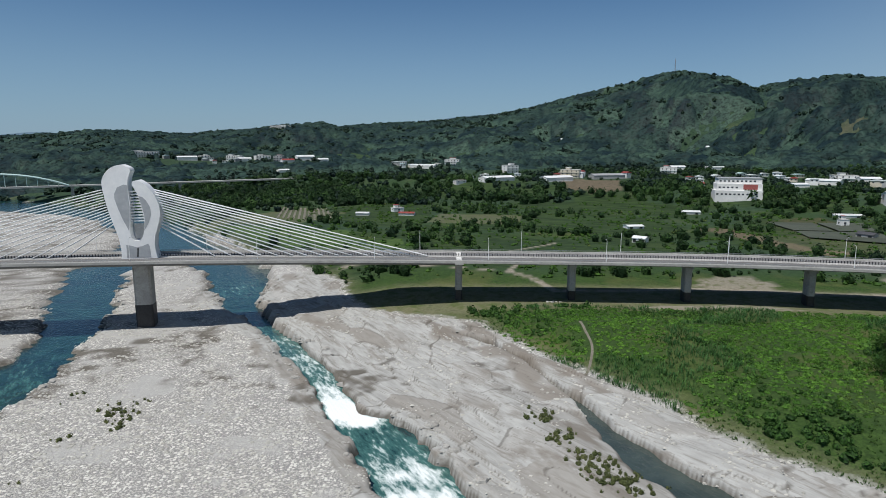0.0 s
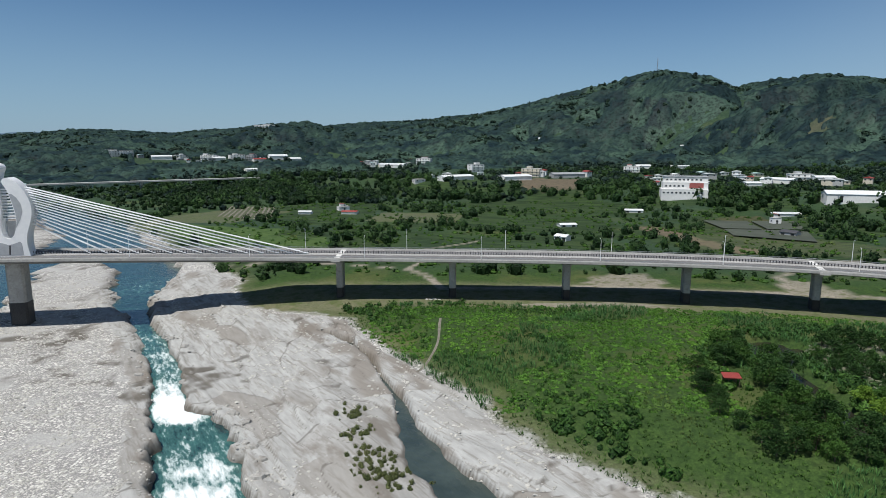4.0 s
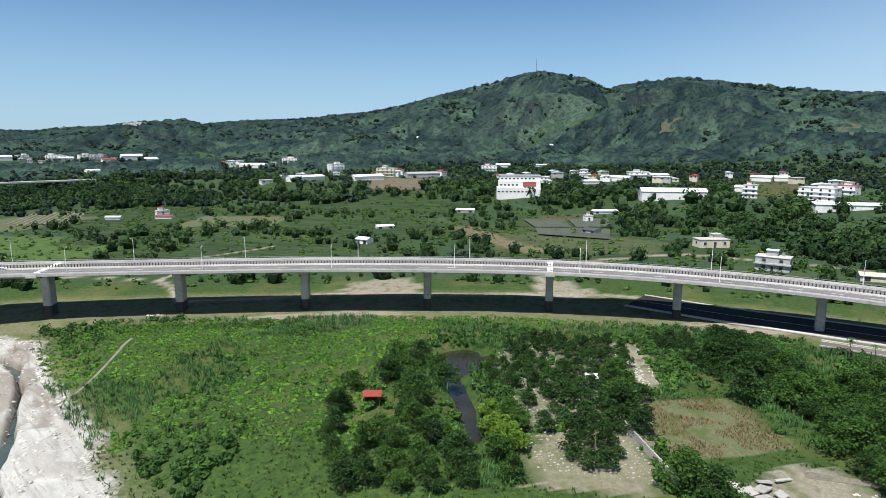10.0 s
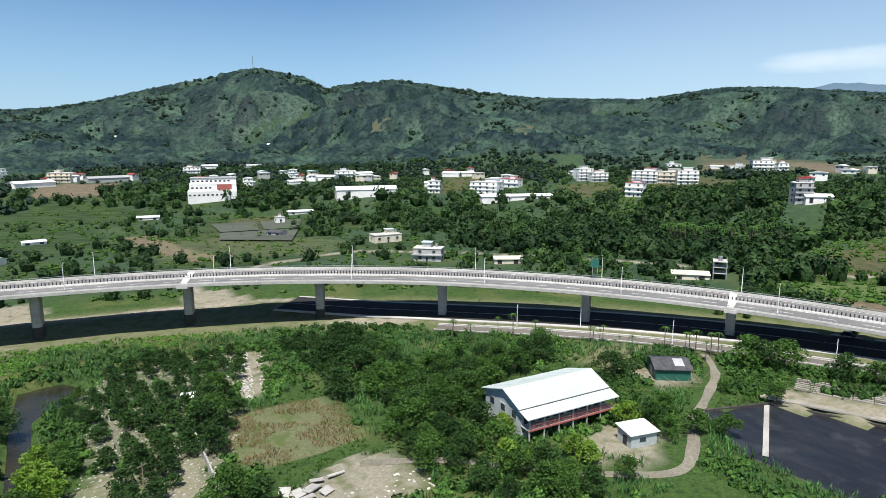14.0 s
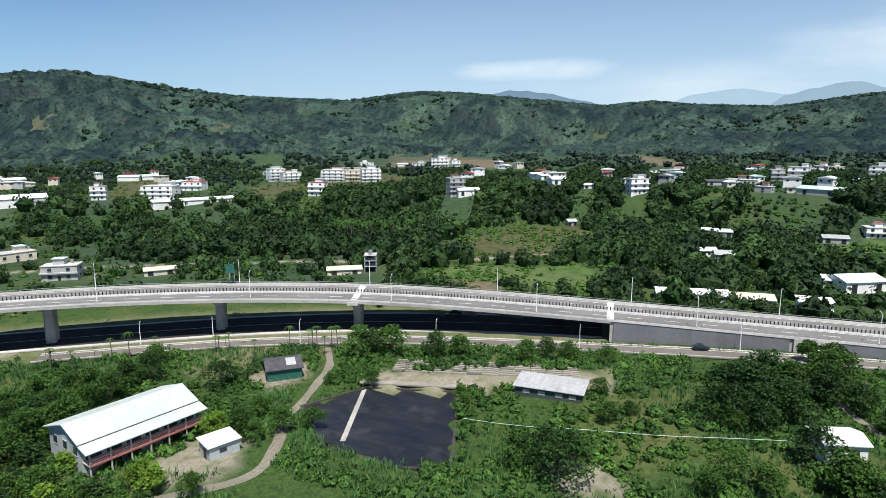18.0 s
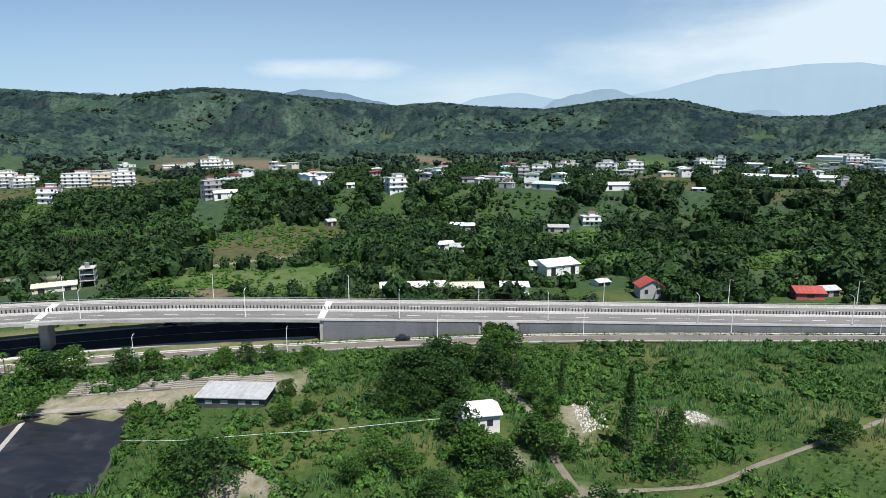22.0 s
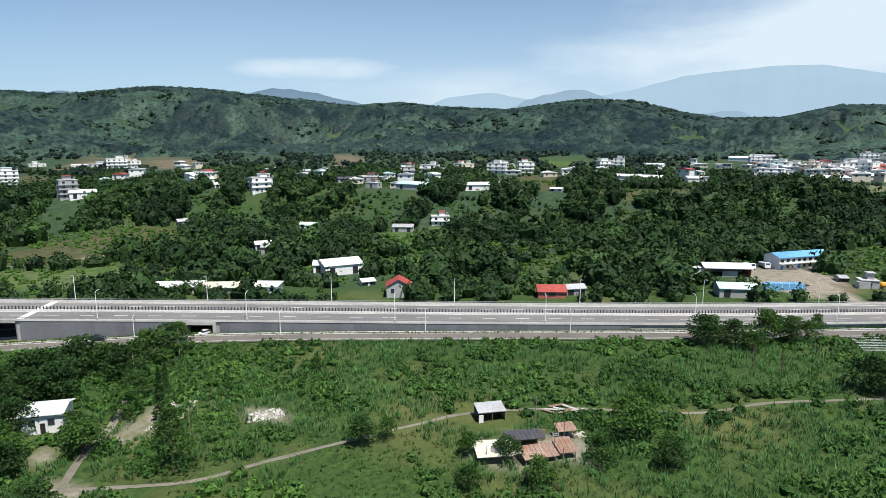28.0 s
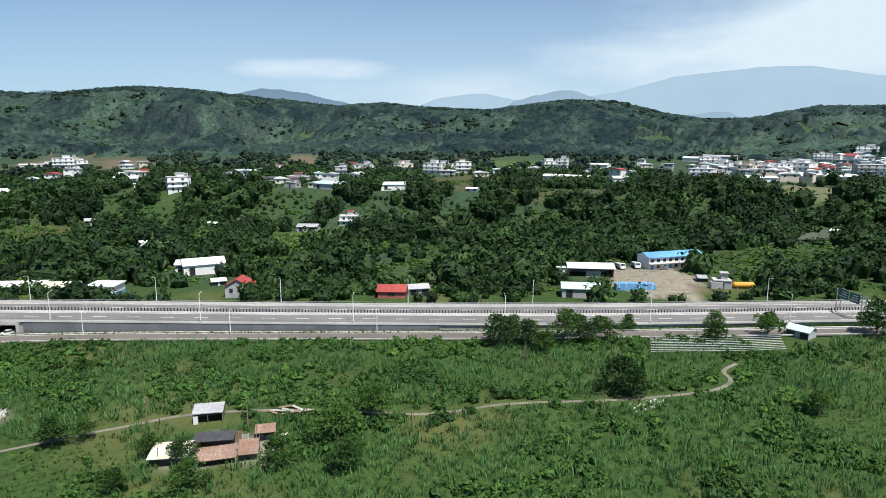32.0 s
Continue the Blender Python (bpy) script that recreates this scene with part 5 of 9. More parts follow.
def house(x, y, w, h, turn, style, tone, deep=None):
    COUNT[0] += 1
    rnd = random.Random(COUNT[0] * 7 + 3)
    w = max(w, 3.0)
    if math.hypot(x - 150, y + 20) > 420:
        h *= 0.82 if style == "flat" else 0.7
    d = deep or min(max(w * rnd.uniform(0.5, 0.85), 5.0), 16.0)
    z = ground_at(x, y)
    wall = {"white": "plaster_white", "cream": "plaster_cream", "grey": "plaster_grey", "red": "plaster_white", "dark": "plaster_grey", "teal": "plaster_grey", "blue": "plaster_white"}[tone]
    far = math.hypot(x - 150, y + 20) > 560
    m = pose(x, y, z, 0, 0, turn + rnd.choice((-22, -12, 10, 18, 25))) @ pose(0, d / 2, 0)
    name = {"flat": "house", "gable": "shed"}.get(style, "house")
    H = thing(name, LABELS.get(style, "{c} house").format(c=tone), name, m, "village houses" if far else "farm buildings")
    if style == "flat":
        st = max(1, round(h / 3.3))
        part("wall", Shape().box(-w / 2, w / 2, -d / 2, d / 2, -2.5, h), wall, H)
        part("roof", Shape().box(-w / 2 - 0.25, w / 2 + 0.25, -d / 2 - 0.25, d / 2 + 0.25, h, h + 0.22), "roof_red" if tone == "red" else "pale_concrete", H)
        for k in range(1, st):
            part("floor_band", Shape().box(-w / 2 - 0.5, w / 2 + 0.5, -d / 2 - 0.9, -d / 2 + 0.05, k * h / st - 0.12, k * h / st + 0.5), wall, H)
        wall_windows(H, w, d, h, st)
        part("door", Shape().box(-0.5, 0.5, -d / 2 - 0.08, -d / 2 + 0.1, 0, 2.1), "dark_metal", H)
        rw = w * rnd.uniform(0.25, 0.45)
        ro = rnd.uniform(-0.2, 0.2) * w
        hut = part("stair_house", Shape().box(ro - rw / 2, ro + rw / 2, -d * 0.1, d * 0.4, h + 0.22, h + 2.6), wall, H)
        part("stair_roof", Shape().box(ro - rw / 2 - 0.4, ro + rw / 2 + 0.4, -d * 0.1 - 0.5, d * 0.4 + 0.4, h + 2.6, h + 2.8), rnd.choice(("roof_white", "roof_teal", "roof_red", "roof_grey")), hut)
        if rnd.random() < 0.6:
            part("water_tank", Shape().tube([(ro + rw, d * 0.2, h + 0.2), (ro + rw, d * 0.2, h + 1.8)], 0.7, 8), "steel", H)
    else:
        eave = h * 0.72
        part("wall", Shape().side([(-w / 2, -2.5), (w / 2, -2.5), (w / 2, eave), (-w / 2, eave)], -d / 2, d / 2), wall, H)
        part("gable", Shape().add([(sx * w / 2, sy * d / 2 if sy else 0, h if not sy else eave) for sx in (-1, 1) for sy in (-1, 0, 1)], [(0, 1, 2), (5, 4, 3), (0, 3, 4, 1), (1, 4, 5, 2)]), wall, H)
        roof = {"white": "roof_white", "cream": "roof_cream", "grey": "roof_grey", "red": "roof_red", "dark": "roof_dark", "teal": "roof_teal", "blue": "roof_blue"}[tone]
        for sy in (-1, 1):
            o = 0.5
            k = (h - eave) / (d / 2)
            part("roof_slope", Shape().add([(sx * (w / 2 + 0.4), y_, z_ + dz) for dz in (0.02, 0.16) for sx in (-1, 1) for y_, z_ in ((0, h), (sy * (d / 2 + o), eave - o * k))], [(0, 1, 3, 2), (6, 7, 5, 4), (0, 4, 5, 1), (2, 3, 7, 6), (1, 5, 7, 3), (0, 2, 6, 4)]), roof, H)
        if not far:
            for sx in (-0.3, 0.3):
                # no hole in the wall: a dark plate paints the shade inside
                part("opening", Shape().box(sx * w - 1.1, sx * w + 1.1, -d / 2 - 0.05, -d / 2 + 0.1, 0.1, eave * 0.8), "dark_metal", H)
            n = max(2, int(w / 3))
            for i in range(n + 1):
                xx = -w / 2 + i * w / n
                k = (h - eave) / (d / 2)
                part("roof_rib", Shape().add([(xx + sx, y_, z_ + dz) for dz in (0.15, 0.21) for sx in (-0.06, 0.06) for y_, z_ in ((0, h), (-(d / 2 + 0.5), eave - 0.5 * k))], [(0, 1, 3, 2), (6, 7, 5, 4), (0, 4, 5, 1), (2, 3, 7, 6), (1, 5, 7, 3), (0, 2, 6, 4)]), roof, H)
    return H


house(-605, 1284, 58, 15.4, 25, "flat", "white")
house(-528, 1309, 40, 12.1, 22, "gable", "white")
house(-506, 1352, 20, 10.0, 21, "flat", "white")
house(-429, 1286, 21, 10.7, 18, "flat", "white")
house(-390, 1256, 25, 11.6, 17, "gable", "white")
house(-359, 1274, 30, 14.1, 16, "flat", "white")
house(-302, 1165, 16, 12.9, 15, "flat", "grey")
house(-275, 1139, 23, 10.5, 14, "gable", "red")
house(-251, 1177, 34, 14.0, 12, "gable", "white")
house(-217, 1167, 23, 10.8, 11, "gable", "white")
house(-242, 973, 18, 8.1, 14, "gable", "white")
house(-578, 2284, 74, 16.7, 14, "flat", "white")
house(-108, 1215, 22, 7.9, 5, "gable", "red")
house(-80, 1217, 24, 6.8, 4, "gable", "grey")
house(-29, 1027, 43, 10.5, 2, "gable", "white")
house(22, 1115, 26, 13.4, -1, "flat", "white")
house(73, 739, 42, 8.8, 5, "gable", "white")
house(106, 896, 20, 13.1, 2, "flat", "white")
house(143, 732, 38, 9.5, 0, "gable", "white")
house(164, 782, 23, 12.5, -2, "flat", "cream")
house(211, 767, 42, 9.3, -6, "gable", "grey")
house(311, 841, 21, 9.2, -12, "flat", "white")
house(348, 903, 21, 8.3, -13, "gable", "white")
house(410, 919, 34, 5.2, -17, "gable", "white")
house(378, 642, 17, 6.3, -21, "gable", "white")
house(414, 667, 33, 8.7, -23, "gable", "white")
house(462, 701, 25, 8.6, -25, "flat", "white")
house(477, 680, 21, 9.1, -27, "gable", "white")
house(380, 477, 52, 12.9, -27, "gable", "white")
house(442, 469, 11, 13.4, -33, "flat", "white")
house(554, 609, 21, 8.8, -35, "gable", "white")
house(576, 605, 17, 8.2, -36, "gable", "white")
house(454, 411, 24, 15.1, -38, "flat", "white")
house(526, 466, 18, 9.9, -40, "flat", "red")
house(462, 376, 59, 6.3, -41, "gable", "white")
house(649, 486, 18, 12.9, -47, "flat", "white")
house(626, 442, 17, 10.2, -48, "flat", "white")
house(530, 319, 14, 13.3, -51, "flat", "red")
house(624, 385, 23, 14.1, -52, "flat", "white")
house(635, 368, 23, 12.8, -54, "flat", "cream")
house(635, 346, 18, 14.8, -55, "flat", "white")
house(819, 497, 18, 4.1, -54, "flat", "white")
house(796, 369, 21, 13.2, -61, "flat", "white")
house(810, 431, 16, 5.1, -58, "gable", "white")
house(811, 411, 16, 4.9, -59, "flat", "white")
house(469, 518, 12, 8.1, -29, "gable", "white")
house(625, 460, 17, 15.1, -43, "flat", "white")
house(656, 469, 16, 7.9, -44, "flat", "white")
house(543, 198, 11, 15.0, -59, "flat", "grey")
house(546, 190, 16, 8.1, -60, "gable", "white")
house(811, 369, 10, 12.5, -58, "flat", "cream")
house(803, 351, 11, 9.5, -59, "flat", "white")
house(675, 187, 22, 6.6, -67, "gable", "white")
house(621, 150, 17, 8.1, -69, "gable", "white")
house(598, 120, 10, 5.0, -71, "gable", "white")
house(590, 90, 16, 10.3, -74, "flat", "white")
house(741, 91, 18, 5.2, -78, "flat", "white")
house(649, 44, 14, 5.6, -82, "gable", "dark")
house(611, 12, 10, 4.6, -85, "flat", "grey")
house(703, 9, 10, 10.5, -86, "flat", "grey")
house(716, -4, 15, 12.0, -88, "flat", "white")
house(604, -18, 24, 7.3, -89, "gable", "teal")
house(783, -19, 14, 8.2, -89, "flat", "white")
house(750, -59, 18, 11.2, -93, "flat", "white")
house(610, -67, 27, 7.0, -95, "gable", "white")
house(695, -168, 19, 6.7, -95, "gable", "white")
house(691, -186, 20, 6.6, -97, "gable", "white")
house(696, -222, 19, 6.6, -101, "gable", "white")
house(667, -222, 10, 4.9, -101, "flat", "grey")
house(764, -85, 14, 11.5, -86, "flat", "white")
house(778, -67, 14, 8.6, -84, "flat", "white")
house(862, -163, 21, 7.2, -93, "flat", "white")
house(879, -207, 21, 5.4, -97, "gable", "white")
house(773, -29, 13, 8.7, -80, "flat", "cream")
house(663, 176, 20, 6.8, -57, "gable", "white")
house(587, 83, 13, 12.4, -62, "flat", "white")
house(658, 27, 16, 4.5, -72, "flat", "grey")
house(616, -116, 8, 3.1, -88, "gable", "white")
house(1031, -329, 28, 8.6, -104, "gable", "white")
house(960, -334, 22, 10.5, -105, "flat", "white")
house(758, -291, 19, 8.6, -106, "flat", "grey")
house(857, -336, 16, 9.0, -108, "flat", "white")
house(845, -348, 14, 12.0, -109, "flat", "cream")
house(874, -379, 24, 9.1, -110, "gable", "white")
house(832, -383, 21, 13.8, -112, "flat", "white")
house(739, -327, 28, 6.4, -110, "gable", "white")
house(744, -284, 18, 10.3, -101, "flat", "white")
house(847, -321, 15, 11.6, -102, "flat", "white")
house(802, -330, 15, 11.3, -104, "flat", "cream")
house(840, -359, 16, 8.6, -106, "flat", "white")
house(829, -372, 12, 12.7, -107, "flat", "white")
house(875, -402, 22, 12.4, -108, "flat", "white")
house(767, -389, 44, 8.0, -110, "gable", "white")
house(820, -440, 23, 14.2, -113, "flat", "grey")
house(1078, -517, 21, 11.6, -111, "gable", "red")
house(1114, -556, 25, 12.0, -112, "flat", "white")
house(1078, -370, 37, 9.8, -102, "gable", "grey")
house(1071, -489, 21, 11.6, -110, "flat", "white")
house(850, -171, 11, 11.7, -89, "flat", "white")
house(-65, 516, 11, 3.9, 7, "gable", "white")
house(-36, 547, 10, 4.1, 4, "flat", "white")
house(-28, 516, 13, 3.9, 3, "gable", "red")
house(213, 519, 16, 3.9, -22, "gable", "white")
house(140, 434, 12, 3.3, -18, "gable", "white")
house(121, 370, 8, 3.9, -18, "gable", "white")
house(320, 476, 21, 4.0, -34, "gable", "white")
house(266, 380, 10, 4.0, -35, "gable", "dark")
house(313, 315, 17, 4.4, -29, "flat", "cream")
house(301, 253, 14, 6.2, -33, "flat", "grey")
house(330, 226, 13, 3.3, -41, "gable", "cream")
house(372, 156, 15, 3.2, -57, "gable", "cream")
house(289, 434, 6, 6.0, -19, "flat", "white")
house(473, 22, 8, 4.1, -81, "gable", "white")
house(464, 11, 14, 5.0, -83, "gable", "grey")
house(538, 24, 9, 4.6, -82, "gable", "teal")
house(546, -29, 12, 4.1, -90, "gable", "grey")
house(565, -48, 11, 5.5, -93, "flat", "white")
house(430, -29, 11, 4.8, -91, "gable", "white")
house(537, 111, 6, 4.4, -69, "gable", "grey")
house(415, -130, 7, 3.5, -91, "gable", "grey")
house(429, -37, 16, 5.9, -69, "gable", "white")
house(413, -53, 5, 2.4, -71, "gable", "white")
house(424, -186, 13, 4.7, -104, "gable", "teal")
house(547, 33, 8, 3.6, -65, "gable", "white")
house(460, -233, 3, 2.3, -112, "gable", "grey")
house(606, -335, 8, 4.4, -111, "gable", "white")
house(450, -238, 6, 3.0, -103, "flat", "grey")
house(392, -245, 6, 3.1, -109, "gable", "teal")


def small_house(x, y, rnd):
    """A small village house: walls, roof, windows and a door."""
    w, d, h = rnd.uniform(7, 14), rnd.uniform(6, 9), rnd.choice((3.4, 3.4, 4.2, 6.4, 6.6))
    z = ground_at(x, y)
    face = math.degrees(math.atan2(x - 180, -(y - 20)))
    wall = rnd.choice(("plaster_white", "plaster_white", "plaster_white", "plaster_cream", "plaster_grey"))
    roof = rnd.choice(("roof_white", "roof_white", "roof_white", "roof_teal", "roof_grey", "roof_red", "pale_concrete"))
    H = thing("house", "small %s village house with a %s roof" % ({"plaster_white": "white", "plaster_cream": "cream", "plaster_grey": "grey"}[wall], {"roof_white": "white metal", "roof_teal": "pale green metal", "roof_grey": "grey metal", "roof_red": "red", "pale_concrete": "flat concrete"}[roof]), "house", pose(x, y, z, 0, 0, 180 + face + rnd.uniform(-40, 40)), "village houses")
    part("wall", Shape().box(-w / 2, w / 2, -d / 2, d / 2, -2.5, h), wall, H)
    rise = 0.3 if roof == "pale_concrete" else rnd.uniform(0.9, 1.6)
    part("roof", Shape().side([(-w / 2 - 0.5, h), (w / 2 + 0.5, h), (w / 2 + 0.5, h + 0.25), (0, h + rise), (-w / 2 - 0.5, h + 0.25)], -d / 2 - 0.6, d / 2 + 0.6), roof, H)
    for k in (-0.27, 0.27):
        for sy in (-1,):
            part("window", Shape().box(k * w - 0.8, k * w + 0.8, sy * d / 2 - 0.07, sy * d / 2 + 0.07, h - 2.2, h - 0.8), "glass", H)


VILLAGE = ((-75, 1119), (-29, 1078), (69, 805), (139, 823), (212, 801), (294, 751), (377, 784), (401, 701), (441, 631), (496, 652), (570, 645), (550, 502), (684, 518), (701, 424), (661, 284), (815, 294), (678, 190), (724, 175), (728, 126), (678, 57), (654, 14), (772, 12), (650, -38), (706, -88), (745, -163), (755, -201), (916, -355), (771, -319), (-573, 1338), (-261, 1344), (28, 1107), (301, 637), (410, 755), (900, -280), (840, -330), (-420, 1290), (-340, 1276), (-300, 1245), (-470, 1310), (-395, 1262), (60, 770), (560, 560))
rnd_ = random.Random(11)
for vx, vy in VILLAGE:
    for _ in range(3):
        small_house(vx + rnd_.uniform(-38, 38), vy + rnd_.uniform(-38, 38), rnd_)
# the town where the eastern valley opens
TOWN = [(740, -285), (872, -270), (1110, -540), (1000, -600), (756, -420)]
for k in range(400):
    tx, ty = rnd_.uniform(740, 1110), rnd_.uniform(-600, -270)
    if bool(inside(np.array([tx]), np.array([ty]), TOWN)[0]) and rnd_.random() < 0.5:
        small_house(tx, ty, rnd_)

# ---- single buildings and farm things ----
def slab_roof(w, d, z_front, z_back, over=0.4, thick=0.14):
    """A roof sheet that slopes from back to front."""
    x0, x1, y0, y1 = -w / 2 - over, w / 2 + over, -d / 2 - over, d / 2 + over
    return Shape().add([(x, y, z + dz) for dz in (0, thick) for x, y, z in ((x0, y0, z_front), (x1, y0, z_front), (x1, y1, z_back), (x0, y1, z_back))],
                       [(3, 2, 1, 0), (4, 5, 6, 7), (0, 1, 5, 4), (1, 2, 6, 5), (2, 3, 7, 6), (3, 0, 4, 7)])


def gable_roof(parent, w, d, eave, ridge, mat, over=0.5, ribs=0):
    k = (ridge - eave) / (d / 2)
    for sy in (-1, 1):
        y1, z1 = sy * (d / 2 + over), eave - over * k
        s = part("roof_slope", Shape().add([(sx * (w / 2 + over), y_, z_ + dz) for dz in (0.02, 0.18) for sx in (-1, 1) for y_, z_ in ((0, ridge), (y1, z1))], [(0, 1, 3, 2), (6, 7, 5, 4), (0, 4, 5, 1), (2, 3, 7, 6), (1, 5, 7, 3), (0, 2, 6, 4)]), mat, parent)
        for i in range(ribs):
            x = -w / 2 + (i + 0.5) * w / ribs
            part("roof_rib", Shape().add([(x + sx, y_, z_ + dz) for dz in (0.17, 0.23) for sx in (-0.05, 0.05) for y_, z_ in ((0, ridge), (y1, z1))], [(0, 1, 3, 2), (6, 7, 5, 4), (0, 4, 5, 1), (2, 3, 7, 6), (1, 5, 7, 3), (0, 2, 6, 4)]), mat, s)


def gable_ends(parent, w, d, eave, ridge, mat):
    part("gable", Shape().add([(sx * w / 2, y, z) for sx in (-1, 1) for y, z in ((-d / 2, eave), (0, ridge), (d / 2, eave))], [(0, 1, 2), (5, 4, 3), (0, 3, 4, 1), (1, 4, 5, 2), (0, 2, 5, 3)]), mat, parent)


# big barn-like farmhouse with a gallery
gz = ground_at(232, 92)
MAT["barn_roof"] = surface("barn_roof", (0.43, 0.485, 0.47), (0.52, 0.575, 0.56), 0.4, 0.6, 0.0, dirt=(0.44, 0.48, 0.46), bump=0.1)
barn = thing("farmhouse", "two-storey grey-green farmhouse with white metal roof and gallery", "house", pose(232.4, 92.3, gz, 0, 0, -4.5))
MAT["barn_wall"] = surface("barn_wall", (0.340, 0.383, 0.391), (0.442, 0.484, 0.484), 0.6, 0.85, dirt=(0.255, 0.272, 0.264))
part("wall", Shape().box(-11.2, 11.2, -5.4, 7.6, -1, 5.9).box(-11.2, 11.2, -5.4, 7.6, 5.9, 6.1), "barn_wall", barn)
part("gable", Shape().add([(sx * 11.2, y, z) for sx in (-1, 1) for y, z in ((-5.4, 6.1), (0.2, 8.5), (7.6, 6.1))], [(0, 1, 2), (5, 4, 3), (0, 3, 4, 1), (1, 4, 5, 2), (0, 2, 5, 3)]), "barn_wall", barn)
for name, y0, z0, y1, z1 in (("roof_slope", 0.2, 8.65, 8.4, 6.0), ("roof_slope", 0.2, 8.65, -5.6, 6.35), ("roof_apron", -5.45, 6.22, -8.6, 5.35)):
    rs = part(name, Shape().add([(sx, y, z + dz) for dz in (0, 0.16) for sx in (-11.9, 11.9) for y, z in ((y0, z0), (y1, z1))], [(0, 1, 3, 2), (6, 7, 5, 4), (0, 4, 5, 1), (2, 3, 7, 6), (1, 5, 7, 3), (0, 2, 6, 4)]), "barn_roof", barn)
    for i in range(14):
        x = -11.5 + i * 1.77
        part("roof_rib", Shape().add([(x + sx, y, z + dz) for dz in (0.15, 0.20) for sx in (-0.04, 0.04) for y, z in ((y0, z0), (y1, z1))], [(0, 1, 3, 2), (6, 7, 5, 4), (0, 4, 5, 1), (2, 3, 7, 6), (1, 5, 7, 3), (0, 2, 6, 4)]), "barn_roof", rs)
part("gutter", Shape().box(-11.9, 11.9, -5.75, -5.5, 6.25, 6.42), "dark_metal", barn)
part("gallery_floor", Shape().box(-11.2, 11.2, -8.1, -5.4, 2.75, 2.98), "pale_concrete", barn)
part("gallery_edge", Shape().box(-11.2, 11.2, -8.2, -8.1, 2.7, 3.05), "plaster_red", barn, "dark red gallery edge")
part("handrail", Shape().box(-11.2, 11.2, -8.14, -8.06, 3.85, 3.95).box(-11.2, 11.2, -8.12, -8.08, 3.4, 3.46), "plaster_red", barn)
for i in range(19):
    x = -11.1 + i * 1.233
    part("baluster", Shape().box(x - 0.03, x + 0.03, -8.13, -8.07, 3.05, 3.9), "plaster_red", barn)
for i in range(7):
    x = -11.0 + i * 3.67
    part("post", Shape().box(x - 0.12, x + 0.12, -8.05, -7.8, 0, 5.5), "pale_concrete", barn)
for i in range(6):
    x = -9.2 + i * 3.67
    # gallery openings: dark plates on the wall paint the unlit rooms behind
    part("opening", Shape().box(x - 1.35, x + 1.35, -5.5, -5.35, 3.1, 5.3), "dark_metal", barn)
    dr = part("shutter" if i in (0, 3) else "garage_door", Shape().box(x - 1.2, x + 1.2, -5.5, -5.35, 0.1, 2.4), "plaster_grey" if i in (0, 3) else "dark_metal", barn)
for y in (-3.0, 1.0, 5.0):
    win = part("window", Shape().box(-11.28, -11.1, y - 0.7, y + 0.7, 3.6, 5.2), "glass", barn)
    part("window_frame", Shape().box(-11.32, -11.2, y - 0.82, y + 0.82, 3.48, 3.6).box(-11.32, -11.2, y - 0.82, y + 0.82, 5.2, 5.32), "pale_concrete", win)
# small outhouse beside it
out = thing("outhouse", "small pale green block shed with white sloping roof", "shed", pose(239.6, 74.6, ground_at(240, 75), 0, 0, -14))
part("wall", Shape().box(-3.0, 3.0, -2.2, 2.2, -1, 2.7), "barn_wall", out)
part("roof", slab_roof(6.0, 4.4, 2.75, 3.2), "roof_white", out)
part("door", Shape().box(-3.06, -2.9, -0.9, 0.3, 0, 2.0), "dark_metal", out)
part("window", Shape().box(-1.0, 0.4, -2.26, -2.1, 1.1, 1.9), "glass", out)
# red-roofed shelter in the reeds
sh = thing("shelter", "small open shelter with a red sheet roof among reeds", "shelter", pose(116, 138.5, ground_at(116, 138), 0, 0, -8))
part("roof", slab_roof(3.6, 2.1, 2.55, 3.0, 0.25, 0.12), "roof_red", sh)
for x in (-1.65, 1.65):
    for y in (-0.9, 0.9):
        part("post", Shape().tube([(x, y, -0.3), (x, y, 2.6)], 0.06, 5), "timber", sh)
part("back_board", Shape().box(-1.7, 1.7, 0.9, 1.0, 0.4, 2.6), "timber", sh)
for i in range(5):
    x = -1.6 + 0.8 * i
    part("roof_rib", Shape().add([(x + sx, y, z) for sx in (-0.04, 0.04) for y, z in ((-1.3, 2.64), (1.3, 3.10), (1.3, 3.16), (-1.3, 2.70))], [(0, 1, 2, 3), (7, 6, 5, 4), (0, 4, 5, 1), (2, 6, 7, 3), (1, 5, 6, 2), (3, 7, 4, 0)]), "roof_red", sh)
# white pump cabin in the orchard
cab = thing("pump_cabin", "small white pump cabin with a concrete apron in the orchard", "shed", pose(168.5, 141, ground_at(168, 141), 0, 0, -20))
part("wall", Shape().box(-1.3, 1.3, -1.2, 1.2, -0.5, 2.3), "plaster_white", cab)
part("roof", slab_roof(2.6, 2.4, 2.32, 2.5, 0.25), "roof_white", cab)
part("door", Shape().box(-0.4, 0.4, -1.26, -1.1, 0, 1.9), "dark_metal", cab)
part("apron", Shape().box(-6.0, -1.4, -1.8, 0.6, -0.4, 0.12), "pale_concrete", cab)
# long grey garden wall
gw = thing("garden_wall", "long weathered grey concrete garden wall", "wall", kind="structure")
for i in range(9):
    x0, y0 = 166.4 - 0.1 * i, 123 - 3.1 * i
    part("wall_panel", Shape().box(-0.14, 0.14, -1.5, 1.5, -0.5, 1.7), "concrete", gw, m=pose(x0, y0, ground_at(x0, y0), 0, 0, -2))
    part("post", Shape().box(-0.2, 0.2, -0.15, 0.15, -0.5, 1.85), "concrete", gw, m=pose(x0, y0 + 1.55, ground_at(x0, y0), 0, 0, -2))
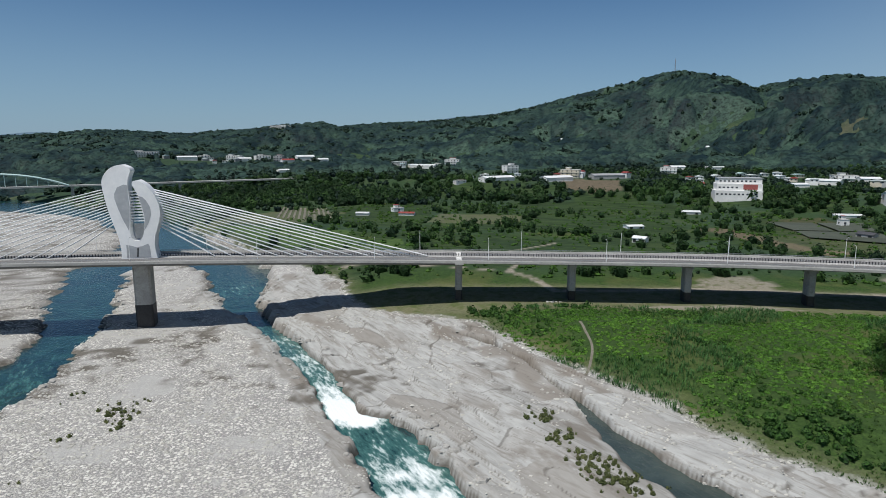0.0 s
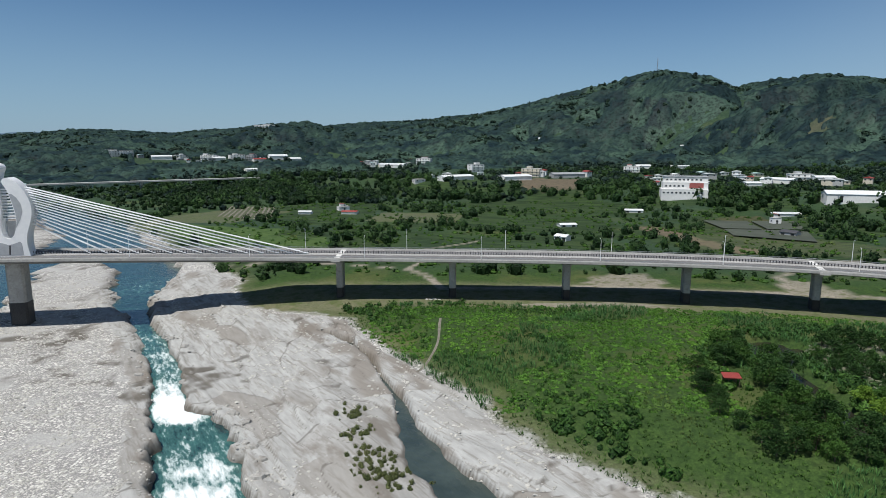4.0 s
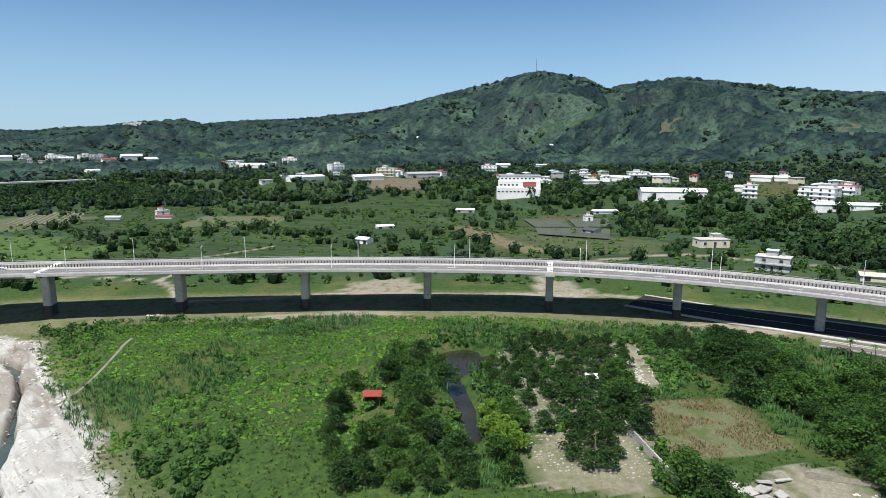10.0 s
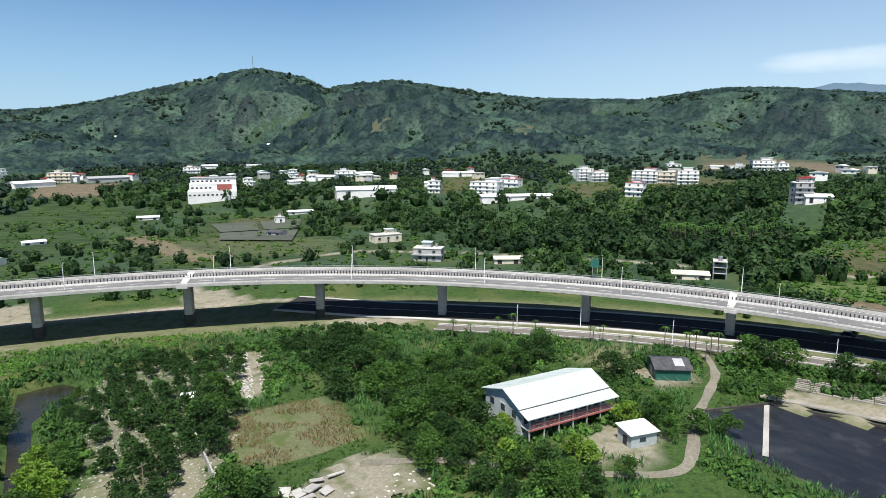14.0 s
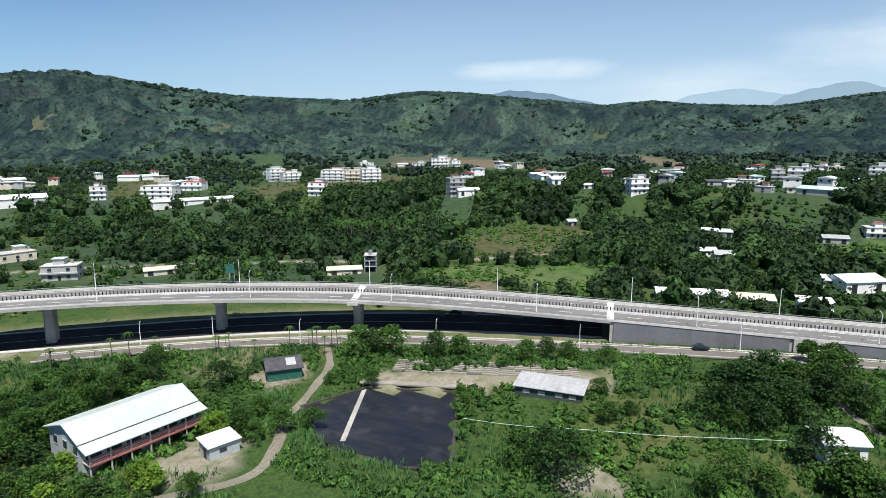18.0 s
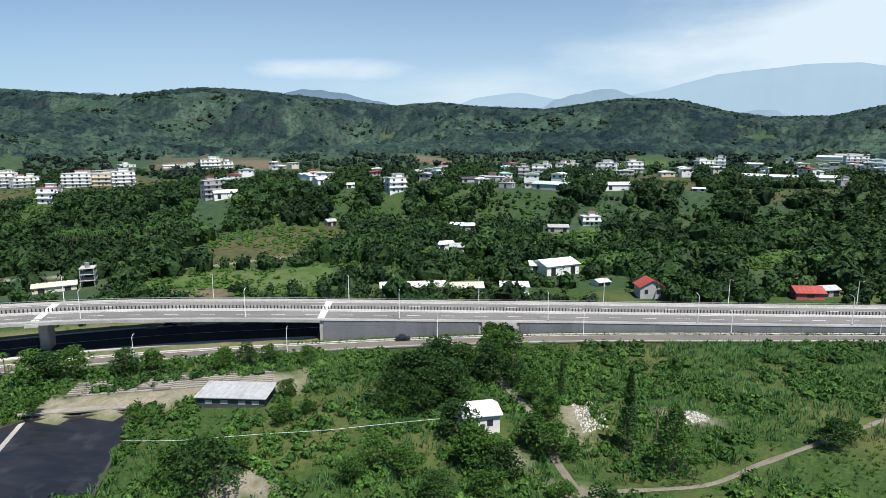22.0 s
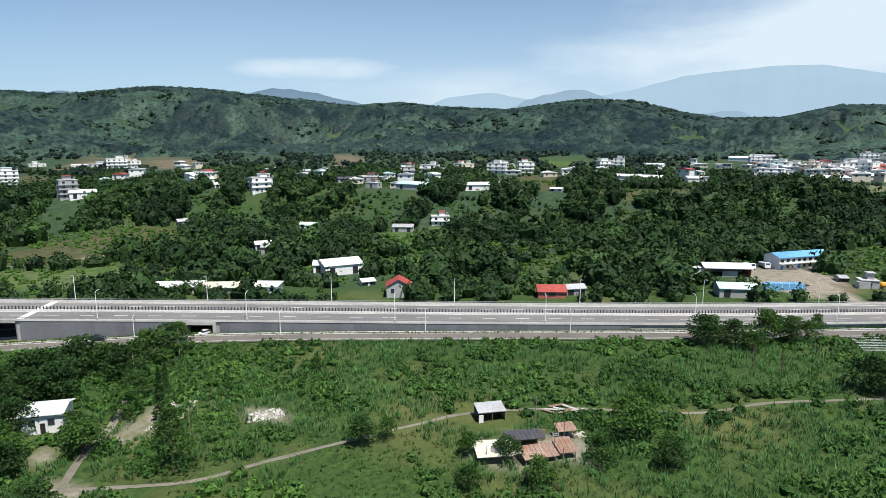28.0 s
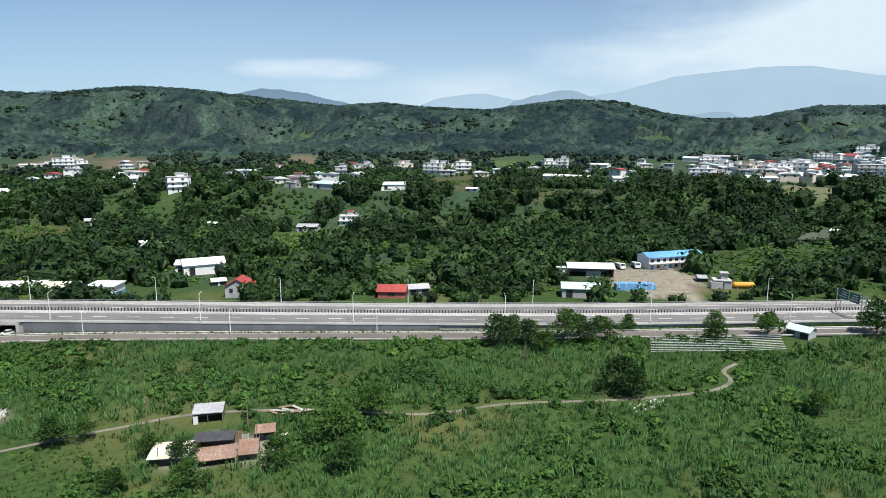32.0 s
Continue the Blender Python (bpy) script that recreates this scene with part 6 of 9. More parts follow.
# heap of broken concrete slabs
rnd = random.Random(5)
heap = thing("slab_heap", "heap of broken pale concrete roof slabs", "rubble")
for i, (x, y, w, d, tilt) in enumerate(((176, 93, 3.4, 2.0, 12), (179.0, 93.4, 3.0, 2.2, -9), (181.0, 91.4, 2.2, 1.6, 15), (177.6, 91.2, 2.4, 1.5, -14), (184.5, 95.4, 3.5, 0.6, 3), (175, 95.2, 2, 1.4, 20), (180.8, 95.4, 2.4, 1.6, -18))):
    part("slab", Shape().box(-w / 2, w / 2, -d / 2, d / 2, 0, 0.22), "concrete", heap, m=pose(x, y, ground_at(x, y) + 0.35, tilt, rnd.uniform(-6, 6), rnd.uniform(-30, 30)))
# rubble scattered over the yard and beside the orchard
stone_me = []
for k in range(3):
    bm = bmesh.new()
    bmesh.ops.create_icosphere(bm, subdivisions=1, radius=0.5)
    for v in bm.verts:
        v.co *= rnd.uniform(0.65, 1.2)
        v.co.z *= 0.6
    me = bpy.data.meshes.new("stone")
    bm.to_mesh(me)
    bm.free()
    me.materials.append(MAT["pebble"])
    stone_me.append(me)
rub = thing("rubble_patch", "scattered pale stones on bare soil", "stones")
for i in range(150):
    if i < 70:
        x, y = rnd.uniform(183, 198), rnd.uniform(80, 90)
    else:
        q = rnd.random()
        x, y = 190.5 - 8 * q + rnd.choice((-2.4, 2.4)) + rnd.uniform(-0.9, 0.9), 170 - 34 * q
    k = rnd.uniform(0.25, 0.8)
    part("stone", rnd.choice(stone_me), "", rub, m=pose(x, y, ground_at(x, y), 0, 0, rnd.uniform(0, 360)) @ Matrix.Diagonal((k * 1.3, k, k * 0.7, 1)))
# dark green workshop by the lane
wk = thing("workshop", "low dark green workshop with dark gable roof", "shed", pose(275, 94, ground_at(275, 94), 0, 0, -38))
part("wall", Shape().box(-4.2, 4.2, -4.6, 4.6, -0.5, 3.0), "green_metal", wk)
gable_ends(wk, 8.4, 9.2, 3.0, 4.3, "green_metal")
gable_roof(wk, 8.4, 9.2, 3.0, 4.3, "roof_dark", 0.5, 5)
part("skylight", Shape().add([(x, y, 3.0 + (4.6 - abs(y)) * 0.283 + 0.24) for x, y in ((0.6, -0.4), (3.0, -0.4), (3.0, -3.6), (0.6, -3.6))], [(3, 2, 1, 0)]), "roof_grey", wk)
part("door", Shape().box(-4.28, -4.1, -1.2, 1.2, 0, 2.3), "pale_concrete", wk)
# bamboo poles leaning around it
bam = thing("pole_stack", "bundle of pale bamboo poles lying and leaning", "poles")
for i in range(64):
    x, y = 271 + rnd.uniform(-8, 10), 99 + rnd.uniform(-16, 14)
    a, L_ = rnd.uniform(0, 3.14), rnd.uniform(3, 6)
    z = ground_at(x, y)
    part("pole", Shape().tube([(x, y, z + 0.2), (x + L_ * math.cos(a), y + L_ * math.sin(a), z + rnd.uniform(0.3, 1.8))], 0.05, 4), "timber", bam)
# lined pond: dusty walkway and rim
MAT["liner"] = surface("liner", (0.030, 0.029, 0.027), (0.085, 0.076, 0.064), 0.8, 0.8)
walkway = thing("pond_walkway", "pale dusty strip of fabric across the black pond", "walkway")
part("strip", Shape().prism([(279.1, 69.9), (278.2, 70.6), (255.4, 58.0), (256.0, 57.1)], 6.12, 6.2), "boulder", walkway)
rim = thing("pond_rim", "earth rim with black liner edge round the pond", "bank", kind="structure")
for (ax, ay), (bx, by) in zip(POND_B, POND_B[1:] + POND_B[:1]):
    d_ = Vector((bx - ax, by - ay, 0))
    part("rim_side", Shape().box(0, d_.length, -0.3, 0.3, 5.2, 6.6), "liner", rim, m=pose(ax, ay, 0, 0, 0, math.degrees(math.atan2(d_.y, d_.x))))
# terraced vegetable beds beside the pond
MAT["pale_bed"] = surface("pale_bed", (0.230, 0.212, 0.183), (0.340, 0.319, 0.276), 1.0, 0.95, dirt=(0.145, 0.136, 0.093))
beds = thing("vegetable_beds", "pale terraced vegetable beds in long rows", "garden")
for i in range(7):
    for j in range(12):
        u, v = (j + 0.5) / 12, (i + 0.5) / 7
        x, y = 289 + 17 * u + 8 * v, 70 - 44 * u + 3.2 * v
        part("bed", Shape().box(-1.85, 1.85, -0.36, 0.36, -0.2, 0.32), "pale_bed" if (i + j) % 5 else "old_road", beds, m=pose(x, y, ground_at(x, y), 0, 0, -68.8))
part("path_strip", Shape().prism([(279, 72), (280.5, 73.5), (291.5, 49), (301, 27), (299, 26), (290, 47)], 7.0, 7.35), "pale_bed", beds)
# long low shed
ls = thing("long_shed", "long low dark green shed with pale ribbed roof", "shed", pose(295.5, 29, ground_at(297, 29), 0, 0, -80))
MAT["shed_wall"] = surface("shed_wall", (0.047, 0.058, 0.056), (0.081, 0.093, 0.089), 0.8, 0.7)
part("wall", Shape().box(-7.6, 7.6, -3.6, 3.6, -0.6, 2.1), "shed_wall", ls)
part("roof", slab_roof(15.2, 7.2, 2.15, 2.7, 0.5), "roof_grey", ls)
for i in range(12):
    x = -7.4 + i * 1.35
    part("roof_rib", Shape().add([(x + sx, y, z) for sx in (-0.07, 0.07) for y, z in ((-4.1, 2.3), (4.1, 2.86), (4.1, 2.94), (-4.1, 2.38))], [(0, 1, 2, 3), (7, 6, 5, 4), (0, 4, 5, 1), (2, 6, 7, 3), (1, 5, 6, 2), (3, 7, 4, 0)]), "roof_grey", ls)
for x in (-5, -1.5, 2.5, 5.5):
    part("window", Shape().box(x - 0.8, x + 0.8, -3.66, -3.5, 0.7, 1.6), "roof_grey", ls)
# white cottage under the trees
ct = thing("cottage", "white cottage with pale folded metal roof under trees", "house", pose(292.5, -26.5, ground_at(293, -26), 0, 0, -64))
part("wall", Shape().box(-3.6, 3.6, -3.2, 3.2, -1, 3.9), "plaster_white", ct)
gable_ends(ct, 7.2, 6.4, 3.9, 4.7, "plaster_white")
gable_roof(ct, 7.2, 6.4, 3.9, 4.7, "roof_white", 0.5, 4)
for x in (-1.8, 1.6):
    part("window", Shape().box(x - 0.6, x + 0.6, -3.26, -3.1, 1.6, 2.9), "glass", ct)
part("door", Shape().box(-0.4, 0.5, -3.26, -3.1, 0, 2.1), "dark_metal", ct)
# field hut and the ruined yard
hut = thing("field_hut", "open field hut with pale sheet roof", "shed", pose(311.5, -112.8, ground_at(311, -113), 0, 0, -66))
part("roof", slab_roof(5.2, 3.2, 2.1, 2.6, 0.3), "roof_grey", hut)
part("back_wall", Shape().box(-2.8, 2.8, 1.6, 1.75, -0.3, 2.4), "timber", hut)
part("side_wall", Shape().box(2.65, 2.8, -1.75, 1.6, -0.3, 2.1), "timber", hut)
part("door_board", Shape().box(-2.7, -1.8, -1.8, -1.7, 0, 1.6), "plaster_white", hut)
for x in (-2.7, 0, 2.7):
    part("post", Shape().tube([(x, -1.7, -0.3), (x, -1.7, 2.2)], 0.07, 5), "timber", hut)
ruin = thing("ruined_sheds", "ruined sheds with rusty and pale sheet roofs on posts", "shed", pose(300.5, -122.5, ground_at(300, -122), 0, 0, -68))
for x, y, w, d, z0, z1, mat in ((-8.2, -2.0, 6.4, 4.6, 1.7, 2.3, "roof_cream"), (-0.6, -3.6, 6.2, 3.4, 1.3, 2.0, "rust"), (4.6, -2.6, 3.2, 4.2, 1.5, 2.2, "rust"), (7.0, 3.2, 3.4, 2.4, 2.0, 2.5, "rust"), (-1.6, 1.4, 6.6, 3.2, 2.2, 2.4, "roof_dark")):
    sheet_ = part("roof_sheet", slab_roof(w, d, z0, z1, 0.15, 0.07), mat, ruin, m=pose(x, y, 0, 0, 0, rnd.uniform(-7, 7)))
    for i in range(int(w / 0.8)):
        xx = -w / 2 + 0.4 + i * 0.8
        part("corrugation", Shape().add([(xx + sx, yy, zz) for sx in (-0.08, 0.08) for yy, zz in ((-d / 2, z0 + 0.06), (d / 2, z1 + 0.06), (d / 2, z1 + 0.13), (-d / 2, z0 + 0.13))], [(0, 1, 2, 3), (7, 6, 5, 4), (0, 4, 5, 1), (2, 6, 7, 3), (1, 5, 6, 2), (3, 7, 4, 0)]), mat, sheet_)
    for sx in (-1, 1):
        part("post", Shape().tube([(x + sx * w * 0.45, y - d * 0.4, -0.3), (x + sx * w * 0.45, y - d * 0.4, z0 + 0.1)], 0.07, 5), "timber", ruin)
part("back_wall", Shape().box(-4.5, 3.0, 2.9, 3.1, -0.3, 2.2), "timber", ruin)
part("side_wall", Shape().box(-4.6, -4.4, -1.0, 3.0, -0.3, 2.0), "timber", ruin)
for x, y, h in ((-7, -4.6, 4.5), (2.9, -2.0, 6.0), (5.6, 0.6, 4.5), (6.4, -1.8, 4.0), (-10, -3.6, 3.5), (3.2, -5.4, 3)):
    part("pole", Shape().tube([(x, y, -0.3), (x + 0.15, y, h)], 0.07, 5), "timber", ruin)
lad = part("ladder", Shape().box(3.3, 3.42, 0.0, 0.2, 0, 3.0).box(4.3, 4.42, 0.0, 0.2, 0, 3.0), "pale_concrete", ruin)
for i in range(7):
    part("rung", Shape().box(3.4, 4.32, 0.05, 0.15, 0.4 + i * 0.38, 0.48 + i * 0.38), "pale_concrete", lad)
for i in range(40):
    x, y = 6 + rnd.uniform(0, 5), 3.5 + rnd.uniform(-0.8, 0.8)
    part("brick", Shape().box(-0.25, 0.25, -0.15, 0.15, 0, 0.2) if i == 0 else rnd.choice(stone_me), "pebble", ruin, m=pose(x, y, rnd.uniform(0, 0.5), 0, 0, rnd.uniform(0, 360)) @ Matrix.Diagonal((0.7, 0.6, 0.6, 1)))
scrap = thing("scrap_pile", "pile of pale boards and sheets", "scrap")
for i in range(9):
    part("board", Shape().box(-1.6, 1.6, -0.3, 0.3, 0, 0.08), "concrete" if i % 2 else "rust", scrap, m=pose(317 + rnd.uniform(-1, 2), -124 - i * 0.9, ground_at(317, -126) + 0.3 + 0.1 * (i % 3), rnd.uniform(-8, 8), rnd.uniform(-6, 6), rnd.uniform(40, 130)))

# ---- behind the high road ----
# white stepped building with red front
wb = thing("works_building", "white stepped works building with red front panel", "building", pose(273, 566, 16.2, 0, 0, -14) @ Matrix.Diagonal((1, 1, 0.86, 1)))
part("lower_block", Shape().box(-20, 20, -11, 9, -8, 6.5), "plaster_white", wb)
part("middle_block", Shape().box(-18.5, 20, -8, 9, 6.5, 13.5), "plaster_white", wb)
part("upper_block", Shape().box(-17.5, 20, -5, 9, 13.5, 19), "plaster_white", wb)
part("roof", Shape().box(-18, 20.5, -5.6, 9.5, 19, 19.5), "roof_grey", wb)
part("red_front", Shape().box(4, 16, -8.2, -7.9, 7.5, 12.8), "plaster_red", wb, "dark red painted front")
for z, y, x0, n in ((2.6, -11, -18, 10), (9.5, -8, -16, 5), (16.0, -5, -15, 9)):
    for i in range(n):
        part("window", Shape().box(x0 + i * 3.6 - 0.9, x0 + i * 3.6 + 0.9, y - 0.08, y + 0.1, z - 0.8, z + 0.8), "glass", wb)
# two red-roofed houses, the blue-and-white house
for x, y, w, d, eave, ridge, turn, wall in ((402, -68, 7.0, 8.5, 4.4, 6.8, 14, "plaster_grey"), (412, -121, 9.5, 7.0, 2.8, 4.4, -80, "plaster_red")):
    vh = thing("red_roof_house", "house with a bright red tiled gable roof", "house", pose(x, y, ground_at(x, y) - 0.3, 0, 0, turn), "red-roofed houses")
    part("wall", Shape().box(-w / 2, w / 2, -d / 2, d / 2, -1, eave), wall, vh)
    gable_ends(vh, w, d, eave, ridge, wall)
    gable_roof(vh, w, d, eave, ridge, "roof_red", 0.5, 6)
    for sx in (-1, 1):
        for yy in (-d * 0.25, d * 0.25):
            part("window", Shape().box(sx * w / 2 - 0.06, sx * w / 2 + 0.06, yy - 0.6, yy + 0.6, eave * 0.45, eave * 0.8), "glass", vh)
    part("window", Shape().box(-1.2, 1.2, -d / 2 - 0.06, -d / 2 + 0.1, eave * 0.4, eave * 0.8), "glass", vh)
bw = thing("two_tone_house", "white house with a bright blue ground floor", "house", pose(392.5, -21.5, 10.2, 0, 0, -80))
part("ground_floor", Shape().box(-4.8, 4.8, -3.8, 3.8, -1, 2.6), "plaster_blue", bw)
part("upper_floor", Shape().box(-4.8, 4.8, -3.4, 3.8, 2.6, 4.9), "plaster_white", bw)
part("awning", Shape().box(-5.0, 5.0, -4.6, -3.4, 2.5, 2.7), "roof_white", bw)
part("roof", slab_roof(9.6, 7.2, 4.95, 5.2, 0.5), "roof_white", bw)
for x in (-3, 0, 3):
    part("window", Shape().box(x - 0.7, x + 0.7, -3.46, -3.3, 3.2, 4.4), "glass", bw)
for x, y, w, d, turn, mat in ((390.5, 15.5, 23, 9, -70, "roof_white"), (394, -3, 13, 8, -74, "roof_cream")):
    rs = thing("roadside_shed", "long roadside shed with pale metal roof", "shed", pose(x, y, 10.0, 0, 0, turn), "roadside sheds")
    part("wall", Shape().box(-w / 2, w / 2, -d / 2, d / 2, -2, 3.6), "plaster_grey", rs)
    gable_ends(rs, w, d, 3.6, 4.7, "plaster_grey")
    gable_roof(rs, w, d, 3.6, 4.7, mat, 0.6, int(w / 2))
    # the shed's shaded inside, painted as a dark plate on the wall
    part("opening", Shape().box(-w * 0.4, w * 0.1, -d / 2 - 0.06, -d / 2 + 0.1, 0, 3.0), "dark_metal", rs)
# blue-roofed works with yard
bl = thing("works_hall", "two-storey prefab hall with bright blue roof", "building", pose(489.5, -225, 11.3, 0, 0, -60))
part("wall", Shape().box(-14, 14, -4.2, 4.2, -1, 5.6), "plaster_white", bl)
gable_ends(bl, 28, 8.4, 5.6, 7.0, "plaster_white")
gable_roof(bl, 28, 8.4, 5.6, 7.0, "roof_blue", 0.7, 14)
part("gallery", Shape().box(-14, 14, -5.4, -4.2, 2.7, 2.85), "roof_grey", bl)
for i in range(9):
    x = -12.4 + i * 3.1
    part("window", Shape().box(x - 0.8, x + 0.8, -4.28, -4.1, 3.5, 4.7), "glass", bl)
    part("door" if i % 3 == 0 else "window", Shape().box(x - 0.7, x + 0.7, -4.28, -4.1, 0.1 if i % 3 == 0 else 0.9, 2.1), "plaster_blue" if i % 3 == 0 else "glass", bl)
part("stair", Shape().add([(-9, -5.4, 2.8), (-9, -6.4, 2.8), (-4.6, -6.4, 0), (-4.6, -5.4, 0), (-9, -5.4, 2.5), (-9, -6.4, 2.5), (-4.6, -6.4, -0.3), (-4.6, -5.4, -0.3)], [(0, 1, 2, 3), (7, 6, 5, 4), (0, 4, 5, 1), (2, 6, 7, 3), (1, 5, 6, 2), (3, 7, 4, 0)]), "roof_grey", bl)
wh = thing("open_warehouse", "open warehouse with pale grey roof and dark inside", "shed", pose(465, -190, 11.3, 0, 0, -84))
part("back_wall", Shape().box(-9, 9, 4.6, 4.8, -0.5, 4.0), "plaster_grey", wh)
part("side_wall", Shape().box(-9, -8.8, -4.8, 4.6, -0.5, 3.6).box(8.8, 9, -4.8, 4.6, -0.5, 3.6), "plaster_red", wh)
part("inner_wall", Shape().box(-2, 4, -4.2, -4.0, 0, 2.4), "plaster_grey", wh)
gable_roof(wh, 18, 9.6, 3.7, 5.0, "roof_white", 0.6, 9)
an = part("annex", Shape().box(-13.5, -9.2, -3, 3, -0.5, 3.2), "plaster_white", wh)
part("annex_roof", Shape().box(-13.8, -9.05, -3.3, 3.3, 3.2, 3.4), "roof_white", an)
tp = thing("tarp_stack", "long stack covered with bright blue tarpaulin", "stack", pose(442.5, -206, ground_at(442, -206), 0, 0, -78))
part("tarpaulin", Shape().side([(-7.5, 0), (7.5, 0), (7.3, 2.2), (5.0, 2.6), (0, 2.5), (-5.0, 2.65), (-7.3, 2.2)], -1.6, 1.6), "roof_blue", tp)
for i in range(6):
    part("strap", Shape().box(-6.4 + i * 2.5, -6.3 + i * 2.5, -1.66, 1.66, 0, 2.68), "white_paint", tp)
ty = thing("storage_tank", "yellow-orange steel storage tank lying on saddles", "tank", pose(453, -246, ground_at(453, -246), 0, 0, -80))
MAT["orange"] = surface("orange", (0.62, 0.30, 0.04), (0.80, 0.42, 0.06), 0.8, 0.5)
part("shell", Shape().tube([(-4, 0, 1.3), (-3.6, 0, 1.3), (3.6, 0, 1.3), (4, 0, 1.3)], [0.5, 1.1, 1.1, 0.5], 12), "orange", ty)
for x in (-2.4, 2.4):
    part("saddle", Shape().box(x - 0.2, x + 0.2, -0.9, 0.9, -0.2, 0.5), "concrete", ty)
ctn = thing("shipping_container", "plain grey steel container beside the road", "container", pose(451, -237.5, ground_at(451, -237), 0, 0, -80))
part("body", Shape().box(-3.8, 3.8, -1.2, 1.2, 0, 2.6), "roof_grey", ctn)
for i in range(12):
    part("rib", Shape().box(-3.6 + i * 0.65, -3.45 + i * 0.65, -1.25, -1.2, 0.1, 2.5), "roof_grey", ctn)


def truck(x, y, turn, tone):
    T = thing("truck", "parked truck with " + tone + " cab and grey bed", "truck", pose(x, y, ground_at(x, y), 0, 0, turn), "trucks in the yard")
    part("cab", Shape().side([(-3.4, 0.6), (-1.6, 0.6), (-1.6, 2.7), (-2.9, 2.7), (-3.35, 1.8)], -1.1, 1.1), "white_paint", T)
    part("windscreen", Shape().add([(-3.36, -0.9, 1.85), (-3.36, 0.9, 1.85), (-2.98, 0.9, 2.6), (-2.98, -0.9, 2.6)], [(0, 1, 2, 3)]), "glass", T)
    part("bed", Shape().box(-1.4, 3.4, -1.15, 1.15, 0.9, 2.2), "roof_grey", T)
    for wx in (-2.6, 1.2, 2.5):
        for wy in (-1, 1):
            part("wheel", Shape().tube([(wx, wy * 0.85, 0.45), (wx, wy * 1.12, 0.45)], 0.45, 10), "dark_metal", T)


for x, y, a in ((479, -203, 20), (482, -210, 10), (485, -217, 200)):
    truck(x, y, a, "white")


def car(x, y, z, turn, paint, tone):
    C = thing("car", tone + " saloon car on the road", "car", pose(x, y, z, 0, 0, turn), "cars on the roads")
    part("body", Shape().side([(-2.1, 0.3), (2.1, 0.3), (2.15, 0.75), (1.2, 0.9), (-1.5, 0.95), (-2.1, 0.85)], -0.85, 0.85), paint, C)
    part("cabin", Shape().side([(-1.6, 0.9), (1.1, 0.86), (0.5, 1.42), (-1.0, 1.45)], -0.72, 0.72), "glass", C)
    part("roof", Shape().box(-1.0, 0.5, -0.7, 0.7, 1.4, 1.47), paint, C)
    for wx in (-1.3, 1.3):
        for wy in (-1, 1):
            part("wheel", Shape().tube([(wx, wy * 0.66, 0.31), (wx, wy * 0.88, 0.31)], 0.31, 10), "dark_metal", C)
    for wy in (-0.6, 0.6):
        part("headlight", Shape().box(2.08, 2.17, wy - 0.15, wy + 0.15, 0.55, 0.7), "white_paint", C)


MAT["car_dark"] = surface("car_dark", (0.013, 0.025, 0.034), (0.025, 0.043, 0.051), 0.5, 0.25, 0.2, bump=0.0)
MAT["car_white"] = surface("car_white", (0.72, 0.73, 0.74), (0.80, 0.80, 0.80), 0.5, 0.3, bump=0.0)
car(343, 82, 7.4, -70, "car_dark", "black")
car(351, 48, 8.1, -72, "car_dark", "black")
car(341, 4, 9.6, -74, "car_dark", "dark green")
car(351, -24, 10.0, -20, "car_white", "white")

# sign gantry over the near carriageway, and a road sign on the far parapet
sg = station(434, -262)
gan = thing("sign_gantry", "steel gantry with green direction signs over the road", "gantry", pose(*beside(sg, 0), 0, 0, turn_at(sg)))
for y in (-10.6, 0.0):
    for dx in (-0.7, 0.7):
        part("leg", Shape().tube([(dx, y, 0), (dx, y, 7.6)], 0.16, 6), "steel", gan)
    for z in (1.5, 3.5, 5.5, 7.4):
        part("brace", Shape().box(-0.7, 0.7, y - 0.06, y + 0.06, z, z + 0.12), "steel", gan)
for z in (5.6, 7.4):
    for dx in (-0.7, 0.7):
        part("beam", Shape().box(dx - 0.09, dx + 0.09, -10.6, 0, z, z + 0.18), "steel", gan)
for y0, y1 in ((-9.8, -5.6), (-5.1, -0.8)):
    bd_ = part("sign_board", Shape().box(-0.95, -0.85, y0, y1, 5.0, 8.0), "green_metal", gan, "green sign board")
    for k in range(3):
        part("lettering_bar", Shape().box(-0.99, -0.95, y0 + 0.5, y1 - 0.6 - 0.5 * k, 5.6 + 0.75 * k, 5.85 + 0.75 * k), "paint_line", bd_)
s2 = station(306, 150)
sgn = thing("road_sign", "green road sign on a steel mast at the parapet", "sign", pose(*beside(s2, 11.0, 0), 0, 0, turn_at(s2)))
for dx in (0, 1.6):
    part("mast", Shape().tube([(dx, 0, 0), (dx, 0, 7.5)], 0.12, 6), "steel", sgn)
part("sign_board", Shape().box(-0.6, 2.2, -2.6, -2.5, 4.6, 7.4), "green_metal", sgn)
part("arm", Shape().box(0.7, 0.9, -2.5, 0, 6.8, 7.0), "steel", sgn)
# steel frame tower behind the road
tw = thing("frame_tower", "open steel frame tower with plank floors", "tower", pose(383, 150, ground_at(383, 150), 0, 0, 35))
for x in (-3.5, 0, 3.5):
    for y in (-2.5, 2.5):
        part("column", Shape().box(x - 0.12, x + 0.12, y - 0.12, y + 0.12, -0.5, 7.5), "roof_grey", tw)
for z in (2.5, 5.0, 7.4):
    part("floor", Shape().box(-3.8, 3.8, -2.8, 2.8, z, z + 0.15), "plaster_grey", tw)
    part("rail", Shape().box(-3.8, 3.8, -2.8, -2.74, z + 0.9, z + 1.0), "roof_grey", tw)
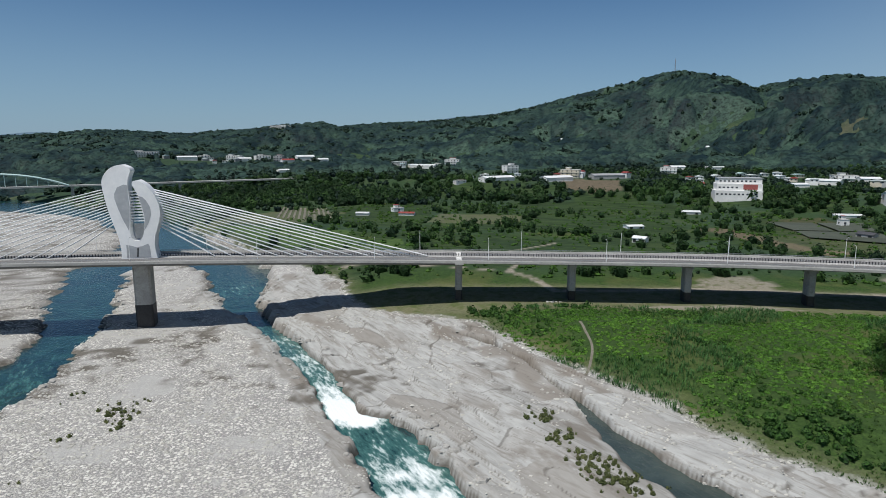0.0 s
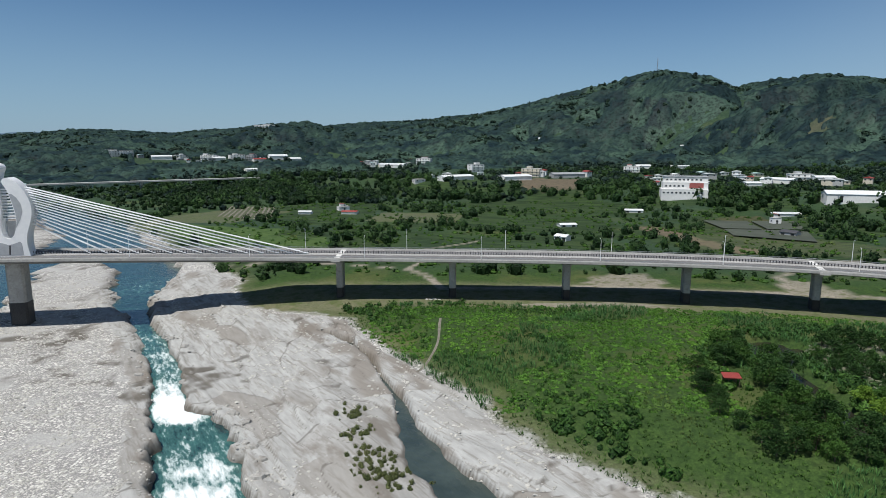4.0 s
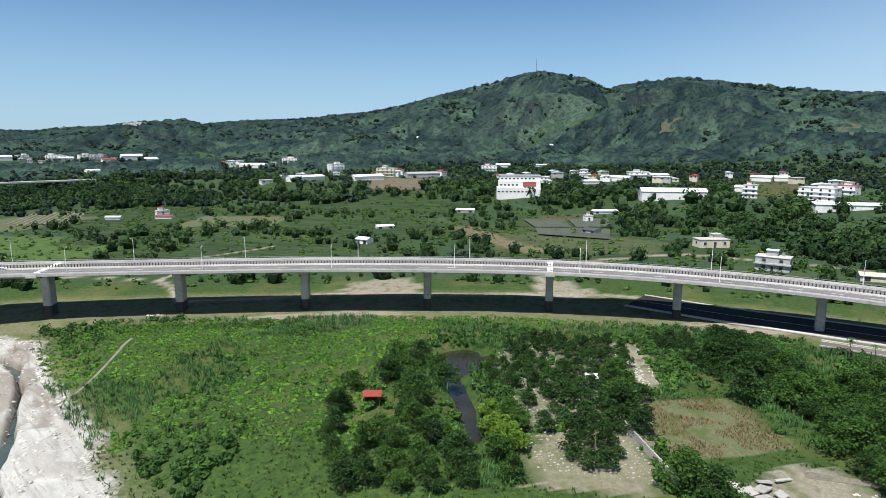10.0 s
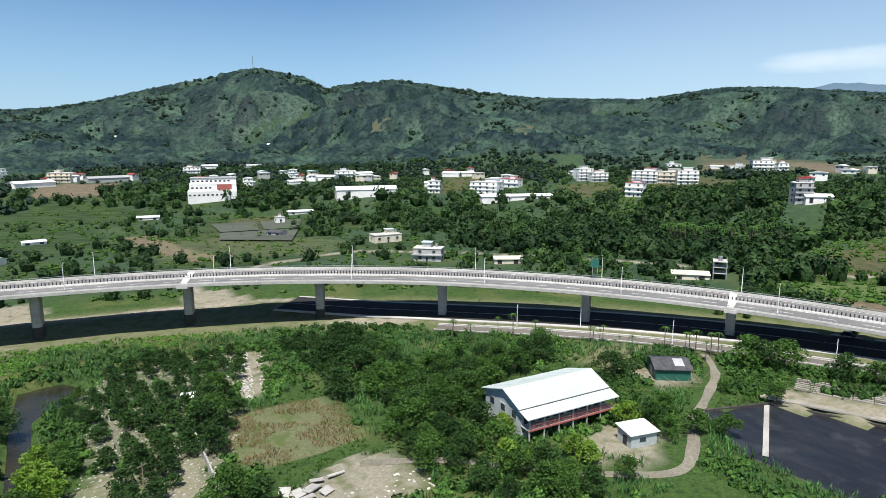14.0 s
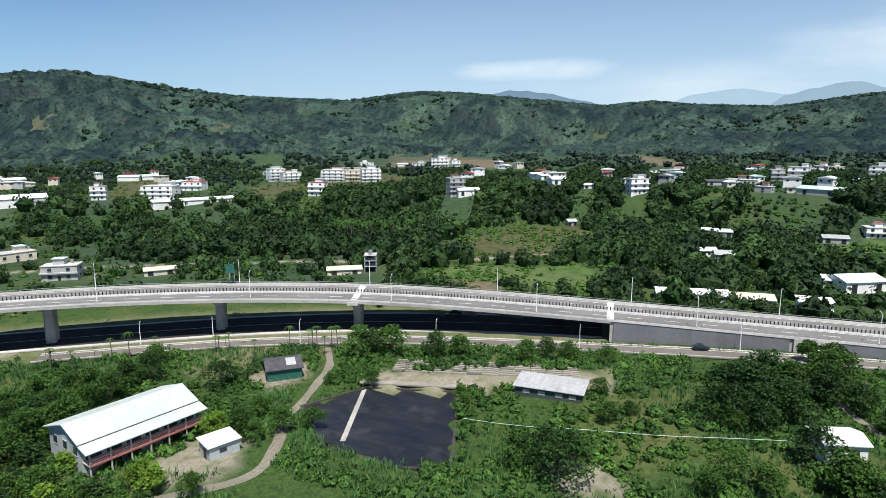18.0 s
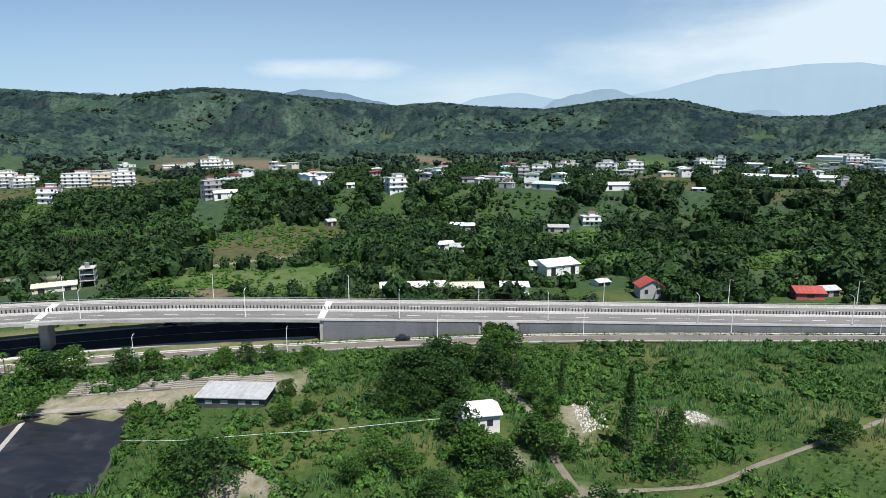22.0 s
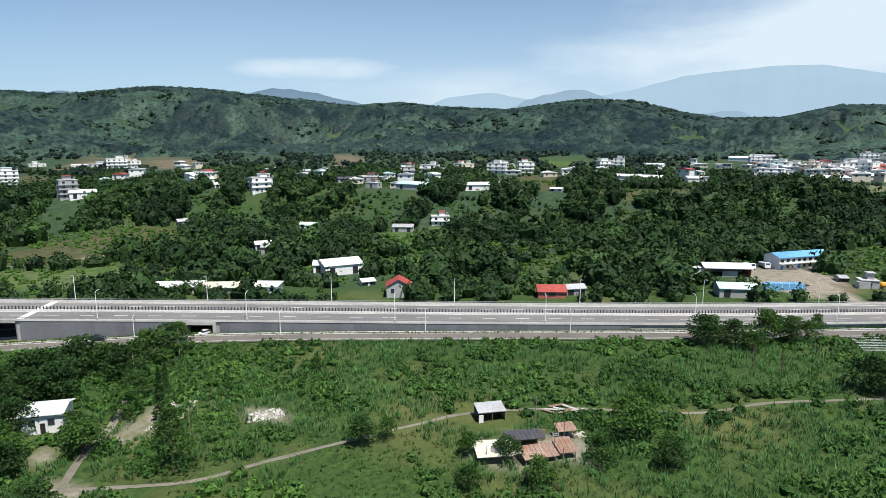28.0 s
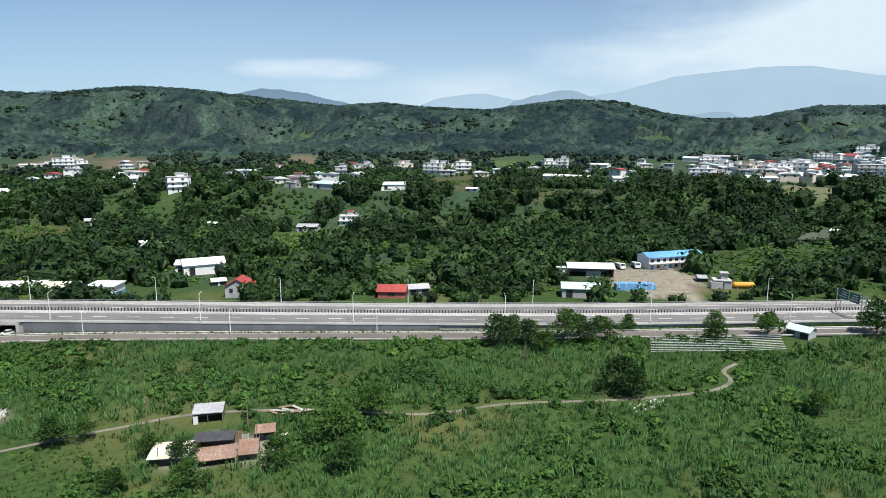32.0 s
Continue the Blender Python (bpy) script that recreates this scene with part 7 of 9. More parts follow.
part("tank", Shape().tube([(-1, 0, 7.55), (-1, 0, 9.6)], 0.9, 10), "steel", tw)
# shade nets over plots
MAT["net"] = surface("net", (0.051, 0.061, 0.044), (0.089, 0.102, 0.075), 0.5, 0.9, fine=0.8)


def shade_net(outline, label):
    N = thing("shade_net", label, "shade net")
    n = len(outline)
    tops = [(x, y, ground_at(x, y) + 0.9) for x, y in outline]
    part("net", Shape().add([(x, y, z + dz) for dz in (-0.08, 0.0) for x, y, z in tops], [tuple(range(n - 1, -1, -1)), tuple(range(n, 2 * n))] + [(i, (i + 1) % n, n + (i + 1) % n, n + i) for i in range(n)]), "net", N)
    for x, y, z in tops:
        part("post", Shape().tube([(x, y, z - 1.2), (x, y, z)], 0.08, 5), "timber", N)


shade_net([(246, 458), (276, 452), (266, 410), (242, 416)], "dark green shade net over a crop plot")
shade_net([(279, 451), (308, 444), (292, 404), (269, 409)], "dark green shade net over a crop plot")
shade_net([(241, 412), (290, 400), (268, 352), (234, 384)], "dark green shade net over a crop plot")
shade_net([(575, -289), (609, -306), (612, -332), (581, -322)], "black shade net over a nursery plot")
# poles
for x, y, h in ((155, 107, 6), (217, 75, 6), (312, -31, 8), (306, -103, 6), (310, -122, 6), (290, -60, 8), (330, -30, 8)):
    pl = thing("utility_pole", "thin weathered utility pole with a crossarm", "pole", pose(x, y, ground_at(x, y), 0, 0, 30), "utility poles")
    part("shaft", Shape().tube([(0, 0, -0.4), (0, 0, h)], [0.13, 0.09], 6), "timber", pl)
    part("crossarm", Shape().box(-0.9, 0.9, -0.06, 0.06, h - 0.6, h - 0.45), "timber", pl)
# mast on the highest hill
mz = ground_at(752, 2030)
ms = thing("radio_mast", "thin lattice radio mast on the hilltop", "mast", pose(752, 2030, mz - 2))
for dx, dy in ((-1.4, -1.4), (1.4, -1.4), (1.4, 1.4), (-1.4, 1.4)):
    part("leg", Shape().tube([(dx, dy, 0), (dx * 0.3, dy * 0.3, 52)], 0.3, 4), "steel", ms)
for z in range(4, 52, 6):
    k = 1.4 * (1 - 0.7 * z / 52)
    part("brace", Shape().box(-k, k, -k, k, z, z + 0.35), "steel", ms)
# far road viaduct with a steel arch
va = thing("far_bridge", "far pale road bridge with a low steel arch", "bridge")
A, B = Vector((-640, 610, 14)), Vector((-150, 918, 15))
dirv = (B - A).normalized()
vm = pose(A.x, A.y, 13, 0, 0, math.degrees(math.atan2(dirv.y, dirv.x)))
ln = (B - A).length
part("deck", Shape().box(-200, ln + 90, -5, 5, 0, 1.8), "pale_concrete", va, m=vm)
for x in range(60, int(ln), 60):
    if x < 235 and x != 90:
        continue
    part("pier", Shape().box(x - 1.6, x + 1.6, -3, 3, -20, 0), "concrete", va, m=vm)
for y in (-4.6, 4.6):
    part("arch", Shape().tube([(92 + 145 * k / 14, y, 1.5 + 15 * (1 - (k / 7 - 1) ** 2)) for k in range(15)], 0.9, 6), "roof_teal", va, m=vm)
    for k in range(1, 14):
        part("hanger", Shape().box(92 + 145 * k / 14 - 0.2, 92 + 145 * k / 14 + 0.2, y - 0.2, y + 0.2, 1.5, 1.5 + 15 * (1 - (k / 7 - 1) ** 2)), "roof_teal", va, m=vm)
# pale greenhouse roofs on the hillside
for x, y, w, d, turn in ((874, 1388, 38, 24, -25), (840, 1420, 30, 10, -20), (1040, 960, 18, 8, -40), (1500, 300, 20, 10, -70), (1560, -200, 24, 10, -80), (1330, 480, 16, 8, -60), (560, 1290, 16, 8, -10), (300, 1500, 18, 9, 0), (1420, -60, 18, 8, -75), (1180, 760, 20, 9, -45)):
    gz_ = ground_at(x, y)
    gh_ = thing("greenhouse", "pale greenhouse roof on the wooded slope", "greenhouse", pose(x, y, gz_, 0, 0, turn), "greenhouses on the hills")
    part("wall", Shape().box(-w / 2, w / 2, -d / 2, d / 2, -6, 3.5), "plaster_grey", gh_)
    gable_ends(gh_, w, d, 3.5, 6.0, "plaster_white")
    gable_roof(gh_, w, d, 3.5, 6.0, "roof_white", 0.5, 6)

# row crops on the plain across the river
plot = thing("crop_plot", "rows of low crops with pale soil between them", "field")
for i in range(11):
    u = i / 10
    a_, b_ = Vector((-132 + 48 * u, 500 - 22 * u)), Vector((-146 + 41 * u, 580 - 8 * u))
    pts_ = [a_.lerp(b_, k / 6) for k in range(7)]
    row = Shape()
    vs_ = [(p.x + dx, p.y, ground_at(p.x + dx, p.y) + 0.22) for p in pts_ for dx in (-0.9, 0.9)]
    row.add(vs_, [(2 * k, 2 * k + 1, 2 * k + 3, 2 * k + 2) for k in range(6)])
    part("soil_ridge", row, "track", plot)

# ---- far mountains: ranges one behind another, paler with distance by haze put in as emission ----
def far_range(name, label, peaks, dist, haze_glow, base, seed, rough=14):
    """A range at dist metres from the hub, its haze added as an emission colour. peaks: bearing and height of the
    crest.
    """
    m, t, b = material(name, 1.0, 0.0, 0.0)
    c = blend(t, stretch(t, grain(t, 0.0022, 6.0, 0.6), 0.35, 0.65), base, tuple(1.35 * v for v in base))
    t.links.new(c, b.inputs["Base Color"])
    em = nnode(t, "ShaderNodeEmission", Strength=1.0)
    em.inputs[0].default_value = (*haze_glow, 1)
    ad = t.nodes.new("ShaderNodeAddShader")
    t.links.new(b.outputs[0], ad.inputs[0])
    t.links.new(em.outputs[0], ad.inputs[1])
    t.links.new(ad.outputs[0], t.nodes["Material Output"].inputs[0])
    az = np.arange(peaks[0][0], peaks[-1][0], 0.2)
    top = np.interp(az, [q[0] for q in peaks], [q[1] for q in peaks])
    top = np.convolve(np.pad(top, 3, mode="edge"), np.ones(7) / 7, "valid") + rough * (fbm(az * 1.3, az * 0, 5, seed) - 0.5)
    rows = []
    for k, (q, back_) in enumerate(((-0.1, -420), (0.42, -240), (0.78, -90), (1.0, 0), (0.5, 90))):
        wav = 1 + 0.22 * (fbm(az * 0.9, az * 0 + k * 3.1, 4, seed + 9) - 0.5) * (0 < k < 3)
        d = dist + back_
        rows.append(np.stack((HUB[0] + d * np.sin(np.radians(az)), HUB[1] + d * np.cos(np.radians(az)), top * q * wav), 1))
    n = np.arange(5 * len(az)).reshape(5, -1)
    f = np.stack((n[:-1, :-1], n[:-1, 1:], n[1:, 1:], n[1:, :-1]), -1).reshape(-1, 4)
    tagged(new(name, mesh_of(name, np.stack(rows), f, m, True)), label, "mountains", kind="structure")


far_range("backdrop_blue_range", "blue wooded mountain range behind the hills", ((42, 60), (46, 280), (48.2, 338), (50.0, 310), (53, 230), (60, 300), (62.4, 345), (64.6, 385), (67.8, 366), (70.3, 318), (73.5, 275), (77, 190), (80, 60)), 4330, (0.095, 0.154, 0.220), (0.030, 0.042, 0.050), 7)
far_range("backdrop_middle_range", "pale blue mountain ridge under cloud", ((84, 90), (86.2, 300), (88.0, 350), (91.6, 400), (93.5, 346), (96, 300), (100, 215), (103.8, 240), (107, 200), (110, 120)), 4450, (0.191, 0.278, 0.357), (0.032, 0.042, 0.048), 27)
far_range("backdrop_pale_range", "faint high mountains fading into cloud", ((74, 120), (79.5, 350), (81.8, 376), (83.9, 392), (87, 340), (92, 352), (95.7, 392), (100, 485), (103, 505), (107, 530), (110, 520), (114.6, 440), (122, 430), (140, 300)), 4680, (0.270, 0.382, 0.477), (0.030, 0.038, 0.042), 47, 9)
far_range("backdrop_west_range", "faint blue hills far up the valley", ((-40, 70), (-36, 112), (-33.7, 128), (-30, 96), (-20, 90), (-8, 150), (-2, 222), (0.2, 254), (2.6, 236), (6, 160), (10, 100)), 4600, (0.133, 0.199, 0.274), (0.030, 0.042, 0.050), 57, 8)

# ---- plants ----
rng = np.random.default_rng(7)


def leaf_quads(centres, size, flat=0.45, aspect=0.55, r=None):
    """Small folded leaf sprays: four-cornered blades at the centres, turned at random. Returns vertices (n, 4, 3)."""
    r = r or rng
    n = len(centres)
    u = r.normal(size=(n, 3))
    u[:, 2] *= flat
    u /= np.linalg.norm(u, axis=1)[:, None]
    w = r.normal(size=(n, 3))
    v = np.cross(u, w)
    v /= np.linalg.norm(v, axis=1)[:, None] + 1e-9
    s = np.broadcast_to(size, (n,))[:, None] * r.uniform(0.7, 1.3, (n, 1))
    a, b = u * s * 0.5, v * s * 0.5 * aspect
    droop = np.array([0, 0, -0.18]) * s
    c = centres
    return np.stack((c - a + droop, c - b, c + a + droop, c + b), 1)


def quads_mesh(name, corners, mat):
    n = len(corners)
    return mesh_of(name, corners.reshape(-1, 3), np.arange(n * 4).reshape(n, 4), mat)


def crown_points(r, lobes, n):
    """Points on and just inside a crown made of many lobes: (x, y, z, radius)."""
    lobes = np.array(lobes)
    w = lobes[:, 3] ** 2
    pick = r.choice(len(lobes), n, p=w / w.sum())
    d = r.normal(size=(n, 3))
    d /= np.linalg.norm(d, axis=1)[:, None]
    d[:, 2] = np.where(d[:, 2] < -0.45, -d[:, 2], d[:, 2])
    k = r.uniform(0.72, 1.08, n)[:, None]
    return lobes[pick, :3] + d * lobes[pick, 3][:, None] * k * np.array([1, 1, 0.8])


def broadleaf(seed, h, spread, leaves, mat, size):
    """A tree of height h at the origin: meshes of its trunk with limbs, and of its crown."""
    r = np.random.default_rng(seed)
    wood = Shape()
    lobes = []
    fork = h * r.uniform(0.14, 0.22)
    wood.tube([(0, 0, -0.4), (r.uniform(-.1, .1), r.uniform(-.1, .1), fork * 0.5), (0, 0, fork)], [h * 0.032, h * 0.024, h * 0.02], 6)
    n = 12
    for k in range(n):
        a = 6.283 * (k / n) + r.uniform(-0.4, 0.4)
        reach = spread * r.uniform(0.35, 0.72) * (1 if k % 3 else 0.35)
        z = h * r.uniform(0.34, 0.70) if k % 3 else h * r.uniform(0.70, 0.84)
        tip = (reach * math.cos(a), reach * math.sin(a), z)
        wood.tube([(0, 0, fork * 0.95), (tip[0] * 0.5, tip[1] * 0.5, fork + (z - fork) * 0.6), tip], [h * 0.013, h * 0.009, h * 0.004], 5)
        lobes.append((*tip, spread * r.uniform(0.30, 0.46)))
        for _ in range(2):
            b = a + r.uniform(-0.8, 0.8)
            q = reach * r.uniform(0.9, 1.4)
            lobes.append((q * math.cos(b), q * math.sin(b), z + h * r.uniform(-0.20, 0.06), spread * r.uniform(0.18, 0.32)))
    pts = crown_points(r, lobes, leaves)
    return wood.mesh("trunk", "bark"), quads_mesh("crown", leaf_quads(pts, size, r=r), MAT[mat])


def conifer(seed, h, spread, mat, leaves, power=0.8):
    """A pointed tree with drooping boughs in tiers."""
    r = np.random.default_rng(seed)
    wood = Shape().tube([(0, 0, -0.3), (0, 0, h * 0.5), (0, 0, h * 0.97)], [h * 0.02, h * 0.014, 0.03], 6)
    pts = []
    for k in range(leaves):
        v = r.uniform(0, 1) ** 0.8
        z = h * (0.10 + 0.9 * v)
        rad = spread * (1 - v) ** power * (0.6 + 0.4 * abs(math.sin(v * 26)))
        a = r.uniform(0, 6.283)
        q = rad * r.uniform(0.45, 1.05)
        pts.append((q * math.cos(a), q * math.sin(a), z - 0.22 * q))
    return wood.mesh("trunk", "bark"), quads_mesh("crown", leaf_quads(np.array(pts), 0.5, 0.3, r=r), MAT[mat])


def palm(seed, h):
    """A slender palm with a tuft of arching fronds."""
    r = np.random.default_rng(seed)
    wood = Shape().tube([(0, 0, -0.3), (0.1, 0, h * 0.5), (0, 0.1, h)], [0.16, 0.12, 0.10], 6)
    quads = []
    for k in range(11):
        a = 6.283 * k / 11 + r.uniform(-0.2, 0.2)
        d, side = np.array((math.cos(a), math.sin(a), 0)), np.array((-math.sin(a), math.cos(a), 0))
        p = np.array((0, 0.1, h))
        for j in range(5):
            q = p + d * 0.34 + np.array((0, 0, 0.26 - 0.20 * j))
            w = 0.20 * (1 - j / 6)
            quads.append((p - side * w, q - side * w * 0.9, q + side * w * 0.9, p + side * w))
            p = q
    return wood.mesh("trunk", "bark"), quads_mesh("crown", np.array(quads), MAT["leaf"])


TREES = {
    "leaf": [broadleaf(10 + k, 8.0, 4.2 + 0.3 * k, 1500, "leaf", 0.64) for k in range(4)],
    "dark": [broadleaf(20 + k, 8.0, 4.0 + 0.3 * k, 1500, "leaf_dark", 0.62) for k in range(4)],
    "bright": [broadleaf(30 + k, 6.0, 3.2, 900, "leaf_bright", 0.66) for k in range(2)],
    "orchard": [broadleaf(40 + k, 4.4, 2.6, 560, "leaf_dark", 0.62) for k in range(3)],
    "cypress": [conifer(50, 16.0, 2.3, "leaf_dark", 1700, 0.75)],
    "spreading": [conifer(51, 12.0, 5.2, "leaf", 2000, 0.6)],
    "palm": [palm(60 + k, 6.5) for k in range(2)],
}
TALL = {"leaf": 8.0, "dark": 8.0, "bright": 6.0, "orchard": 4.4, "cypress": 16.0, "spreading": 12.0, "palm": 6.5}
WORDS = {"leaf": ("broadleaf_tree", "leafy green broadleaf tree on rough grass", "tree"), "dark": ("broadleaf_tree", "dense dark green tree on the plain", "tree"), "bright": ("broadleaf_tree", "bright yellow-green young tree", "tree"), "orchard": ("orchard_tree", "low rounded dark fruit tree on bare soil", "tree"), "cypress": ("cypress_tree", "tall dark pointed conifer", "tree"), "spreading": ("conifer_tree", "spreading tiered green conifer", "tree"), "palm": ("palm_tree", "slender palm with a small tuft of fronds", "tree")}
TREE_COUNT = [0]


def tree(x, y, h, kind="leaf"):
    if abs(x - 115) < 6 and 122 < y < 146:
        return  # kept open round the red shelter
    TREE_COUNT[0] += 1
    r = random.Random(int(x * 13 + y * 7))
    trunk, crown = r.choice(TREES[kind])
    k = h / TALL[kind]
    name, label, cat = WORDS[kind]
    T = thing(name, label, cat, pose(x, y, ground_at(x, y), 0, 0, r.uniform(0, 360)) @ Matrix.Diagonal((k * r.uniform(0.9, 1.15), k * r.uniform(0.9, 1.15), k, 1)), "trees of the " + ("orchard" if kind == "orchard" else "plain"))
    part("trunk", trunk, "", T)
    part("crown", crown, "", T)


def fill(outline, gap, r):
    """Jittered places inside an outline."""
    xs, ys = [p[0] for p in outline], [p[1] for p in outline]
    g = np.stack(np.meshgrid(np.arange(min(xs), max(xs), gap), np.arange(min(ys), max(ys), gap)), -1).reshape(-1, 2)
    g = g + r.uniform(-0.38, 0.38, g.shape) * gap
    return g[inside(g[:, 0], g[:, 1], outline)]


GROVES = [
    ([(117, 160), (131, 168), (134, 148), (131, 127), (128, 111), (114, 116), (118, 134)], 6.0, (4.5, 7.5), ("dark", "dark", "leaf")),
    ([(104, 132), (114, 148), (118, 134), (114, 116), (128, 111), (134, 116), (131, 102), (112, 103), (103, 113)], 5.2, (3.6, 6.5), ("leaf", "dark", "dark")),
    ([(142, 158), (152, 161), (150, 141), (142, 136)], 5.0, (3.0, 4.5), ("leaf", "dark")),
    ([(140, 128), (146, 128), (142, 104), (134, 100), (136, 112)], 4.6, (4.0, 6.0), ("leaf", "bright", "leaf")),
    ([(168, 142), (179, 138), (173, 118), (167, 118)], 6.5, (6.0, 8.0), ("dark", "leaf")),
    ([(212, 170), (222, 165), (216, 142), (206, 143)], 6.0, (6.0, 8.5), ("dark",)),
    ([(205, 134), (237, 130), (258, 118), (235, 112), (219, 100), (214, 90), (198, 82), (194, 82), (203, 106), (207, 120)], 5.4, (4.5, 8.0), ("leaf", "dark", "leaf", "leaf")),
    ([(214, 80), (224, 78), (230, 72), (222, 66), (208, 66), (200, 74), (202, 80)], 6.0, (4.5, 6.5), ("leaf", "bright", "dark")),
    ([(262, -20), (272, -18), (279, -30), (274, -42), (266, -60), (258, -40)], 8.5, (4.0, 7.0), ("leaf", "dark", "leaf")),
]
r_ = np.random.default_rng(3)
for outline, gap, (lo, hi), kinds in GROVES:
    for x, y in fill(outline, gap, r_):
        tree(x, y, r_.uniform(lo, hi), kinds[r_.integers(len(kinds))])
# orchard rows
for outline in ([(152, 168), (168, 177), (190, 171), (184, 156), (180, 137), (170, 112), (147, 118)], [(196, 172), (210, 170), (205, 142), (198, 131)], [(150, 116), (163, 114), (158, 100), (148, 104)]):
    xs, ys = [p[0] for p in outline], [p[1] for p in outline]
    g = np.stack(np.meshgrid(np.arange(min(xs), max(xs), 4.3), np.arange(min(ys), max(ys), 3.9)), -1).reshape(-1, 2) + r_.uniform(-0.5, 0.5, (1, 2))
    g = g + r_.uniform(-1.0, 1.0, g.shape)
    for x, y in g[inside(g[:, 0], g[:, 1], outline)]:
        if r_.random() < 0.9:
            tree(x, y, r_.uniform(2.6, 4.2), "orchard")
# single trees
for x, y, h, kind in ((295, 85, 8.7, "leaf"), (297, 82, 8, "dark"), (300, 78, 8.5, "leaf"), (304, 66, 7.4, "dark"), (306, 59, 6.8, "leaf"), (311, 42, 6.6, "leaf"), (315, 38, 6, "dark"), (317, 33, 5.2, "leaf"), (319, 23, 4.6, "leaf"), (261, 100, 7.2, "dark"), (280, 69, 4.6, "leaf"), (276, 79, 3, "leaf")):
    tree(x, y, h, kind)
for x, y, h, kind in ((311, -9, 8, "dark"), (316, -13, 10, "dark"), (319, -18, 8, "leaf"), (332, -26, 8.4, "dark"), (300, 19, 4, "leaf"), (282, 45, 4, "leaf"), (263, 13, 9.4, "dark"), (275, -11, 6, "leaf"), (279, -29, 7, "leaf"), (284, -42, 7, "leaf"), (294, -10, 4.6, "leaf"), (253, 126, 4.3, "leaf"), (263, 129, 6, "leaf")):
    tree(x, y, h, kind)
for x, y, h, kind in ((266, 18, 7.5, "dark"), (269, -9, 5, "leaf"), (307, -7, 9.5, "dark"), (307, -12, 10.5, "dark"), (321, -25, 8.2, "leaf"), (289, -55, 16, "cypress"), (282, -62, 12.5, "spreading"), (296, -91, 6.4, "dark"), (296, -8, 5, "leaf"), (287, 13, 4.8, "leaf"), (270, 13, 6, "leaf"), (264, 23, 6.5, "leaf"), (292, 10, 3.2, "leaf"), (288, -23, 7.6, "dark"), (273, -17, 6, "leaf")):
    tree(x, y, h, kind)
for x, y, h, kind in ((308, -42, 9, "cypress"), (343, -21, 6.5, "leaf"), (299, -95, 4.2, "leaf"), (296, -111, 4.5, "leaf"), (368, -164, 9, "dark"), (374, -167, 7, "leaf"), (369, -172, 8, "dark"), (366, -176, 6, "leaf"), (375, -181, 9, "leaf"), (373, -187, 6.5, "dark"), (380, -185, 6.5, "leaf"), (378, -193, 5.5, "leaf"), (385, -191, 5.5, "leaf"), (389, -199, 5, "leaf"), (396, -224, 5.5, "leaf"), (400, -240, 5.5, "dark"), (308, -141, 7.6, "leaf"), (319, -144, 7, "leaf"), (288, -124, 5.2, "leaf"), (285, -113, 4.6, "leaf"), (317, -139, 4.6, "leaf"), (329, -68, 3.6, "leaf"), (343, -198, 8.5, "cypress"), (384, -222, 6.3, "leaf"), (391, -237, 7.2, "leaf")):
    tree(x, y, h, kind)
for x, y, h, kind in ((339, -232, 5.6, "leaf"), (399, -268, 11, "dark"), (246, 76, 6.5, "leaf"), (243, 80, 5.6, "bright"), (220, 92, 4.2, "bright"), (256, 66, 5.0, "leaf"), (252, 70, 5.5, "leaf")):
    tree(x, y, h, kind)
for x, y, h, kind in ((201, 103, 6, "leaf"), (202, 92, 5.5, "leaf"), (206, 87, 6, "dark"), (213, 86, 6.5, "leaf"), (211, 78, 6, "leaf"), (203, 77, 5, "dark"), (216, 75, 6.5, "dark"), (225, 77, 5, "bright"), (212, 107, 7, "leaf"), (222, 112, 6.5, "dark"), (211, 114, 7, "leaf"), (207, 123, 6, "leaf"), (213, 141, 7.5, "dark"), (246, 72, 5, "leaf"), (254, 79, 5.5, "leaf"), (227, 66, 4.5, "leaf"), (113, 139, 6, "leaf"), (120, 126, 7, "dark"), (125, 138, 7.5, "dark"), (127, 120, 6.5, "leaf"), (117, 122, 5.5, "leaf"), (121, 155, 6, "leaf"), (112, 148, 4.5, "leaf")):
    tree(x, y, h, kind)
for x, y, h, kind in ((204, 148, 9, "dark"), (209, 138, 8, "dark"), (218, 138, 7.5, "leaf"), (199, 126, 8, "dark"), (212, 121, 8, "leaf"), (207, 106, 7.5, "dark"), (166, 96, 7, "leaf"), (170, 92, 6.5, "dark"), (175, 142, 6.5, "leaf"), (170, 128, 7, "leaf"), (168, 115, 6, "dark"), (297, -8, 9, "dark"), (300, -14, 9, "dark"), (303, -19, 9, "dark"), (295, -14, 7.5, "dark"), (315, -25, 9, "dark"), (325, -26, 9, "leaf"), (287, -38, 7.0, "leaf"), (306, -36, 6.5, "leaf"), (299, -40, 6.5, "leaf"), (313, -31, 7, "dark"), (279, -28, 8, "leaf"), (275, -34, 7, "dark"), (343, -194, 8.5, "dark"), (341, -196, 7.5, "dark"), (299, -146, 6, "dark"), (303, -146, 5, "leaf"), (295, -118, 5, "dark"), (298, -134, 5.5, "leaf")):
    tree(x, y, h, kind)
for k in range(26):
    x, y, _ = beside(station(266, 172) + 95 * r_.random(), -HALF - 13.0 - 9 * r_.random() ** 2)
    tree(x, y, r_.uniform(3.6, 7.5), "palm")

for k in range(34):
    u = r_.random()
    tree(432 + 32 * u + r_.uniform(-6, 6), 214 - 42 * u + r_.uniform(-9, 9), r_.uniform(9.0, 13.0), "palm")
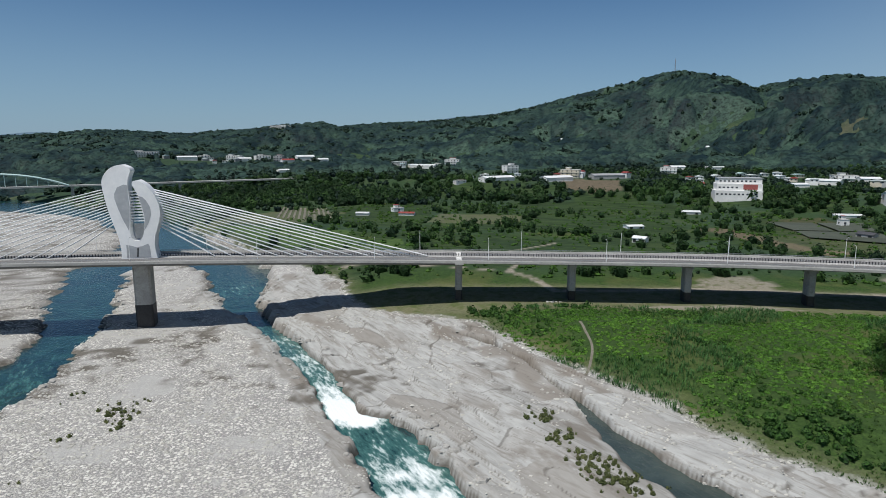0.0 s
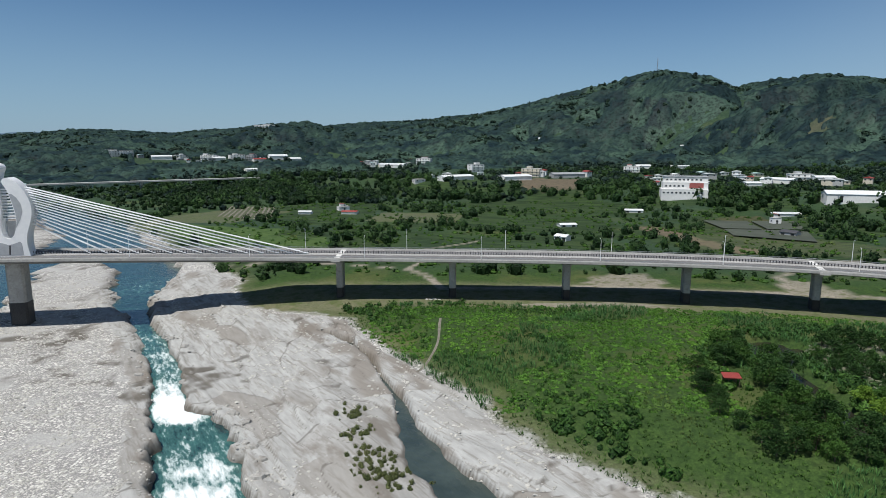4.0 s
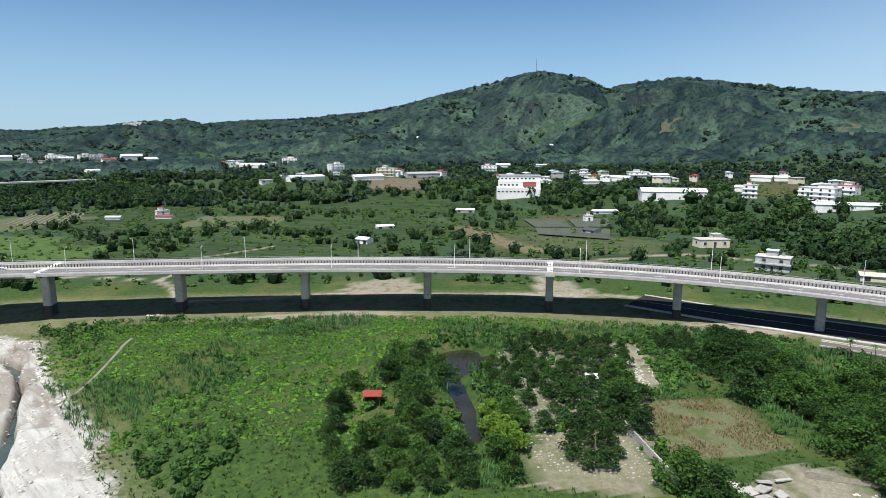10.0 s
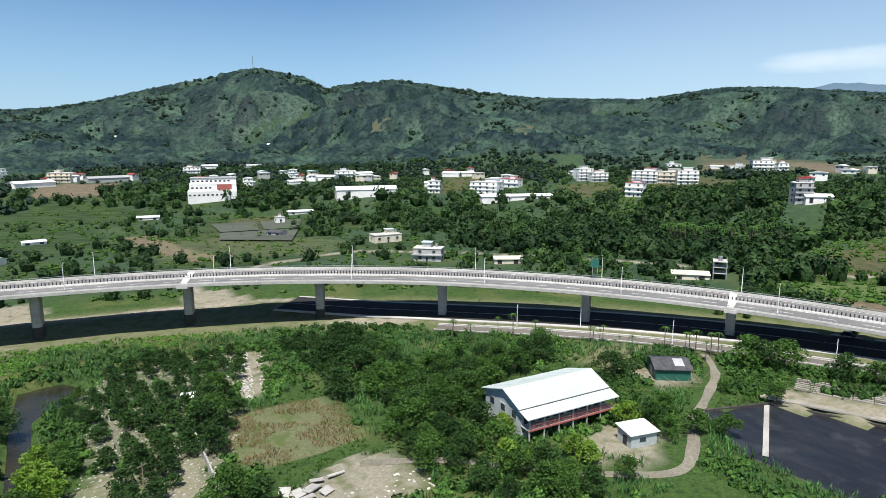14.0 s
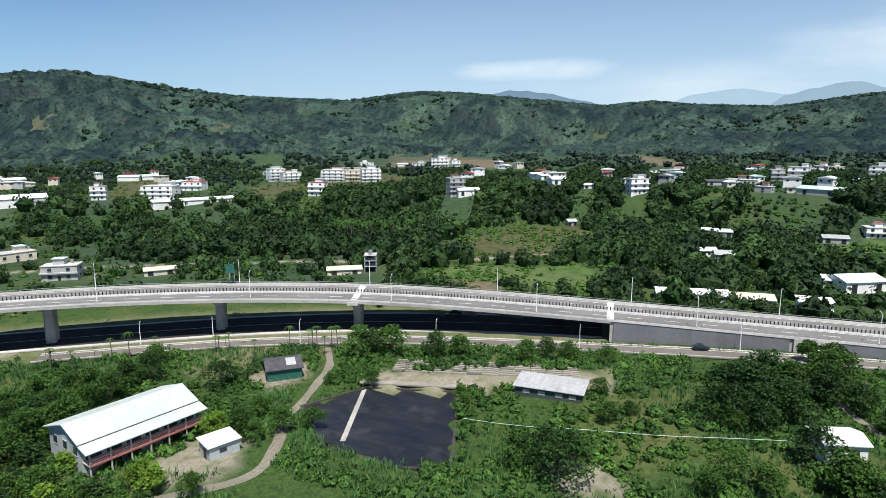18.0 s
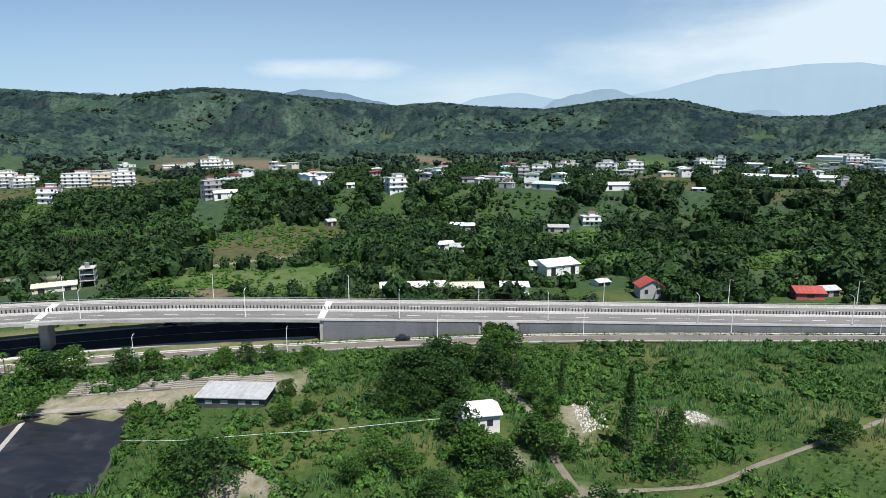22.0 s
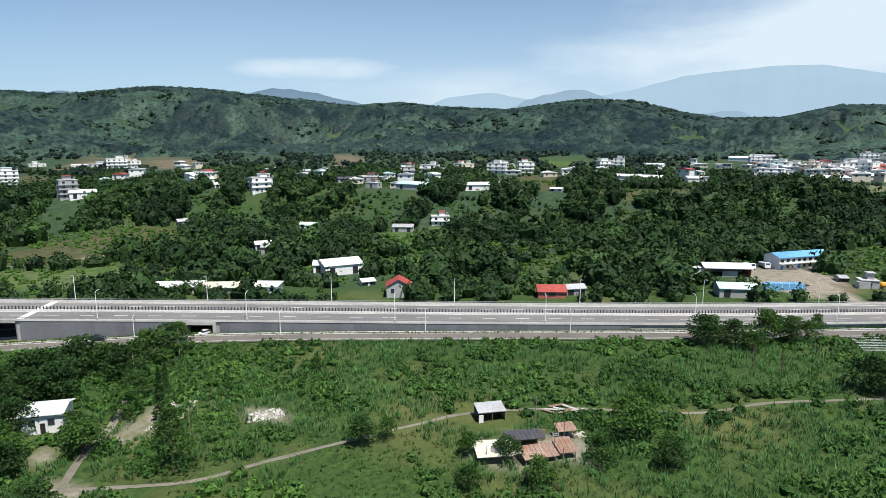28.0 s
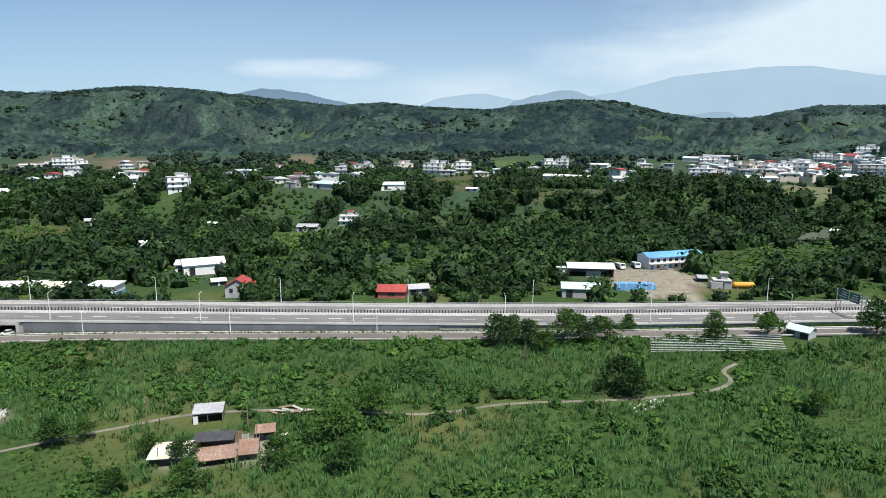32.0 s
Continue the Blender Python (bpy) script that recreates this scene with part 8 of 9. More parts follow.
# trees beside the high road's far side and over the plain behind it: woods as one growth
def clump_mesh(name, xy, h, rad, leaves, mat, leaf, dome=True):
    """Many crowns in one mesh: a small uneven core each, under leaf sprays that face outwards. leaf: spray size to the crown's radius."""
    n = len(xy)
    z = height(xy[:, 0], xy[:, 1])
    v = np.zeros((n, 11, 3))
    turn = rng.uniform(0, 6.28, (n, 1))
    for k, (q, w) in enumerate(((0.62, 0.0), (0.78, 0.50))):
        a = np.arange(5)[None] * 1.2566 + turn + 0.6 * k
        j = rng.uniform(0.7, 1.2, (n, 5))
        v[:, k * 5:k * 5 + 5, 0] = np.cos(a) * q * rad[:, None] * j
        v[:, k * 5:k * 5 + 5, 1] = np.sin(a) * q * rad[:, None] * j
        v[:, k * 5:k * 5 + 5, 2] = w * h[:, None] * rng.uniform(0.7, 1.25, (n, 5)) - 0.2
    v[:, 10, 2] = h * 0.84
    v[:, :, 0] += xy[:, :1]
    v[:, :, 1] += xy[:, 1:]
    v[:, :, 2] += z[:, None]
    tri = []
    for k in range(5):
        j = (k + 1) % 5
        tri += [(k, j, 5 + k), (j, 5 + j, 5 + k), (5 + k, 5 + j, 10)]
    f = (np.arange(n)[:, None, None] * 11 + np.array(tri)[None]).reshape(-1, 3)
    verts = v.reshape(-1, 3)
    d = rng.normal(size=(n, leaves, 3))
    d /= np.linalg.norm(d, axis=2)[:, :, None]
    d[:, :, 2] = np.where(d[:, :, 2] < -0.25, -d[:, :, 2], d[:, :, 2])
    # each crown has a few lobes, so that its outline is uneven
    swell = 0.86 + 0.22 * np.sin(3 * np.arctan2(d[:, :, 1], d[:, :, 0]) + turn * 5) * rng.uniform(0.3, 1.2, (n, 1))
    c = d * np.stack((rad, rad, h * 0.58), 1)[:, None, :] * (swell * rng.uniform(0.82, 1.14, (n, leaves)))[:, :, None]
    c[:, :, 0] += xy[:, :1]
    c[:, :, 1] += xy[:, 1:]
    c[:, :, 2] += z[:, None] + 0.40 * h[:, None]
    d, c = d.reshape(-1, 3), c.reshape(-1, 3)
    nrm = d + rng.normal(0, 0.55, d.shape) + np.array((0, 0, 0.25))
    nrm /= np.linalg.norm(nrm, axis=1)[:, None]
    u = np.cross(nrm, rng.normal(size=d.shape))
    u /= np.linalg.norm(u, axis=1)[:, None] + 1e-9
    w = np.cross(nrm, u)
    size = np.repeat(leaf * rad, leaves)[:, None] * rng.uniform(0.65, 1.35, (len(d), 1))
    q = np.stack((c - u * size * 0.5 - nrm * size * 0.12, c - w * size * 0.34, c + u * size * 0.5 - nrm * size * 0.12, c + w * size * 0.34), 1)
    k = len(verts)
    verts = np.vstack((verts, q.reshape(-1, 3)))
    qi = np.arange(len(q) * 4).reshape(-1, 4) + k
    f = np.vstack((f, qi[:, [0, 1, 2]], qi[:, [0, 2, 3]]))
    me = mesh_of(name, verts, f, MAT[mat])
    tone = np.clip(0.5 * rng.random(n) + 1.6 * (fbm(xy[:, 0] / 25, xy[:, 1] / 25, 2, 141) - 0.35), 0, 1)
    me.attributes.new("tone", "FLOAT", "POINT").data.foreach_set("value", np.concatenate((np.repeat(tone, 11), np.repeat(tone, leaves * 4))).astype(np.float32))
    return me


def scatter(n, x0, x1, y0, y1):
    return np.stack((rng.uniform(x0, x1, n), rng.uniform(y0, y1, n)), 1)


HOUSE_SPOTS = [(o.matrix_basis.translation.x, o.matrix_basis.translation.y) for o in scene.objects if o.parent is None and o.get("category") in ("house", "shed", "building", "truck", "tank", "stack", "container", "tower")]


def sight_gap(x, y, hx, hy, length):
    """Distance to the open strip that lies before a house, towards the river."""
    g_ = math.hypot(hx - 180, hy - 20)
    ux, uy = (180 - hx) / g_, (20 - hy) / g_
    k = np.clip((x - hx) * ux + (y - hy) * uy, 0, length)
    return np.hypot(x - hx - ux * k, y - hy - uy * k)


def lowered(xy, length=55, half=8.0):
    """Where growth stays low before the village houses."""
    hit = np.zeros(len(xy), bool)
    for hx, hy in HOUSE_SPOTS:
        if math.hypot(hx - 180, hy - 20) > 400:
            hit |= sight_gap(xy[:, 0], xy[:, 1], hx, hy, length) < half
    return hit


def clear(xy, margin=0.0):
    """Leaves out what would stand on roads, houses, water or the river bed."""
    x, y = xy[:, 0], xy[:, 1]
    ok = polydist(x, y, BANK)[1] < 0
    ok &= polydist(x, y, axis_line[::15, :2].tolist())[0] > 14.5 + margin
    ok &= polydist(x, y, FRONT)[0] > 4.6 + margin
    ok &= polydist(x, y, UNDER)[0] > 11 + margin
    for line, half in PATHS:
        ok &= polydist(x, y, line)[0] > half + 0.6 + margin * 0.5
    for pts in YARDS + [POND_A, POND_B, FIELDS[9][0]]:
        ok &= ~inside(x, y, pts)
    for hx, hy in HOUSE_SPOTS:
        gap = math.hypot(hx - 180, hy - 20)
        ok &= np.hypot(x - hx, y - hy) > (8.0 if gap > 230 else 7.0)
        if gap < 230:
            continue
        ok &= sight_gap(x, y, hx, hy, 14) > 8.0
    return ok


WOODS = [
    [(304, 430), (399, 416), (467, 363), (517, 304), (624, 262), (500, 200), (433, 165), (429, 182), (393, 184), (375, 238), (345, 270), (348, 371), (318, 390)],
    [(-311, 761), (-169, 852), (-24, 700), (-30, 610), (-121, 600), (-198, 569)],
    [(208, 645), (284, 671), (233, 534), (180, 539)],
    [(293, 578), (390, 587), (334, 461), (263, 456)],
    [(562, 275), (600, 45), (620, -85), (720, -354), (592, -310), (529, -195), (585, -157), (573, -82), (510, -63), (555, 15), (542, 100), (536, 165), (502, 211)],
]
OPEN = [FIELDS[i][0] for i in (2, 3, 6, 7)] + [[(423, 127), (431, 152), (510, 163), (537, 112), (511, 81), (449, 84)], [(20, 280), (120, 275), (130, 330), (60, 420), (20, 400)]]
xy = np.vstack((scatter(24000, -420, 760, -420, 900), scatter(9000, 330, 720, -420, 300)))
x, y = xy[:, 0], xy[:, 1]
axis_gap, axis_side, _ = polydist(x, y, axis_line[::15, :2].tolist())
behind = axis_side > 0
wood = np.zeros(len(xy), bool)
for pts in WOODS:
    wood |= inside(x, y, pts)
td, ts, _ = polydist(x, y, TERRACE)
east_side = (x > 370) & (y < 170) & (rng.random(len(xy)) < 0.75)
wood |= east_side & (fbm(x / 48, y / 48, 3, 93) > 0.42)
wood |= (np.abs(td * ts) < 45) & (fbm(x / 60, y / 60, 2, 90) > 0.38)
openf = field_mask(x, y, PLAIN_OPEN) > 0.4
for pts in OPEN:
    openf |= inside(x, y, pts)
patch = fbm(x / 55, y / 55, 3, 91)
belt = (axis_gap < 42) & (y < 40) & (rng.random(len(xy)) < 0.75)
keep = behind & clear(xy, 0.5) & ((axis_gap > 34) | (y < 120)) & (~openf | belt) & (belt | wood | (patch > np.where(behind_plain(x, y), 0.42, 0.45)) | (rng.random(len(xy)) < np.where(behind_plain(x, y), 0.40, 0.32)))
keep &= np.where(wood, rng.random(len(xy)) < 0.66, rng.random(len(xy)) < 0.75)
xy = xy[keep]
wood, belt = wood[keep], belt[keep]
n = len(xy)
hh = np.where(wood, 4.0 + 8.5 * rng.random(n) ** 1.6, 1.6 + 6.0 * rng.random(n) ** 2)
hh = np.where(belt, rng.uniform(3.0, 6.5, n), hh)
hh = np.where(lowered(xy), np.minimum(hh, rng.uniform(1.4, 3.2, n)), hh)
tagged(new("woodland", clump_mesh("woodland", xy, hh, hh * rng.uniform(0.48, 0.76, n), 46, "wood_leaf", 0.34)), "dense green woods and scattered trees behind the high road", "woods", kind="stuff")
# low scrub behind the road
xy = np.vstack((scatter(15000, -120, 640, -330, 620), scatter(11000, 360, 680, -330, 330)))
behind = polydist(xy[:, 0], xy[:, 1], axis_line[::15, :2].tolist())[1] > 0
keep = behind & clear(xy) & (fbm(xy[:, 0] / 30, xy[:, 1] / 30, 3, 95) > 0.38) & (polydist(xy[:, 0], xy[:, 1], axis_line[::15, :2].tolist())[0] > 30)
xy = xy[keep]
n = len(xy)
hh = rng.uniform(0.5, 1.8, n)
tagged(new("scrub", clump_mesh("scrub", xy, hh, hh * rng.uniform(0.8, 1.4, n), 6, "grass_blade", 0.75)), "low green scrub on the farmland", "scrub", kind="stuff")

# hill woods: a closed canopy of crowns, lower and paler over orchards and bamboo, open over fields
def crowns(x, y, size, k):
    """Distance to the nearest crown's middle, to the crown's size, and a random number for that crown."""
    gx_, gy_ = x / size, y / size
    ix, iy = np.floor(gx_), np.floor(gy_)
    best, who = np.full(np.shape(x), 9.0), np.zeros(np.shape(x))
    for dx in (-1, 0, 1):
        for dy in (-1, 0, 1):
            cx, cy = ix + dx, iy + dy
            d = np.hypot(cx + hash2(cx, cy, k) - gx_, cy + hash2(cx, cy, k + 1) - gy_)
            near = d < best
            best, who = np.where(near, d, best), np.where(near, hash2(cx, cy, k + 2), who)
    return best, who


CREST = ((-180, -60, -40, -10, 10, 20, 40, 60, 80, 100, 120, 180), (3200, 2900, 2700, 2500, 2200, 2060, 2150, 2300, 2450, 2350, 2300, 3200))
az = np.arange(-50, 122, 0.2)
u = np.linspace(0, 1, 205) ** 1.12
AZ, U = np.meshgrid(az, u)
RR = 985 + (np.interp(AZ, *CREST) + 90 - 985) * U
HX = HUB[0] + RR * np.sin(np.radians(AZ))
HY = HUB[1] + RR * np.cos(np.radians(AZ))
cover = 0.6 * fbm(HX / 150, HY / 150, 3, 171) + 0.4 * fbm(HX / 42, HY / 42, 2, 172)
tall_d, tall_r = crowns(HX + 5 * fbm(HX / 9, HY / 9, 2, 3), HY, 21.0, 181)
low_d, low_r = crowns(HX, HY, 14.0, 191)
grove = smooth((cover - 0.46) / 0.02)
tall_z = 5.0 + (3.4 + 5.6 * tall_r) * np.clip(1 - (tall_d / 0.66) ** 2, -0.6, 1)
low_z = 1.2 + (1.8 + 2.2 * low_r) * np.clip(1 - (low_d / 0.66) ** 2, -0.5, 1)
tone = np.clip(np.where(cover > 0.47, 0.0 + 0.50 * tall_r, 0.50 + 0.50 * low_r) + 0.9 * (fbm(HX / 60, HY / 60, 3, 175) - 0.5), 0, 1)
bare = field_mask(HX, HY, HILL_OPEN) > 0.4
for cx, cy, rx, ry in CLEARINGS:
    bare |= np.hypot((HX - cx) / rx, (HY - cy) / ry) + 0.8 * (fbm(HX / 30, HY / 30, 2, 99) - 0.5) < 1.0
bare &= fbm(HX / 14, HY / 14, 2, 178) > 0.48
for hx, hy in HOUSE_SPOTS:
    if math.hypot(hx - HUB[0], hy - HUB[1]) > 930:
        bare |= sight_gap(HX, HY, hx, hy, 80) < 17
ground_z = height(HX, HY)
HZ = np.where(bare, ground_z - 1.5, ground_z - 2.0 + (2.0 + low_z + (tall_z - low_z) * grove) * smooth(U * 22) + 1.0 * (fbm(HX / 5, HY / 5, 2, 5) - 0.5))
n = np.arange(HX.size).reshape(HX.shape)
f = np.stack((n[:-1, :-1], n[:-1, 1:], n[1:, 1:], n[1:, :-1]), -1).reshape(-1, 4)
f = f[~(bare[:-1, :-1] & bare[1:, :-1] & bare[:-1, 1:] & bare[1:, 1:]).ravel()]
canopy = mesh_of("hill_woods", np.stack((HX, HY, HZ), -1), f, MAT["hazy_hill_leaf"], True)
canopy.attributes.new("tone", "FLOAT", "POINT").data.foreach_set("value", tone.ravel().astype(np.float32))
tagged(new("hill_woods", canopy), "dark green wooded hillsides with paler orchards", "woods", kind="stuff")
# single trees that stand out of the canopy, and the broken woods round the villages
xy = np.vstack((scatter(78000, -1000, 2700, -1100, 2400), scatter(5000, -1900, -900, 900, 2800)))
r = np.hypot(xy[:, 0] - HUB[0], xy[:, 1] - HUB[1])
az = np.degrees(np.arctan2(xy[:, 0] - HUB[0], xy[:, 1] - HUB[1]))
crest = np.interp(az, *CREST)
keep = (r > 640) & (r < crest + 60) & (az > -58) & (az < 125) & clear(xy)
keep &= np.where(r < 1060, (rng.random(len(xy)) < 0.6) & (fbm(xy[:, 0] / 70, xy[:, 1] / 70, 3, 97) > 0.42), (rng.random(len(xy)) < 0.62) & ((fbm(xy[:, 0] / 55, xy[:, 1] / 55, 3, 177) > 0.46) | (r > crest - 120)))
keep &= field_mask(xy[:, 0], xy[:, 1], HILL_OPEN + PLAIN_OPEN) < 0.4
for cx, cy, rx, ry in CLEARINGS:
    keep &= np.hypot((xy[:, 0] - cx) / rx, (xy[:, 1] - cy) / ry) + 0.8 * (fbm(xy[:, 0] / 30, xy[:, 1] / 30, 2, 99) - 0.5) > 1.05
xy = xy[keep]
n = len(xy)
r = np.hypot(xy[:, 0] - HUB[0], xy[:, 1] - HUB[1])
hh = rng.uniform(4.0, 8.5, n) * np.clip(0.55 + r / 2200, 0.9, 1.5)
hh = np.where(lowered(xy), np.minimum(hh, rng.uniform(1.4, 3.0, n)), hh)
tagged(new("hill_trees", clump_mesh("hill_trees", xy, hh, hh * rng.uniform(0.6, 1.0, n), 7, "slope_leaf", 0.80)), "scattered dark trees on the hillsides", "trees", kind="stuff")

# ---- grass, reeds and bushes in front of the road ----
def blades(xy, h, count, mat, name, label, lean=0.5, width=0.14):
    """Tufts of bent blades."""
    n = len(xy)
    z = height(xy[:, 0], xy[:, 1])
    a = rng.uniform(0, 6.283, (n, count))
    hb = h[:, None] * rng.uniform(0.6, 1.1, (n, count))
    out = hb * lean * rng.uniform(0.3, 1.2, (n, count))
    ox, oy = rng.normal(0, 0.35, (n, count)), rng.normal(0, 0.35, (n, count))
    bx, by = xy[:, :1] + ox * h[:, None] * 0.6, xy[:, 1:] + oy * h[:, None] * 0.6
    w = width * h[:, None] * rng.uniform(0.6, 1.3, (n, count))
    ca, sa = np.cos(a), np.sin(a)
    v = np.zeros((n, count, 4, 3))
    for k, (u, q, ww) in enumerate(((0, 0, 0.0), (0.35, 0.6, 0.6), (1.0, 1.0, 0.0), (0.35, 0.6, -0.6))):
        v[:, :, k, 0] = bx + ca * out * u - sa * w * ww
        v[:, :, k, 1] = by + sa * out * u + ca * w * ww
        v[:, :, k, 2] = z[:, None] - 0.1 + hb * q
    f = (np.arange(n * count)[:, None] * 4 + np.arange(4)[None])
    return tagged(new(name, mesh_of(name, v.reshape(-1, 3), f, MAT[mat])), label, "grass", kind="stuff")


xy = np.vstack((scatter(34000, 10, 300, 60, 225), scatter(46000, 240, 420, -300, 110)))
front_side = polydist(xy[:, 0], xy[:, 1], axis_line[::15, :2].tolist())[1] < 0
keep = clear(xy) & front_side
for i in (0, 1):
    keep &= ~inside(xy[:, 0], xy[:, 1], FIELDS[i][0])
keep &= ~inside(xy[:, 0], xy[:, 1], ORCHARD) | (rng.random(len(xy)) < 0.25)
xy = xy[keep]
x, y = xy[:, 0], xy[:, 1]
wild = fbm(x / 26, y / 26, 3, 101)
meadow = inside(x, y, [(20, 200), (62, 140), (104, 138), (118, 165), (150, 190), (215, 190), (150, 222), (30, 222)])
reedy = (wild > np.where(y < -60, 0.30, np.where(y < 60, 0.43, 0.52))) & ~(meadow & (wild < 0.555)) | inside(x, y, [(140, 196), (165, 196), (170, 178), (150, 180)]) | inside(x, y, [(212, 142), (232, 165), (262, 164), (284, 148), (278, 122), (260, 120), (237, 133)])
xr = xy[reedy]
blades(xr, rng.uniform(0.9, 2.1, len(xr)), 7, "reed", "reeds", "tall green reeds and cane grass", 0.62, 0.085)
xg = xy[~reedy]
blades(xg, rng.uniform(0.3, 0.9, len(xg)), 5, "grass_blade", "meadow_grass", "low green meadow grass and vines", 0.8, 0.2)
meadow |= inside(x, y, [(20, 200), (60, 135), (112, 118), (118, 165), (150, 190)])
bush = (polydist(x, y, BANK)[0] > 7) & (fbm(x / 14, y / 14, 3, 103) > np.where(meadow, 0.64, np.where(y < -60, 0.52, np.where(y < 60, 0.38, 0.48)))) & (rng.random(len(xy)) < 0.36)
xb = xy[bush]
hb = rng.uniform(0.7, 2.2, len(xb)) * np.where(meadow[bush], 0.6, 1.0)
tagged(new("bushes", clump_mesh("bushes", xb, hb, hb * rng.uniform(0.6, 1.05, len(xb)), 16, "bush_leaf", 0.52)), "low leafy green bushes", "bushes", kind="stuff")
mat_xy = xy[meadow & ~reedy & (rng.random(len(xy)) < 0.72)]
hm = rng.uniform(0.25, 0.6, len(mat_xy))
tagged(new("creepers", clump_mesh("creepers", mat_xy, hm, hm * rng.uniform(1.2, 2.2, len(mat_xy)), 7, "vine_leaf", 0.62)), "bright green creeping vines over the meadow", "creepers", kind="stuff")
xd = fill(FIELDS[0][0], 0.62, rng)
xd = xd[fbm(xd[:, 0] / 7, xd[:, 1] / 7, 3, 131) > 0.41]
blades(xd, rng.uniform(0.3, 0.9, len(xd)), 6, "dry_grass", "dry_grass", "dry straw-coloured field grass", 0.5, 0.12)

# green verge between the wall and the frontage road
xv = np.array([beside(S_ABUT - 10 + 420 * rng.random(), -HALF - 0.4 - 1.9 * rng.random())[:2] for _ in range(3200)])
blades(xv, rng.uniform(0.35, 0.9, len(xv)), 5, "grass_blade", "verge_grass", "narrow green grass verge at the foot of the wall", 0.8, 0.25)

MAT["rubble"] = surface("rubble", (0.42, 0.41, 0.385), (0.62, 0.61, 0.58), 1.2, 0.9, fine=1.1)
# ---- cobbles and boulders of the river bed ----
def stones(xy, size, mat, name, label):
    """Low uneven stones in one mesh."""
    n = len(xy)
    z = height(xy[:, 0], xy[:, 1])
    a = np.arange(5)[None] * 1.2566 + rng.uniform(0, 6.28, (n, 1))
    v = np.zeros((n, 11, 3))
    for k, (q, w) in enumerate(((1.0, 0.05), (0.72, 0.55))):
        rr = q * size[:, None] * rng.uniform(0.7, 1.25, (n, 5))
        v[:, k * 5:k * 5 + 5, 0] = np.cos(a) * rr * 1.25
        v[:, k * 5:k * 5 + 5, 1] = np.sin(a) * rr
        v[:, k * 5:k * 5 + 5, 2] = w * size[:, None] * rng.uniform(0.7, 1.2, (n, 5))
    v[:, 10, 2] = 0.72 * size
    v[:, :, 0] += xy[:, :1]
    v[:, :, 1] += xy[:, 1:]
    v[:, :, 2] += z[:, None] - 0.1 * size[:, None]
    tri = []
    for k in range(5):
        j = (k + 1) % 5
        tri += [(k, j, 5 + j), (k, 5 + j, 5 + k), (5 + k, 5 + j, 10)]
    f = (np.arange(n)[:, None, None] * 11 + np.array(tri)[None]).reshape(-1, 3)
    return tagged(new(name, mesh_of(name, v.reshape(-1, 3), f, MAT[mat])), label, "stones", kind="stuff")


xy = scatter(40000, -190, 70, 98, 300)
x, y = xy[:, 0], xy[:, 1]
d, side_, _ = polydist(x, y, BANK)
z = height(x, y)
dr = polydist(x, y, RAPIDS)[0]
bar = (side_ > 0) & (z > water_level(y) + 0.25)
near_grass = d < 9
keep = bar & ((fbm(x / 16, y / 16, 3, 111) > np.where(x < -40 - (y - 150) * 0.5, 0.40, 0.60)) | (near_grass & (rng.random(len(x)) < 0.5)))
keep &= (dr > 8) & (rng.random(len(x)) < np.where(d < 55, 0.45, 0.85))
xs_ = xy[keep]
stones(xs_, 0.15 + 0.42 * rng.random(len(xs_)) ** 3.0, "pebble", "cobbles", "pale grey river cobbles on the bars")
xq = np.vstack((fill([(307, -44), (308, -50), (297, -52), (294, -47)], 0.55, rng), fill([(304, -64), (308, -69), (304, -72), (300, -66)], 0.5, rng), fill([(188, 170), (190, 170), (186, 152), (182, 136), (180, 136), (184, 155)], 0.7, rng), fill([(333, -196), (338, -203), (342, -203), (337, -195)], 0.7, rng)))
stones(xq, 0.10 + 0.26 * rng.random(len(xq)) ** 2, "rubble", "rubble", "white broken rubble on bare yards")
xq = fill([(152, 168), (168, 177), (190, 171), (180, 137), (166, 96), (144, 106)], 1.1, rng)
stones(xq, 0.08 + 0.22 * rng.random(len(xq)) ** 2, "boulder", "orchard_stones", "loose grey stones on the orchard soil")
xy = scatter(5000, -160, 60, 105, 300)
x, y = xy[:, 0], xy[:, 1]
dr, dw = polydist(x, y, RAPIDS), polydist(x, y, WEST)
z = height(x, y)
edge_ = ((dr[0] < width_at(dr[2], RAPIDS) * 1.5 + 3) | (dw[0] < width_at(dw[2], WEST) * 1.4 + 3)) & (z > water_level(y) - 0.5) & (polydist(x, y, BANK)[1] > 0) & (rng.random(len(x)) < 0.5)
xs_ = xy[edge_]
stones(xs_, 0.3 + 1.3 * rng.random(len(xs_)) ** 3, "boulder", "boulders", "grey boulders along the river channels")
# scrub on the bars
xb = np.vstack([np.array([cx, cy]) + rng.normal(0, sg_, (k_, 2)) for cx, cy, k_, sg_ in ((25, 141, 26, 1.6), (27, 131, 26, 1.8), (32, 119, 50, 2.6), (36, 111, 50, 2.8), (-83, 150, 22, 2.6), (-80, 145, 14, 2.0), (-81, 157, 6, 1.6), (-90, 136, 5, 1.2), (-100, 160, 6, 2.5), (-88, 117, 3, 1))])
hb = rng.uniform(0.4, 1.2, len(xb))
tagged(new("bar_scrub", clump_mesh("bar_scrub", xb, hb, hb * 0.7, 24, "bar_leaf", 0.5)), "dry scrub on the gravel bars", "scrub", kind="stuff")

